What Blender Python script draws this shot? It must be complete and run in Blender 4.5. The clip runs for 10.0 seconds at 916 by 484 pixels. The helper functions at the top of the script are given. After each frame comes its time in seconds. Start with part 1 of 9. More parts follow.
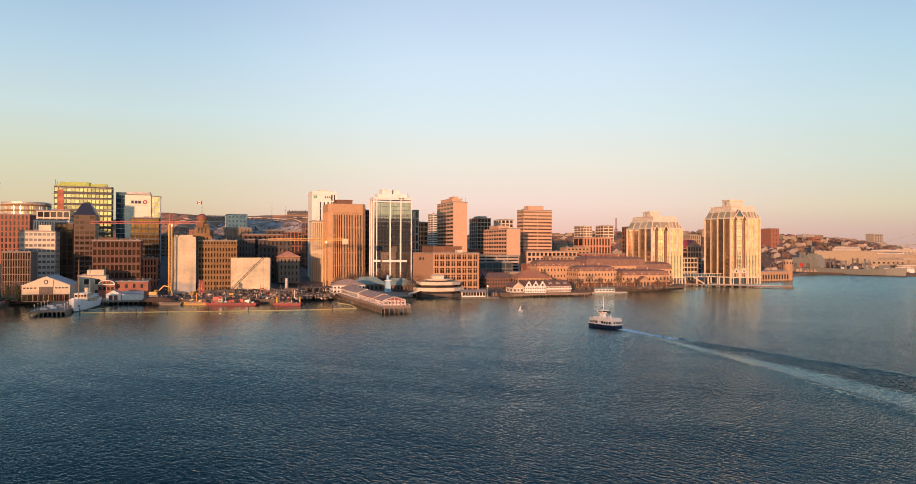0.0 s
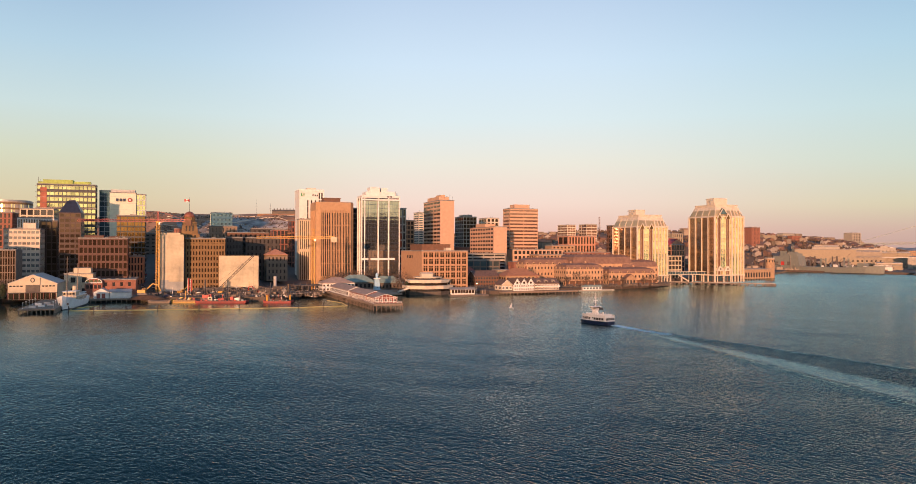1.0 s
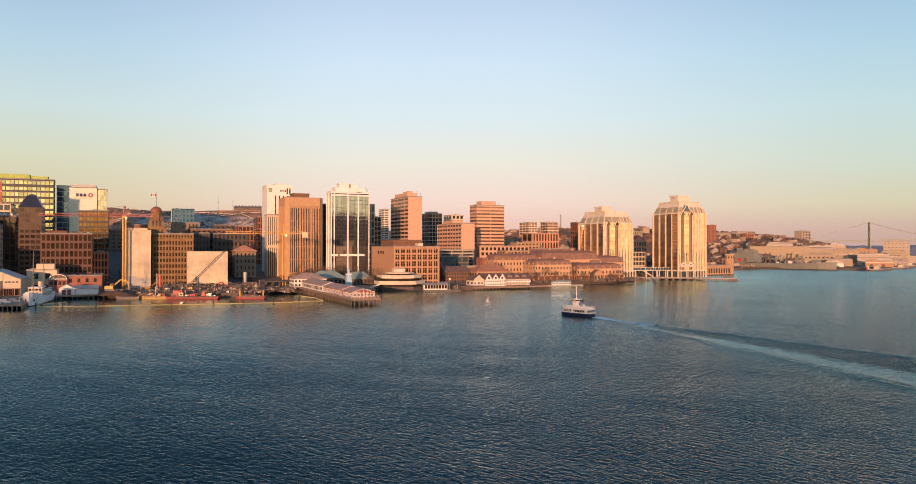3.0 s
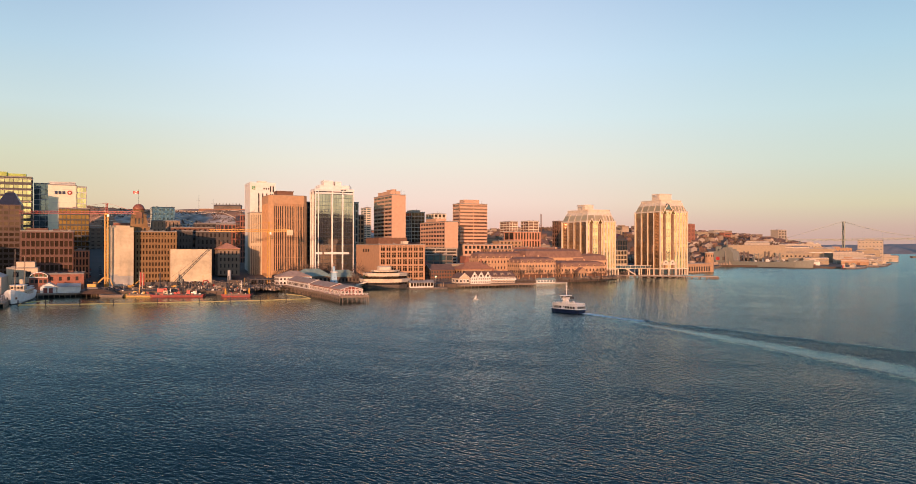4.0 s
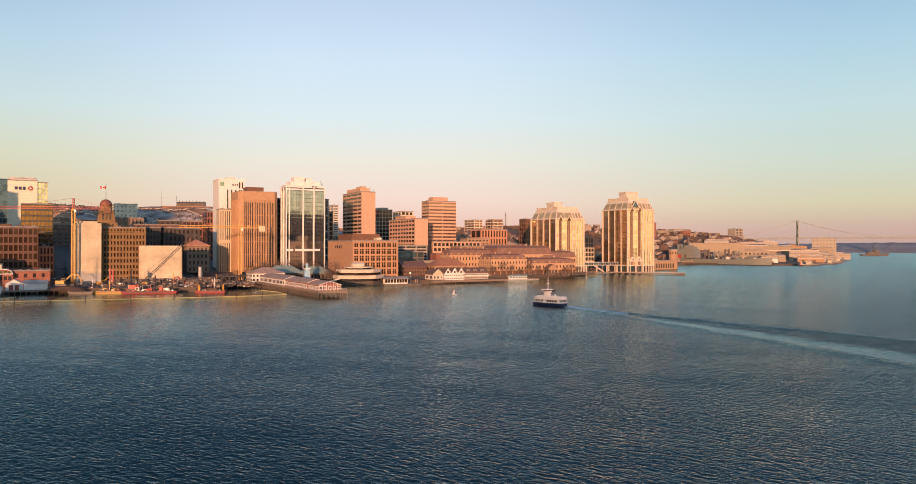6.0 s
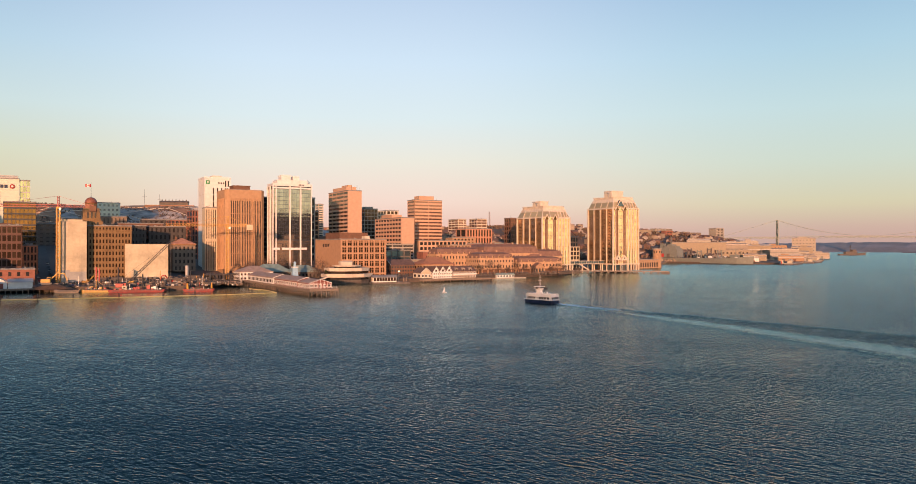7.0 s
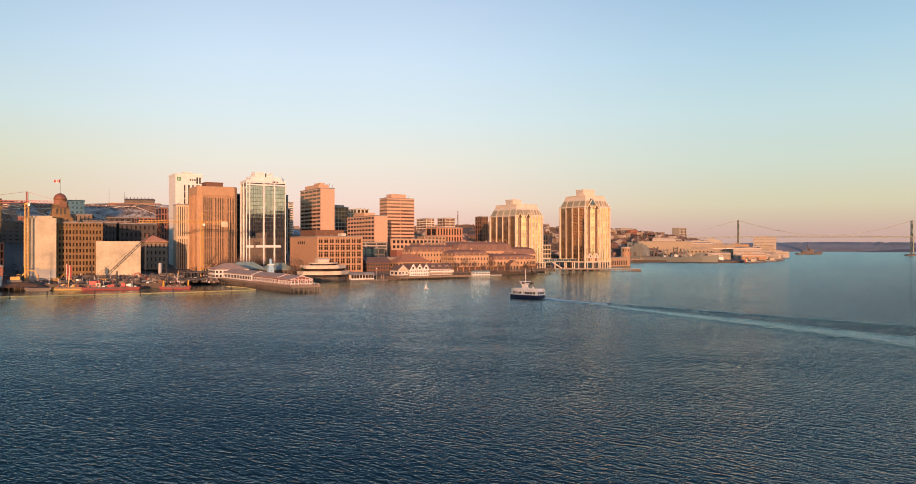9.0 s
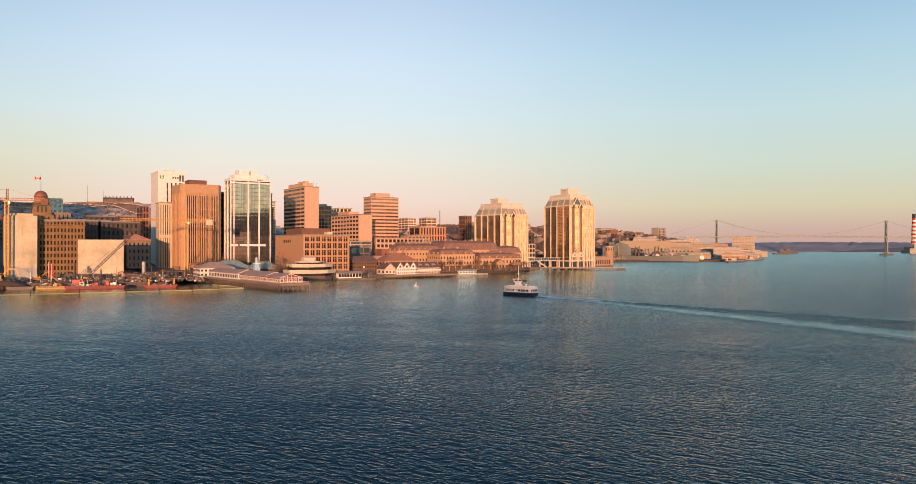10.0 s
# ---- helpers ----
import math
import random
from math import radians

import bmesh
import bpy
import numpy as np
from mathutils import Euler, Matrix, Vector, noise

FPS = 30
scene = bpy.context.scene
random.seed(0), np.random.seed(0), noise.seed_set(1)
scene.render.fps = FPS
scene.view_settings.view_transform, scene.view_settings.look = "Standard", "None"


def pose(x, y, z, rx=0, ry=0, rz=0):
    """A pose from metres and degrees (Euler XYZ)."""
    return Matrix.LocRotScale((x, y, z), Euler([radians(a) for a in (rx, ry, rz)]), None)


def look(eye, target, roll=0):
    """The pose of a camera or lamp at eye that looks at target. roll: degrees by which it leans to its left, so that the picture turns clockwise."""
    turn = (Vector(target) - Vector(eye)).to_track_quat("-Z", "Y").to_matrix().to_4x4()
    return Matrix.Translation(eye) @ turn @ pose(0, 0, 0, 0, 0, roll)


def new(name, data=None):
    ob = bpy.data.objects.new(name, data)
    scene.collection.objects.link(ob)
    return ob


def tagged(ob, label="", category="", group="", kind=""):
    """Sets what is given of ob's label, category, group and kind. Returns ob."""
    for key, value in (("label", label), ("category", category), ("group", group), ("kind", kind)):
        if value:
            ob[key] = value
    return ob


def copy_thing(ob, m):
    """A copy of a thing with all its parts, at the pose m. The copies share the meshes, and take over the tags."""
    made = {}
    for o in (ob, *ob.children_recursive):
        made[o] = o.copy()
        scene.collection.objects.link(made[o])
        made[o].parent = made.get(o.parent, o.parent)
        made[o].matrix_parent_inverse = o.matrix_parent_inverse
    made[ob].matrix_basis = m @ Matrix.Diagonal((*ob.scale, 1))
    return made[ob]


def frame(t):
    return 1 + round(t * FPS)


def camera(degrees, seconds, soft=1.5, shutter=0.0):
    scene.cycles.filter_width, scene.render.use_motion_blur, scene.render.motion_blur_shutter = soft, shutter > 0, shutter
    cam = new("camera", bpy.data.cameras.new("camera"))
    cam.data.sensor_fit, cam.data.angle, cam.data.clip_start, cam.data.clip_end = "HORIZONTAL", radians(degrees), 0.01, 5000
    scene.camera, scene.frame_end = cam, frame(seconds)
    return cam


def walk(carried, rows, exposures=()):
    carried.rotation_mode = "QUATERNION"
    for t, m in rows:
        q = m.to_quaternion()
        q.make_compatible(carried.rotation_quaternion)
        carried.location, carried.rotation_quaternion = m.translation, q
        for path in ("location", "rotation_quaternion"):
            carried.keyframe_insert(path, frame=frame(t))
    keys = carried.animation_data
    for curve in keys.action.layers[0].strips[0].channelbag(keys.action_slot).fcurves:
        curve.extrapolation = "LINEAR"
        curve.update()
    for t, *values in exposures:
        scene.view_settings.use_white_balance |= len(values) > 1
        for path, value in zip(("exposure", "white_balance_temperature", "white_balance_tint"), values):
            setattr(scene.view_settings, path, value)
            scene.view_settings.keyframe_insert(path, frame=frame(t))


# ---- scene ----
cam = camera(61.75, 10.0, soft=0.75)
# seconds, x, y, z, pitch, roll, yaw
ROWS = [
    (0.0, 0.00, 0.00, 36.84, 0.517, -0.185, 0.000),
    (0.5, -3.00, -1.13, 36.35, 0.488, -0.171, -0.673),
    (1.0, -6.09, -1.81, 35.79, 0.463, -0.158, -1.415),
    (1.5, -9.24, -2.13, 35.17, 0.440, -0.144, -2.206),
    (2.0, -12.41, -2.21, 34.51, 0.419, -0.130, -3.029),
    (2.5, -15.57, -2.12, 33.82, 0.400, -0.117, -3.869),
    (3.0, -18.70, -1.94, 33.11, 0.384, -0.103, -4.713),
    (3.5, -21.79, -1.71, 32.40, 0.371, -0.089, -5.551),
    (4.0, -24.83, -1.47, 31.70, 0.360, -0.076, -6.375),
    (4.5, -27.81, -1.27, 31.01, 0.351, -0.062, -7.178),
    (5.0, -30.72, -1.10, 30.34, 0.345, -0.048, -7.958),
    (5.5, -33.57, -0.96, 29.69, 0.341, -0.035, -8.713),
    (6.0, -36.37, -0.84, 29.05, 0.339, -0.021, -9.444),
    (6.5, -39.14, -0.71, 28.42, 0.340, -0.007, -10.154),
    (7.0, -41.88, -0.52, 27.80, 0.343, 0.007, -10.849),
    (7.5, -44.63, -0.21, 27.19, 0.349, 0.020, -11.535),
    (8.0, -47.41, 0.28, 26.56, 0.357, 0.034, -12.225),
    (8.5, -50.25, 1.05, 25.91, 0.368, 0.048, -12.929),
    (9.0, -53.19, 2.20, 25.23, 0.381, 0.061, -13.662),
    (9.5, -56.28, 3.85, 24.49, 0.396, 0.075, -14.442),
    (10.0, -59.57, 6.12, 23.68, 0.414, 0.089, -15.287),
]
walk(cam, [(t, pose(x, y, z, 90 + pitch, roll, yaw)) for t, x, y, z, pitch, roll, yaw in ROWS], ((0.0, 0.03, 6150, 10), (10.0, 0.03, 6150, 10)))

# ---- world, sun ----
SUN_AZ, SUN_EL = 12.0, 3.6          # the light travels this many degrees to the right of +y, and down
sun_from = Vector((-math.sin(radians(SUN_AZ)) * math.cos(radians(SUN_EL)), -math.cos(radians(SUN_AZ)) * math.cos(radians(SUN_EL)), math.sin(radians(SUN_EL))))
sun = new("sun", bpy.data.lights.new("sun", "SUN"))
sun.data.energy, sun.data.color, sun.data.angle = 6.4, (1.0, 0.48, 0.245), radians(0.6)
sun.matrix_world = look((0, 0, 300), Vector((0, 0, 300)) - sun_from)


def lin(r, g, b):
    """Linear colour from 0 to 255 display values."""
    return tuple(((c / 255 + 0.055) / 1.055) ** 2.4 if c > 10 else c / 3294.6 for c in (r, g, b)) + (1.0,)


def ramp_of(nt, stops, src):
    n = nt.nodes.new("ShaderNodeValToRGB")
    el = n.color_ramp.elements
    while len(el) < len(stops):
        el.new(0.5)
    for e, (p, c) in zip(el, stops):
        e.position, e.color = p, c
    nt.links.new(src, n.inputs[0])
    return n.outputs[0]


def build_world():
    w = bpy.data.worlds.new("sky")
    scene.world = w
    w.use_nodes = True
    nt = w.node_tree
    nt.nodes.clear()
    out, bg = nt.nodes.new("ShaderNodeOutputWorld"), nt.nodes.new("ShaderNodeBackground")
    tc, sep = nt.nodes.new("ShaderNodeTexCoord"), nt.nodes.new("ShaderNodeSeparateXYZ")
    nt.links.new(tc.outputs["Generated"], sep.inputs[0])

    def math_node(op, a, b=None, c=None):
        n = nt.nodes.new("ShaderNodeMath")
        n.operation = op
        for i, s in enumerate((a, b, c)):
            if s is None:
                continue
            if isinstance(s, (int, float)):
                n.inputs[i].default_value = s
            else:
                nt.links.new(s, n.inputs[i])
        return n.outputs[0]
    ele = math_node("MULTIPLY", math_node("ARCSINE", sep.outputs["Z"]), 180 / math.pi / 90)
    warm = ramp_of(nt, [(0.0, lin(206, 166, 140)), (0.016, lin(213, 180, 144)), (0.037, lin(218, 200, 162)), (0.07, lin(214, 213, 184)),
                        (0.105, lin(204, 218, 213)), (0.15, lin(183, 207, 219)), (0.205, lin(158, 184, 209)), (0.29, lin(106, 146, 174)), (0.43, lin(66, 104, 128)), (1.0, lin(78, 112, 150))], ele)
    pink = ramp_of(nt, [(0.0, lin(196, 160, 148)), (0.014, lin(206, 173, 156)), (0.033, lin(214, 203, 168)), (0.065, lin(206, 214, 196)),
                        (0.105, lin(196, 216, 214)), (0.15, lin(177, 206, 218)), (0.205, lin(152, 184, 210)), (0.29, lin(142, 174, 212)), (0.43, lin(126, 158, 198)), (1.0, lin(78, 112, 150))], ele)
    mid = ramp_of(nt, [(0.0, lin(222, 172, 158)), (0.016, lin(236, 192, 174)), (0.037, lin(244, 214, 196)), (0.07, lin(236, 228, 210)),
                       (0.105, lin(221, 231, 229)), (0.15, lin(209, 225, 236)), (0.205, lin(188, 206, 226)), (0.29, lin(140, 172, 210)), (0.43, lin(112, 146, 186)), (1.0, lin(78, 112, 150))], ele)
    # bearing across the sky: warmer on one hand, pinker on the other
    def blend(a, b, lo, hi):
        r = nt.nodes.new("ShaderNodeMapRange")
        r.interpolation_type = "SMOOTHSTEP"
        nt.links.new(sep.outputs["X"], r.inputs[0])
        r.inputs[1].default_value, r.inputs[2].default_value = lo, hi
        mx = nt.nodes.new("ShaderNodeMix")
        mx.data_type = "RGBA"
        nt.links.new(r.outputs[0], mx.inputs[0])
        nt.links.new(a, mx.inputs[6])
        nt.links.new(b, mx.inputs[7])
        return mx.outputs[2]
    across = blend(blend(warm, mid, -0.42, -0.02), pink, 0.12, 0.62)
    # the glow of the risen sun
    dot = nt.nodes.new("ShaderNodeVectorMath")
    dot.operation = "DOT_PRODUCT"
    nt.links.new(tc.outputs["Generated"], dot.inputs[0])
    dot.inputs[1].default_value = sun_from
    glow = math_node("POWER", math_node("MAXIMUM", dot.outputs["Value"], 0.0), 7.0)
    low = math_node("POWER", math_node("SUBTRACT", 1.0, math_node("ABSOLUTE", sep.outputs["Z"])), 4.0)
    gl = nt.nodes.new("ShaderNodeVectorMath")
    gl.operation = "SCALE"
    gl.inputs[0].default_value = (1.0, 0.62, 0.20)
    east = math_node("MULTIPLY", math_node("MAXIMUM", math_node("SUBTRACT", 0.25, sep.outputs["Y"]), 0.0), math_node("POWER", low, 1.6))
    nt.links.new(math_node("MULTIPLY_ADD", math_node("MULTIPLY", glow, low), 1.3, math_node("MULTIPLY", east, 0.75)), gl.inputs[3])
    sky = nt.nodes.new("ShaderNodeTexSky")
    sky.sky_type, sky.sun_disc = "NISHITA", False
    sky.sun_elevation, sky.sun_rotation = radians(SUN_EL), radians(180 + SUN_AZ)
    add0 = nt.nodes.new("ShaderNodeVectorMath")
    add0.operation = "MULTIPLY_ADD"
    nt.links.new(sky.outputs[0], add0.inputs[0])
    add0.inputs[1].default_value = (0.004, 0.004, 0.004)
    nt.links.new(gl.outputs[0], add0.inputs[2])
    add = nt.nodes.new("ShaderNodeVectorMath")
    nt.links.new(across, add.inputs[0])
    nt.links.new(add0.outputs[0], add.inputs[1])
    nt.links.new(add.outputs[0], bg.inputs[0])
    bg.inputs[1].default_value = 1.02
    nt.links.new(bg.outputs[0], out.inputs[0])


build_world()


# ---- materials ----
def surf(name, col, rough=0.8, var=0.25, scale=0.35, grain=3.0, bump=0.15, metal=0.0, per=0.0, spec=0.5):
    """A surface with stains (scale, 1/m) and grain, varying from piece to piece by per."""
    m = bpy.data.materials.new(name)
    m.use_nodes = True
    nt = m.node_tree
    bs = nt.nodes["Principled BSDF"]
    tc = nt.nodes.new("ShaderNodeTexCoord")
    big, fine = nt.nodes.new("ShaderNodeTexNoise"), nt.nodes.new("ShaderNodeTexNoise")
    big.inputs["Scale"].default_value, fine.inputs["Scale"].default_value = scale, grain
    big.inputs["Detail"].default_value, fine.inputs["Detail"].default_value = 5, 3
    nt.links.new(tc.outputs["Object"], big.inputs["Vector"])
    nt.links.new(tc.outputs["Object"], fine.inputs["Vector"])
    addn = nt.nodes.new("ShaderNodeMath")
    addn.operation = "MULTIPLY_ADD"
    nt.links.new(fine.outputs[0], addn.inputs[0])
    addn.inputs[1].default_value = 0.4
    nt.links.new(big.outputs[0], addn.inputs[2])
    val = addn.outputs[0]
    if per:
        info = nt.nodes.new("ShaderNodeObjectInfo")
        pn = nt.nodes.new("ShaderNodeMath")
        pn.operation = "MULTIPLY_ADD"
        nt.links.new(info.outputs["Random"], pn.inputs[0])
        pn.inputs[1].default_value = per
        nt.links.new(val, pn.inputs[2])
        val = pn.outputs[0]
    lo = tuple(max(0.0, c * (1 - var)) for c in col) + (1,)
    hi = tuple(min(1.0, c * (1 + var)) for c in col) + (1,)
    c = ramp_of(nt, [(0.42, lo), (0.98 + per, hi)], val)
    nt.links.new(c, bs.inputs["Base Color"])
    bs.inputs["Roughness"].default_value, bs.inputs["Metallic"].default_value = rough, metal
    bs.inputs["Specular IOR Level"].default_value = spec
    if bump:
        b = nt.nodes.new("ShaderNodeBump")
        b.inputs["Strength"].default_value, b.inputs["Distance"].default_value = bump, 0.1
        nt.links.new(fine.outputs[0], b.inputs["Height"])
        nt.links.new(b.outputs[0], bs.inputs["Normal"])
    return m


def glass(name, col, rough=0.06, metal=0.6, per=0.35, wob=0.03):
    """Coated facade glass: reflects the sky in its tint, each pane a little different."""
    m = bpy.data.materials.new(name)
    m.use_nodes = True
    nt = m.node_tree
    bs = nt.nodes["Principled BSDF"]
    info = nt.nodes.new("ShaderNodeObjectInfo")
    tc, no = nt.nodes.new("ShaderNodeTexCoord"), nt.nodes.new("ShaderNodeTexNoise")
    no.inputs["Scale"].default_value = 0.22
    nt.links.new(tc.outputs["Object"], no.inputs["Vector"])
    lo, hi = tuple(c * (1 - per) for c in col) + (1,), tuple(min(1, c * (1 + per)) for c in col) + (1,)
    nt.links.new(ramp_of(nt, [(0.0, lo), (1.0, hi)], info.outputs["Random"]), bs.inputs["Base Color"])
    bs.inputs["Roughness"].default_value, bs.inputs["Metallic"].default_value = rough, metal
    b = nt.nodes.new("ShaderNodeBump")
    b.inputs["Strength"].default_value, b.inputs["Distance"].default_value = wob, 1.0
    nt.links.new(no.outputs[0], b.inputs["Height"])
    nt.links.new(b.outputs[0], bs.inputs["Normal"])
    return m


def glow_mat(name, col, power):
    m = bpy.data.materials.new(name)
    m.use_nodes = True
    bs = m.node_tree.nodes["Principled BSDF"]
    bs.inputs["Base Color"].default_value = (*col, 1)
    bs.inputs["Emission Color"].default_value = (*col, 1)
    bs.inputs["Emission Strength"].default_value = power
    return m


def water_mat(name="harbour_water", amp=1.0, body=1.0, leaning=1.0):
    """Rippled water; amp: how steep its waves are; body: how milky it is; leaning: how far its normals tilt to fit the
    camera's view.
    """
    m = bpy.data.materials.new(name)
    m.use_nodes = True
    nt = m.node_tree
    bs = nt.nodes["Principled BSDF"]
    tc = nt.nodes.new("ShaderNodeTexCoord")

    def waves(scale, sx, sy, rot, detail, w=None):
        mp, n = nt.nodes.new("ShaderNodeMapping"), nt.nodes.new("ShaderNodeTexNoise")
        mp.vector_type = "TEXTURE"
        mp.inputs["Scale"].default_value = (1 / sx, 1 / sy, 1)
        mp.inputs["Rotation"].default_value = (0, 0, radians(rot))
        n.inputs["Scale"].default_value, n.inputs["Detail"].default_value = scale, detail
        nt.links.new(tc.outputs["Object"], mp.inputs[0])
        nt.links.new(mp.outputs[0], n.inputs["Vector"])
        return n.outputs[0]
    def crest(src):
        """Rounded troughs and sharper crests."""
        a, b, c = (nt.nodes.new("ShaderNodeMath") for _ in range(3))
        a.operation, b.operation, c.operation = "MULTIPLY_ADD", "ABSOLUTE", "POWER"
        nt.links.new(src, a.inputs[0])
        a.inputs[1].default_value, a.inputs[2].default_value = 2.0, -1.0
        nt.links.new(a.outputs[0], b.inputs[0])
        nt.links.new(b.outputs[0], c.inputs[0])
        c.inputs[1].default_value = 0.85
        return c.outputs[0]
    chop = crest(waves(0.62, 0.5, 1.0, -55, 3))
    ripple = waves(1.7, 0.6, 1.0, -40, 3)
    patch = waves(0.011, 0.30, 1.0, -24, 4)
    big = waves(0.07, 0.6, 1.0, 25, 2)
    swell = crest(waves(0.22, 0.42, 1.0, -48, 2))
    b1, b2, b3, b4 = (nt.nodes.new("ShaderNodeBump") for _ in range(4))
    for b, src, s, d in ((b1, big, 0.20, 0.8), (b2, chop, 1.0, -0.50), (b3, ripple, 1.0, 0.22), (b4, swell, 1.0, -0.34)):
        b.inputs["Strength"].default_value, b.inputs["Distance"].default_value = s, abs(d) * amp
        b.invert = d < 0
        nt.links.new(src, b.inputs["Height"])
    calm = nt.nodes.new("ShaderNodeMapRange")
    nt.links.new(patch, calm.inputs[0])
    calm.inputs[1].default_value, calm.inputs[2].default_value, calm.inputs[3].default_value, calm.inputs[4].default_value = 0.56, 0.72, 1.0, 0.55
    # the water lies calmer in the lee of the quays
    lee, both = nt.nodes.new("ShaderNodeVectorMath"), nt.nodes.new("ShaderNodeMath")
    lee.operation, both.operation = "DOT_PRODUCT", "MULTIPLY"
    nt.links.new(tc.outputs["Object"], lee.inputs[0])
    lee.inputs[1].default_value = (-0.55, 0.83, 0)
    far_ = nt.nodes.new("ShaderNodeMath")
    far_.operation = "DIVIDE"
    nt.links.new(lee.outputs["Value"], far_.inputs[0])
    far_.inputs[1].default_value = 600.0
    steep = ramp_of(nt, [(0.15, (0.8, 0.8, 0.8, 1)), (0.34, (0.53, 0.53, 0.53, 1)), (0.55, (0.38, 0.38, 0.38, 1)), (0.72, (0.22, 0.22, 0.22, 1)), (0.82, (0.10, 0.10, 0.10, 1))], far_.outputs[0])
    nt.links.new(calm.outputs[0], both.inputs[0])
    # tilt of the normals, fitted to the camera's view: full far out, little by the quays, more past the towers
    along, right_share, lean, share = nt.nodes.new("ShaderNodeVectorMath"), nt.nodes.new("ShaderNodeMapRange"), nt.nodes.new("ShaderNodeMath"), nt.nodes.new("ShaderNodeMath")
    along.operation, lean.operation, share.operation = "DOT_PRODUCT", "MAXIMUM", "DIVIDE"
    nt.links.new(tc.outputs["Object"], along.inputs[0])
    along.inputs[1].default_value = (0.80, -0.35, 0)
    nt.links.new(along.outputs["Value"], right_share.inputs[0])
    right_share.inputs[1].default_value, right_share.inputs[2].default_value, right_share.inputs[3].default_value, right_share.inputs[4].default_value = -100, 60, 0.0, 0.6
    rough = nt.nodes.new("ShaderNodeMath")
    rough.operation = "MAXIMUM"
    half = nt.nodes.new("ShaderNodeMath")
    half.operation = "MULTIPLY"
    half.inputs[1].default_value = 0.5
    nt.links.new(right_share.outputs[0], half.inputs[0])
    nt.links.new(steep, rough.inputs[0])
    nt.links.new(half.outputs[0], rough.inputs[1])
    nt.links.new(rough.outputs[0], both.inputs[1])
    nt.links.new(lee.outputs["Value"], share.inputs[0])
    share.inputs[1].default_value = 600.0
    nt.links.new(ramp_of(nt, [(0.14, (1, 1, 1, 1)), (0.27, (0.68, 0.68, 0.68, 1)), (0.44, (0.30, 0.30, 0.30, 1)), (0.58, (0.10, 0.10, 0.10, 1)), (0.72, (0.03, 0.03, 0.03, 1)), (0.85, (0.02, 0.02, 0.02, 1))], share.outputs[0]), lean.inputs[0])
    nt.links.new(right_share.outputs[0], lean.inputs[1])
    nt.links.new(both.outputs[0], b2.inputs["Strength"])
    nt.links.new(both.outputs[0], b3.inputs["Strength"])
    nt.links.new(ramp_of(nt, [(0.18, (0.1, 0.1, 0.1, 1)), (0.40, (0.5, 0.5, 0.5, 1)), (0.60, (0.35, 0.35, 0.35, 1)), (0.80, (0.08, 0.08, 0.08, 1))], far_.outputs[0]), b4.inputs["Strength"])
    nt.links.new(b1.outputs[0], b4.inputs["Normal"])
    nt.links.new(b4.outputs[0], b2.inputs["Normal"])
    nt.links.new(b2.outputs[0], b3.inputs["Normal"])
    # body colour of the water, and its tinted gloss; wind patches are rougher
    bs.inputs["Specular IOR Level"].default_value = 0.0
    bs.inputs["Roughness"].default_value = 0.9
    nt.links.new(ramp_of(nt, [(0.3, (0.007 * body, 0.019 * body, 0.024 * body, 1)), (0.7, (0.009 * body, 0.024 * body, 0.029 * body, 1))], patch), bs.inputs["Base Color"])
    gl, fr, mx = nt.nodes.new("ShaderNodeBsdfGlossy"), nt.nodes.new("ShaderNodeFresnel"), nt.nodes.new("ShaderNodeMixShader")
    gl.inputs["Color"].default_value = (0.805, 0.975, 0.957, 1)
    r = nt.nodes.new("ShaderNodeMapRange")
    nt.links.new(patch, r.inputs[0])
    r.inputs[1].default_value, r.inputs[2].default_value, r.inputs[3].default_value, r.inputs[4].default_value = 0.35, 0.65, 0.05, 0.08
    sheen = nt.nodes.new("ShaderNodeMath")
    sheen.operation = "MULTIPLY"
    nt.links.new(r.outputs[0], sheen.inputs[0])
    nt.links.new(ramp_of(nt, [(0.34, (1, 1, 1, 1)), (0.75, (0.35, 0.35, 0.35, 1))], far_.outputs[0]), sheen.inputs[1])
    nt.links.new(sheen.outputs[0], gl.inputs["Roughness"])
    fr.inputs["IOR"].default_value = 1.36
    # the normals are tilted towards the camera's side to fit the water's tone from there, less so under the quays
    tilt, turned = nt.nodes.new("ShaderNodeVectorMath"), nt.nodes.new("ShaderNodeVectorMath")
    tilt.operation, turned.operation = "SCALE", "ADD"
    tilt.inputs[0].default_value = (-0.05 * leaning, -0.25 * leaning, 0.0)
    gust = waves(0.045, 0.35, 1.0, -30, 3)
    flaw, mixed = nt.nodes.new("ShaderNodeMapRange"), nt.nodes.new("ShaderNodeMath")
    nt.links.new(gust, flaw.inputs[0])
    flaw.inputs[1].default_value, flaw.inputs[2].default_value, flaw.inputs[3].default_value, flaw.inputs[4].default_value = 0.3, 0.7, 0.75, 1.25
    left_share, tilt_gain = nt.nodes.new("ShaderNodeMapRange"), nt.nodes.new("ShaderNodeMath")
    nt.links.new(along.outputs["Value"], left_share.inputs[0])
    left_share.inputs[1].default_value, left_share.inputs[2].default_value, left_share.inputs[3].default_value, left_share.inputs[4].default_value = -150, -40, 1.5, 0.78
    mixed.operation = tilt_gain.operation = "MULTIPLY"
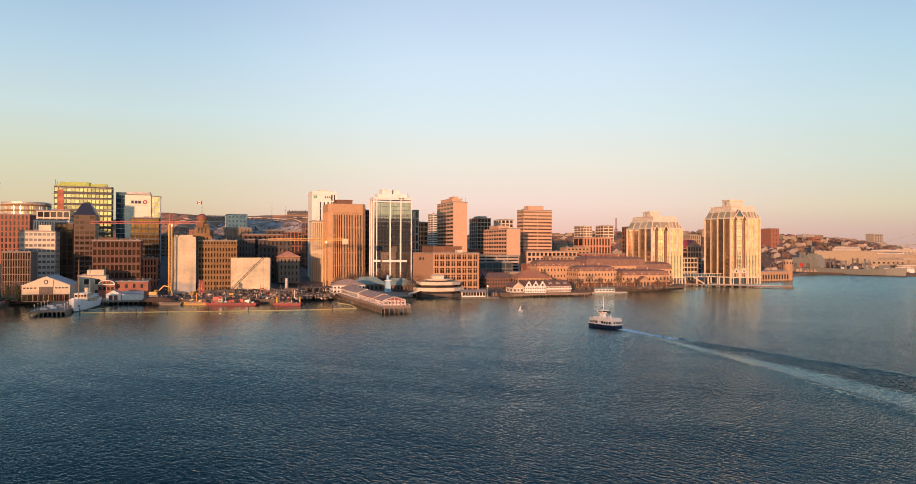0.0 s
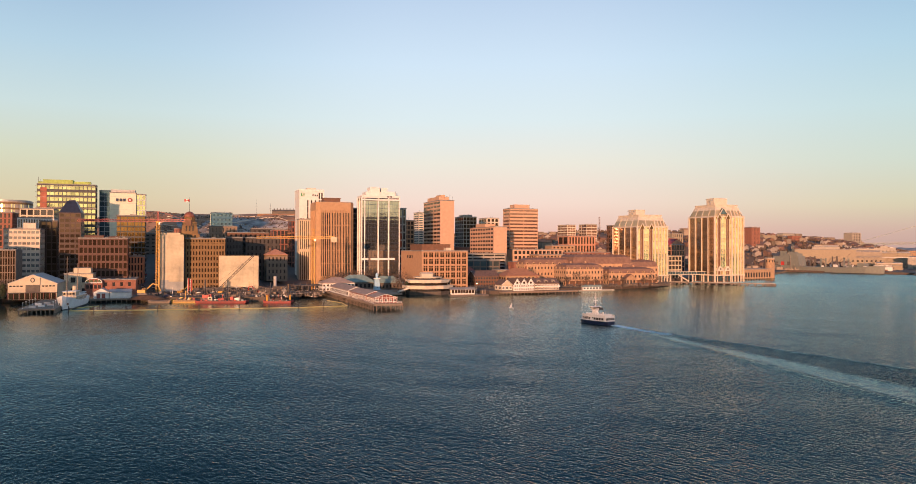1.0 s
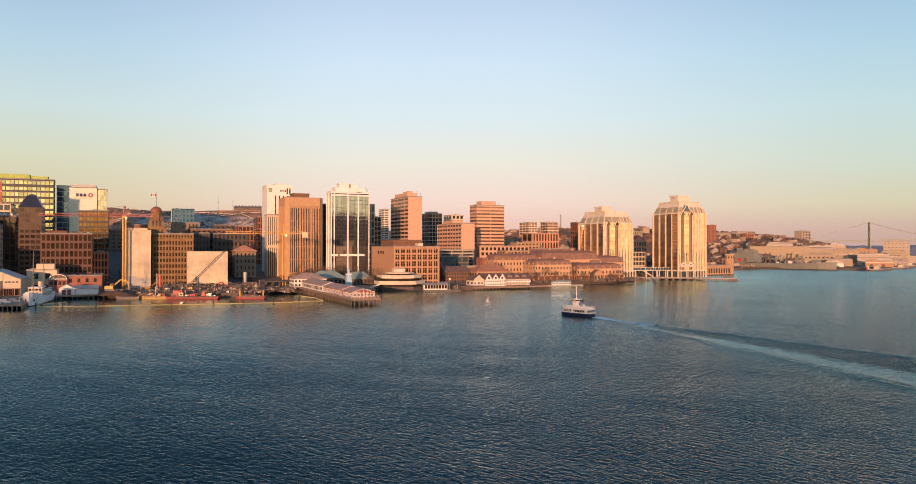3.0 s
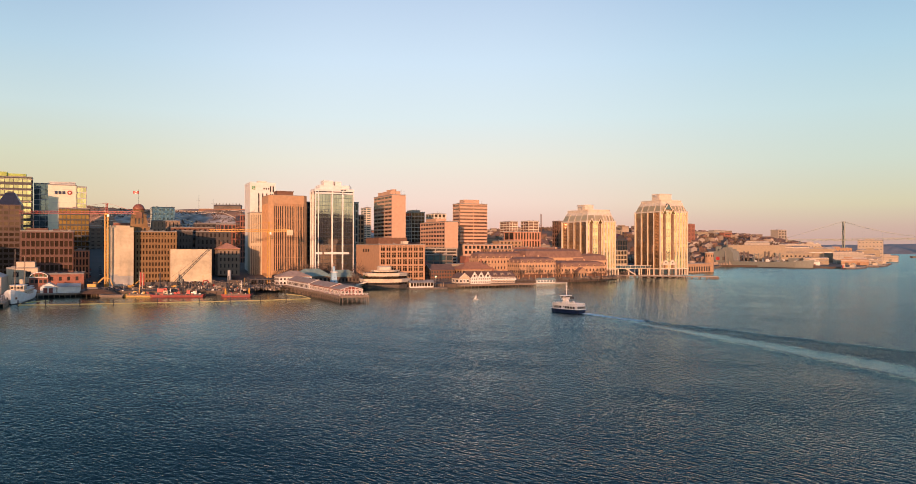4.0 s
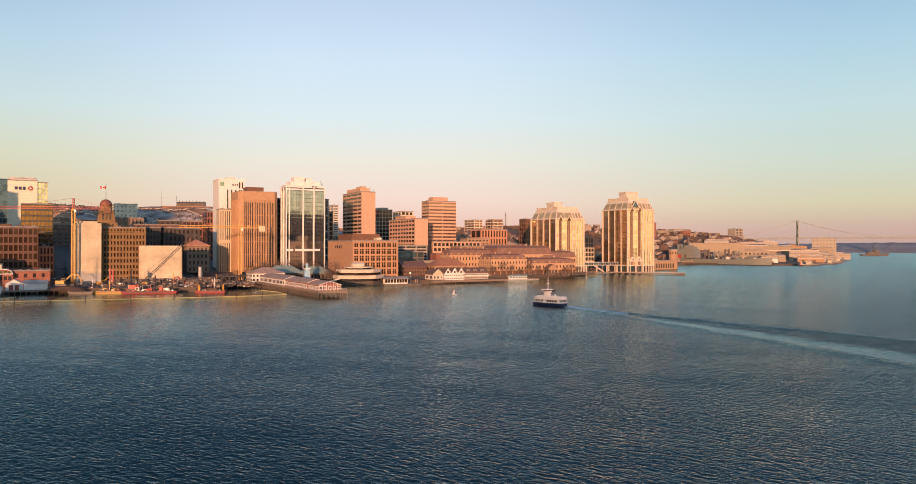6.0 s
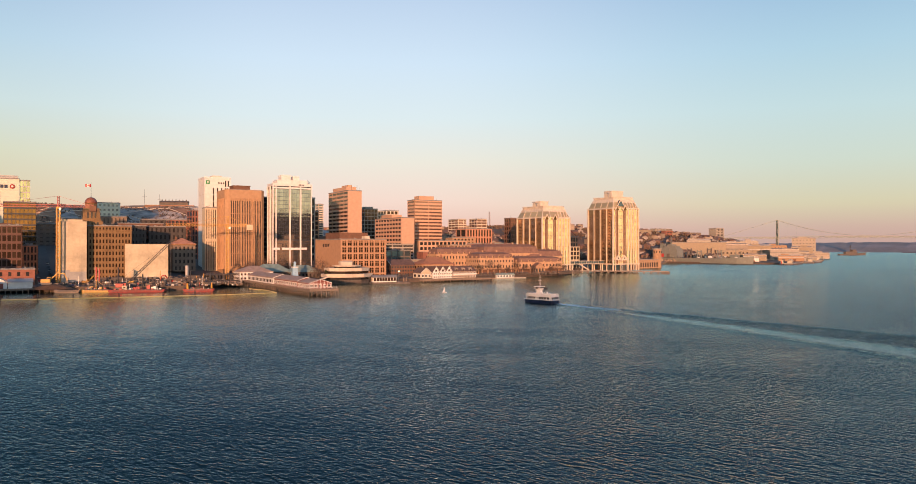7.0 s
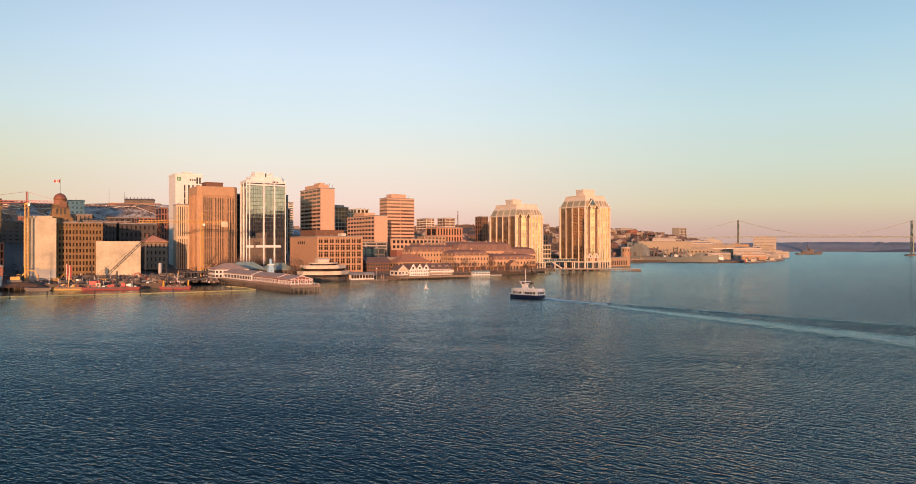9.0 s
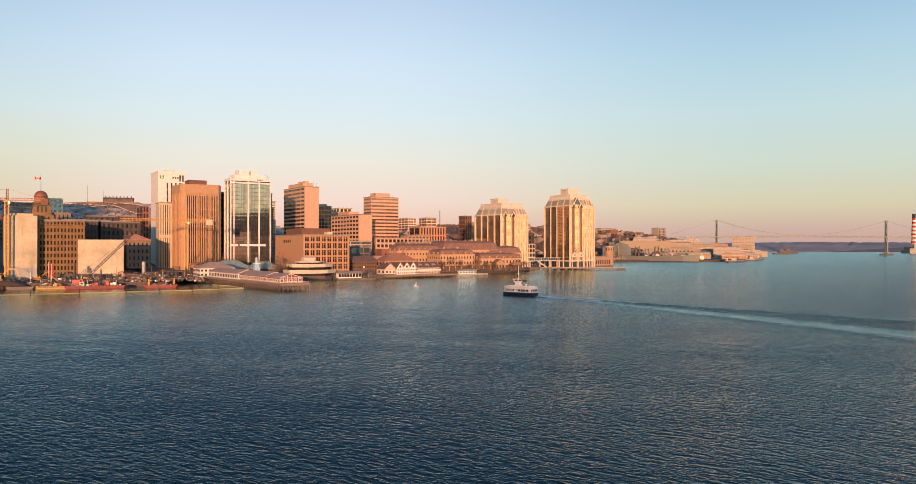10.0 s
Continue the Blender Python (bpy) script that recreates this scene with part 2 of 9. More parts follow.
    nt.links.new(lean.outputs[0], tilt_gain.inputs[0])
    nt.links.new(left_share.outputs[0], tilt_gain.inputs[1])
    nt.links.new(tilt_gain.outputs[0], mixed.inputs[0])
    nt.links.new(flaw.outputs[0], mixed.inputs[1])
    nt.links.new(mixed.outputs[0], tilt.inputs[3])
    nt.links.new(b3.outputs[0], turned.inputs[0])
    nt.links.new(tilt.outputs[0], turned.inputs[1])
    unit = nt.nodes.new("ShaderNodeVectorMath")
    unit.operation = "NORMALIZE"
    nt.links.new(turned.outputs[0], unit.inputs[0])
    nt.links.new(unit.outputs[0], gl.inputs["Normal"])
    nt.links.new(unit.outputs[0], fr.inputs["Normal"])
    nt.links.new(fr.outputs[0], mx.inputs[0])
    nt.links.new(bs.outputs[0], mx.inputs[1])
    nt.links.new(gl.outputs[0], mx.inputs[2])
    nt.links.new(mx.outputs[0], nt.nodes["Material Output"].inputs["Surface"])
    return m


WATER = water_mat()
ASPH = surf("asphalt", (0.055, 0.052, 0.05), 0.9, 0.35, 0.05, 2.0)
GROUND = surf("city_ground", (0.095, 0.074, 0.062), 0.95, 0.6, 0.012, 0.5, 0.3)
GRASS = surf("dry_grass", (0.30, 0.16, 0.09), 0.95, 0.5, 0.02, 0.3, 0.4)
FROST = surf("frosted_grass", (0.30, 0.27, 0.25), 0.95, 0.85, 0.06, 0.22, 0.4)
CONC = surf("concrete", (0.36, 0.32, 0.27), 0.85, 0.2)
PALE = surf("pale_concrete", (0.57, 0.49, 0.39), 0.8, 0.16)
WHITE = surf("white_paint", (0.66, 0.635, 0.60), 0.55, 0.12)
BROWNC = surf("brown_concrete", (0.40, 0.245, 0.135), 0.85, 0.18)
BRICK = surf("red_brick", (0.25, 0.105, 0.072), 0.9, 0.3, 0.4, 4.0)
OBRICK = surf("orange_brick", (0.43, 0.21, 0.13), 0.9, 0.25, 0.4, 4.0)
TANB = surf("tan_brick", (0.35, 0.22, 0.13), 0.9, 0.2, 0.4, 4.0)
SAND = surf("sandstone", (0.195, 0.118, 0.052), 0.9, 0.35, 0.3, 2.0)
# the shade these stone fronts stand in is put into this dark colour
SHADEST = surf("shaded_stone", (0.062, 0.053, 0.048), 0.85, 0.35)
DARKST = surf("dark_stone", (0.12, 0.10, 0.085), 0.85, 0.35)
GREYST = surf("grey_brown_stone", (0.20, 0.15, 0.11), 0.85, 0.3)
GRANITE = surf("polished_brown_granite", (0.046, 0.021, 0.016), 0.45, 0.25)
DARKM = surf("dark_metal", (0.05, 0.05, 0.055), 0.5, 0.3, metal=0.3)
STEEL = surf("galvanised_steel", (0.38, 0.38, 0.38), 0.5, 0.2, metal=0.5)
SLATE = surf("brown_slate", (0.14, 0.085, 0.065), 0.8, 0.35, 0.5, 2.5)
RUSTROOF = surf("rusty_roof", (0.33, 0.15, 0.08), 0.8, 0.3, 0.4, 2.0)
GREYROOF = surf("grey_roofing", (0.22, 0.21, 0.20), 0.85, 0.3, 0.15, 1.5)
COPPER = surf("dark_copper_roof", (0.045, 0.05, 0.075), 0.4, 0.3, metal=0.4)
SHEET = surf("construction_wrap", (0.47, 0.405, 0.285), 0.75, 0.3, 0.09, 0.5, 0.3)
YELLOW = surf("yellow_paint", (0.52, 0.27, 0.03), 0.5, 0.25)
REDP = surf("red_paint", (0.42, 0.035, 0.025), 0.5, 0.3)
BLUEP = surf("navy_paint", (0.015, 0.025, 0.07), 0.4, 0.25)
GREYP = surf("naval_grey_paint", (0.18, 0.185, 0.16), 0.6, 0.12)
CREAM = surf("cream_paint", (0.50, 0.42, 0.30), 0.6, 0.14)
GREENISH = surf("greenish_panel", (0.58, 0.62, 0.52), 0.7, 0.15)
LIME = surf("lime_insulation", (0.33, 0.42, 0.10), 0.7, 0.3, 0.3, 1.0)
TIMBER = surf("weathered_timber", (0.20, 0.15, 0.11), 0.9, 0.35, 0.5, 3.0, per=0.4)
SOIL = surf("soil", (0.095, 0.056, 0.035), 0.95, 0.4, 0.4, 2.0, 0.5)
BARK = surf("bark", (0.10, 0.075, 0.055), 0.95, 0.3)
TWIG = surf("bare_twigs", (0.125, 0.088, 0.066), 0.95, 0.35, 0.3, 2.0)
FIR = surf("evergreen", (0.045, 0.06, 0.025), 0.95, 0.4, 0.4, 2.0)
DARKWOOD = surf("dark_timber", (0.075, 0.055, 0.042), 0.8, 0.4, 0.5, 3.0, per=0.4)
JETTYC = surf("dark_grey_concrete", (0.12, 0.10, 0.085), 0.85, 0.35, 0.3, 1.5)
TEAL = surf("patina_green_roof", (0.20, 0.27, 0.24), 0.6, 0.25)
G_DARK = glass("dark_window_glass", (0.055, 0.050, 0.05), 0.08, 0.35)
G_BLUE = glass("blue_curtain_glass", (0.10, 0.15, 0.18), 0.06, 0.6)
G_GREEN = glass("grey_green_reflective_glass", (0.43, 0.44, 0.43), 0.04, 0.94, 0.10)
# tower glass: what each face reflects, gold or dark, is put into its tint
G_GOLD = glass("gold_reflection_glass", (0.92, 0.80, 0.53), 0.05, 0.95, 0.16)
G_SIDE = glass("side_reflection_glass", (0.52, 0.44, 0.33), 0.04, 1.0, 0.2)
G_SLOT = glass("dark_reflection_glass", (0.20, 0.13, 0.06), 0.06, 0.9, 0.25)
G_BROWN = glass("bronze_glass", (0.09, 0.06, 0.04), 0.06, 0.6)
G_YEL = glass("pale_reflective_glass", (0.47, 0.49, 0.28), 0.08, 0.85, 0.3)
G_SHOULDER = glass("sloped_bronze_glass", (0.46, 0.36, 0.20), 0.3, 0.45, 0.2)
G_AMBER = glass("amber_reflective_glass", (0.22, 0.13, 0.04), 0.05, 0.8, 0.18)
# the warm sky these windows reflect is put into a rose tint
G_ROSE = glass("warm_sky_glass", (0.30, 0.17, 0.13), 0.1, 0.7, 0.3)
G_PALE = glass("pale_office_glass", (0.30, 0.30, 0.29), 0.1, 0.5, 0.25)
FOAM = surf("wake_foam", (0.75, 0.80, 0.82), 0.9, 0.2, 0.5, 2.0)
LAMP = glow_mat("lamp_light", (1.0, 0.72, 0.38), 6.0)

DBROWN = surf("dark_brown_cladding", (0.15, 0.075, 0.045), 0.8, 0.25)
BARGE = surf("weathered_red_hull", (0.27, 0.025, 0.018), 0.6, 0.35)


# ---- geometry ----
class Geo:
    """Collects simple solids into one mesh."""

    def __init__(self):
        self.v, self.f = [], []

    def add(self, pts, faces):
        n = len(self.v)
        self.v += [tuple(p) for p in pts]
        self.f += [tuple(i + n for i in f) for f in faces]
        return self

    def box(self, x0, y0, z0, x1, y1, z1):
        x0, x1, y0, y1, z0, z1 = min(x0, x1), max(x0, x1), min(y0, y1), max(y0, y1), min(z0, z1), max(z0, z1)
        return self.add([(x0, y0, z0), (x1, y0, z0), (x1, y1, z0), (x0, y1, z0), (x0, y0, z1), (x1, y0, z1), (x1, y1, z1), (x0, y1, z1)],
                        [(0, 3, 2, 1), (4, 5, 6, 7), (0, 1, 5, 4), (1, 2, 6, 5), (2, 3, 7, 6), (3, 0, 4, 7)])

    def loft(self, rings, cap=True):
        """Rings of equal count, each a list of points, bottom to top, counter-clockwise."""
        n = len(rings[0])
        fs = []
        for k in range(len(rings) - 1):
            for i in range(n):
                j = (i + 1) % n
                fs.append((k * n + i, k * n + j, (k + 1) * n + j, (k + 1) * n + i))
        if cap:
            fs += [tuple(range(n))[::-1], tuple(range((len(rings) - 1) * n, len(rings) * n))]
        return self.add([p for r in rings for p in r], fs)

    def prism(self, poly, z0, z1):
        return self.loft([[(x, y, z0) for x, y in poly], [(x, y, z1) for x, y in poly]])

    def taper(self, poly0, z0, poly1, z1):
        return self.loft([[(x, y, z0) for x, y in poly0], [(x, y, z1) for x, y in poly1]])

    def cyl(self, x, y, z0, z1, r0, r1=None, n=10):
        r1 = r0 if r1 is None else r1
        return self.loft([[(x + r * math.cos(2 * math.pi * i / n), y + r * math.sin(2 * math.pi * i / n), z) for i in range(n)] for r, z in ((r0, z0), (r1, z1))])

    def bar(self, p, q, r, n=4):
        p, q = Vector(p), Vector(q)
        w = (q - p).normalized()
        u = w.cross(Vector((0, 0, 1)) if abs(w.z) < 0.95 else Vector((1, 0, 0))).normalized()
        s = w.cross(u)
        ring = [(u * math.cos(math.pi / n + 2 * math.pi * i / n) + s * math.sin(math.pi / n + 2 * math.pi * i / n)) * r for i in range(n)]
        return self.loft([[p + o for o in ring], [q + o for o in ring]])

    def gable(self, x0, y0, x1, y1, z0, z1, axis="x", over=0.4, thick=0.35):
        """A pitched roof whose ridge runs along the axis, as two thick slopes with closed ends."""
        if axis == "x":
            ym = (y0 + y1) / 2
            sec = [(y0 - over, z0 - over * 0.5), (ym, z1), (y1 + over, z0 - over * 0.5), (y1 + over, z0 - over * 0.5 + thick), (ym, z1 + thick), (y0 - over, z0 - over * 0.5 + thick)]
            a, b = [(x0 - over, y, z) for y, z in sec], [(x1 + over, y, z) for y, z in sec]
        else:
            xm = (x0 + x1) / 2
            sec = [(x0 - over, z0 - over * 0.5), (xm, z1), (x1 + over, z0 - over * 0.5), (x1 + over, z0 - over * 0.5 + thick), (xm, z1 + thick), (x0 - over, z0 - over * 0.5 + thick)]
            a, b = [(x, y0 - over, z) for x, z in sec], [(x, y1 + over, z) for x, z in sec]
        return self.add(a + b, [(0, 1, 7, 6), (1, 2, 8, 7), (2, 3, 9, 8), (3, 4, 10, 9), (4, 5, 11, 10), (5, 0, 6, 11), (0, 5, 4, 1), (1, 4, 3, 2), (6, 7, 10, 11), (7, 8, 9, 10)])

    def gable_wall(self, x0, y0, x1, y1, z0, ze, zr, axis="x"):
        """Walls up to the eaves ze with gable ends up to the ridge zr."""
        if axis == "x":
            ym = (y0 + y1) / 2
            sec = [(y0, z0), (y1, z0), (y1, ze), (ym, zr), (y0, ze)]
            a, b = [(x0, y, z) for y, z in sec], [(x1, y, z) for y, z in sec]
        else:
            xm = (x0 + x1) / 2
            sec = [(x0, z0), (x1, z0), (x1, ze), (xm, zr), (x0, ze)]
            a, b = [(x, y0, z) for x, z in sec], [(x, y1, z) for x, z in sec]
        return self.add(a + b, [(4, 3, 2, 1, 0), (5, 6, 7, 8, 9)] + [(i, (i + 1) % 5, 5 + (i + 1) % 5, 5 + i) for i in range(5)])

    def hip(self, x0, y0, x1, y1, z0, z1, over=0.5, flat=0.0):
        """A hipped roof; flat: share of the plan left level on top."""
        i = min(x1 - x0, y1 - y0) / 2 * (1 - flat)
        a = [(x0 - over, y0 - over), (x1 + over, y0 - over), (x1 + over, y1 + over), (x0 - over, y1 + over)]
        b = [(x0 + i, y0 + i), (x1 - i, y0 + i), (x1 - i, y1 - i), (x0 + i, y1 - i)]
        b = [(px + (1e-3 if k in (1, 2) else 0), py + (1e-3 if k > 1 else 0)) for k, (px, py) in enumerate(b)]
        return self.loft([[(x, y, z0) for x, y in a], [(x, y, z0 + 0.3) for x, y in a], [(x, y, z1) for x, y in b]])

    def mesh(self, name, mat, smooth=False):
        me = bpy.data.meshes.new(name)
        me.from_pydata(self.v, [], self.f)
        bm = bmesh.new()
        bm.from_mesh(me)
        bmesh.ops.recalc_face_normals(bm, faces=bm.faces)
        bm.to_mesh(me)
        bm.free()
        if smooth:
            me.polygons.foreach_set("use_smooth", [True] * len(me.polygons))
        me.materials.append(mat)
        return me


def thing(name, label, category, m=None, group="", kind=""):
    ob = new(name)
    ob.empty_display_size = 1.0
    if m is not None:
        ob.matrix_world = m
    return tagged(ob, label, category, group, kind)


def part(name, geo, mat, parent=None, label="", smooth=False):
    ob = new(name, geo.mesh(name, mat, smooth) if isinstance(geo, Geo) else geo)
    if parent is not None:
        ob.parent = parent
    return tagged(ob, label)


def solid(name, geo, mat, label, category, m=None, group="", kind="", smooth=False):
    ob = new(name, geo.mesh(name, mat, smooth))
    if m is not None:
        ob.matrix_world = m
    return tagged(ob, label, category, group, kind)


PANES = {}


def pane(parent, axis, x, y, z, w, h, mat, name="window"):
    """One window: a pane in a thin frame. axis 'x': faces -y or +y; 'y': faces -x or +x. x, y: its middle; z: its foot."""
    key = (axis, round(w, 2), round(h, 2), mat.name)
    if key not in PANES:
        g = Geo()
        if axis == "x":
            g.box(-w / 2, -0.06, 0, w / 2, 0.06, h)
        else:
            g.box(-0.06, -w / 2, 0, 0.06, w / 2, h)
        PANES[key] = g.mesh("window", mat)
    ob = new(name, PANES[key])
    ob.parent = parent
    ob.location = (x, y, z)
    return ob


def plate(to, length, z0, z1, holes_s, holes_z, rec):
    """One connected sheet of wall with a reveal round each opening. to(s, n, z): place; n is outward."""
    g = Geo()
    ss = sorted({0.0, length, *[round(v, 3) for h in holes_s for v in h]})
    zz = sorted({z0, z1, *[round(v, 3) for h in holes_z for v in h]})
    hs, hz = {(round(p, 3), round(q, 3)) for p, q in holes_s}, {(round(p, 3), round(q, 3)) for p, q in holes_z}
    ix = {}

    def vert(s, n, z):
        k = (s, n, z)
        if k not in ix:
            ix[k] = len(g.v)
            g.v.append(to(s, n, z))
        return ix[k]
    for p, q in zip(ss[:-1], ss[1:]):
        for u, v in zip(zz[:-1], zz[1:]):
            ring = ((p, u), (q, u), (q, v), (p, v))
            if (p, q) in hs and (u, v) in hz:
                for k in range(4):
                    c, e = ring[k], ring[(k + 1) % 4]
                    g.f.append((vert(c[0], 0, c[1]), vert(e[0], 0, e[1]), vert(e[0], -rec, e[1]), vert(c[0], -rec, c[1])))
            else:
                g.f.append(tuple(vert(c[0], 0, c[1]) for c in ring))
    edge = [(0.0, z0), (length, z0), (length, z1), (0.0, z1)]
    for p, q in zip(ss[:-1], ss[1:]):
        for z in (z0, z1):
            g.f.append((vert(p, 0, z), vert(q, 0, z), vert(q, -rec, z), vert(p, -rec, z)))
    for u, v in zip(zz[:-1], zz[1:]):
        for s in (0.0, length):
            g.f.append((vert(s, 0, u), vert(s, 0, v), vert(s, -rec, v), vert(s, -rec, u)))
    return g


def wall_face(b, side, w, d, z0, z1, nf, nb, pier, sp, rec, mat, wall, edge=None, base=0.0):
    """A facade with real recessed openings and a pane in each."""
    length = w if side in "fk" else d
    edge = pier if edge is None else edge
    to = {"f": lambda s, n, z: (s, -n, z), "k": lambda s, n, z: (s, d + n, z), "l": lambda s, n, z: (-n, s, z), "r": lambda s, n, z: (w + n, s, z)}[side]
    zb = z0 + base
    fh = (z1 - zb) / nf
    step = (length - 2 * edge + pier) / nb
    holes_s = [(edge + j * step, edge + (j + 1) * step - pier) for j in range(nb)]
    holes_z = [(zb + i * fh + sp * 0.5, zb + (i + 1) * fh - sp * 0.5) for i in range(nf)]
    part("facade", plate(to, length, z0, z1, holes_s, holes_z, rec), wall, b)
    for za, ze in holes_z:
        for s0, s1 in holes_s:
            x, y, _ = to((s0 + s1) / 2, 0.08 - rec, 0)
            pane(b, "x" if side in "fk" else "y", x, y, za - 0.02, s1 - s0 + 0.04, ze - za + 0.04, mat)


def block(name, label, x, y, w, d, top, wall, win=None, nf=None, nb=6, ns=4, faces="fl", pier=1.0, sp=1.4, rec=0.35, a=None, pent=(), roof=None,
          fh=3.6, cat="building", group="", base=0.0, edge=None, z0=None, units=0, parapet=0.8, edge_s=None):
    """An office block: front-left corner at x, y, turned by a; windows on the faces named."""
    a = GA if a is None else a
    if z0 is None:
        z0 = min(ground(x, y), ground(x + w * math.cos(radians(a)), y + w * math.sin(radians(a)))) - 1.0
    h = top - z0
    b = thing(name, label, cat, pose(x, y, z0, 0, 0, a), group)
    FOOT.append((*grid_at(x, y, w / 2, d / 2), math.hypot(w, d) / 2))
    g = Geo()
    win = win or G_DARK
    nf = nf or max(1, round((h - base) / fh))
    g.box(rec if "l" in faces else 0, rec if "f" in faces else 0, 0, w - (rec if "r" in faces else 0), d - (rec if "k" in faces else 0), h - 0.05)
    for s in faces:
        wall_face(b, s, w, d, 0, h, nf, nb if s in "fk" else ns, pier, sp, rec, win, wall, edge if s in "fk" else (edge_s or edge), base)
    part("wall", g, wall, b)
    r = Geo().box(-0.2, -0.2, h, w + 0.2, d + 0.2, h + 0.25)
    if parapet:
        for q in ((-0.2, -0.2, w + 0.2, 0.15), (-0.2, d - 0.15, w + 0.2, d + 0.2), (-0.2, 0.15, 0.15, d - 0.15), (w - 0.15, 0.15, w + 0.2, d - 0.15)):
            r.box(q[0], q[1], h + 0.2, q[2], q[3], h + parapet)
    rp = random.Random(int(abs(x * 5 + y * 3)))
    for _ in range(3 + int(w // 6)):
        ux, uy, us = rp.uniform(0.06, 0.9) * w, rp.uniform(0.06, 0.8) * d, rp.uniform(0.7, 1.8)
        if ux + us * 1.6 > w - 0.5 or uy + us > d - 0.5:
            continue
        r.box(ux, uy, h + 0.2, ux + us * rp.uniform(0.8, 1.6), uy + us, h + 0.2 + us * rp.uniform(0.5, 1.1))
        if rp.random() < 0.35:
            r.bar((ux, uy, h), (ux, uy, h + rp.uniform(2, 4.5)), 0.09)
    part("roof", r, roof or GREYROOF, b)
    for x0, y0, x1, y1, ph, *pm in pent:
        p = Geo().box(x0 * w, y0 * d, h + 0.2, x1 * w, y1 * d, h + ph)
        p.box(x0 * w - 0.15, y0 * d - 0.15, h + ph, x1 * w + 0.15, y1 * d + 0.15, h + ph + 0.3)
        part("penthouse", p, pm[0] if pm else wall, b)
    rng = random.Random(int(abs(x * 7 + y)))
    for _ in range(units):
        ux, uy, us = rng.uniform(0.1, 0.85) * w, rng.uniform(0.1, 0.6) * d, rng.uniform(1.2, 2.6)
        u = Geo().box(ux, uy, h + 0.2, ux + us * 1.5, uy + us, h + 0.2 + us * 0.7)
        u.cyl(ux + us * 0.75, uy + us / 2, h + 0.2 + us * 0.7, h + 0.35 + us * 0.75, us * 0.35)
        part("roof_unit", u, STEEL, b)
    return b, h


GA = 19.0       # the town's street grid
FOOT = [(-57, 684, 24), (-100, 680, 26), (-126, 715, 20), (-196, 590, 30), (-150, 600, 30), (-140, 655, 18), (-260, 560, 40), (205, 780, 32), (285, 795, 32)]


def grid_at(x, y, s, t):
    """World place s along and t across from a corner, in the street grid."""
    c, n = math.cos(radians(GA)), math.sin(radians(GA))
    return x + s * c - t * n, y + s * n + t * c


# ---- land and water ----
SHORE = [(-900, 330), (-420, 440), (-330, 470), (-262, 515), (-209, 511), (-119, 513), (-104, 590), (-34, 630), (-6, 602), (40, 592), (57, 604), (76, 622), (115, 645), (136, 662),
         (182, 696), (216, 738), (240, 830), (330, 900), (420, 985), (540, 1190), (630, 1095), (664, 1062), (790, 1165), (890, 1290), (1010, 1450), (1120, 1590), (1230, 1790), (1400, 2040),
         (1690, 2420), (2000, 2800), (2300, 3250), (2600, 3700)]
IN = (-0.45, 0.893)
AL = (0.893, 0.45)
SQ = [p[0] * AL[0] + p[1] * AL[1] for p in SHORE]
SU = [p[0] * IN[0] + p[1] * IN[1] for p in SHORE]
PROF_L = ([-1, 0, 60, 150, 300, 500, 650, 900, 1500, 3000], [2.2, 2.5, 3.5, 12, 26, 42, 50, 56, 60, 70])
PROF_R = ([-1, 0, 60, 150, 300, 500, 700, 900, 1500, 3000], [2.2, 2.5, 3.0, 6, 30, 61, 72, 75, 72, 58])


PROF_N = ([-1, 0, 60, 110, 180, 260, 400, 600, 900, 1500, 3000], [2.2, 2.5, 3.0, 7, 28, 44, 60, 70, 72, 66, 55])


def ground_uq(u, q):
    k = min(1.0, max(0.0, (q - 650) / 500))
    n = min(1.0, max(0.0, (q - 1250) / 250))
    z = (1 - k) * np.interp(u, *PROF_L) + k * ((1 - n) * np.interp(u, *PROF_R) + n * np.interp(u, *PROF_N))
    if q > 2300:
        z = 2 + (z - 2) * max(0.4, 1 - (q - 2300) / 1800)
    # the citadel's mound
    ua = u + float(np.interp(q, SQ, SU))
    x, y = ua * IN[0] + q * AL[0], ua * IN[1] + q * AL[1]
    r = math.hypot((x + 290) / 270, (y - 1120) / 190)
    z += 37 * max(0.0, 1 - max(0.0, r - 0.6) / 0.65) ** 1.2 if r < 1.25 else 0
    if u > 200:
        z += min(1, (u - 200) / 300) * 5 * noise.noise((x / 160, y / 160, 3.1))
    return float(z)


def ground(x, y):
    u, q = x * IN[0] + y * IN[1], x * AL[0] + y * AL[1]
    return ground_uq(u - float(np.interp(q, SQ, SU)), q)


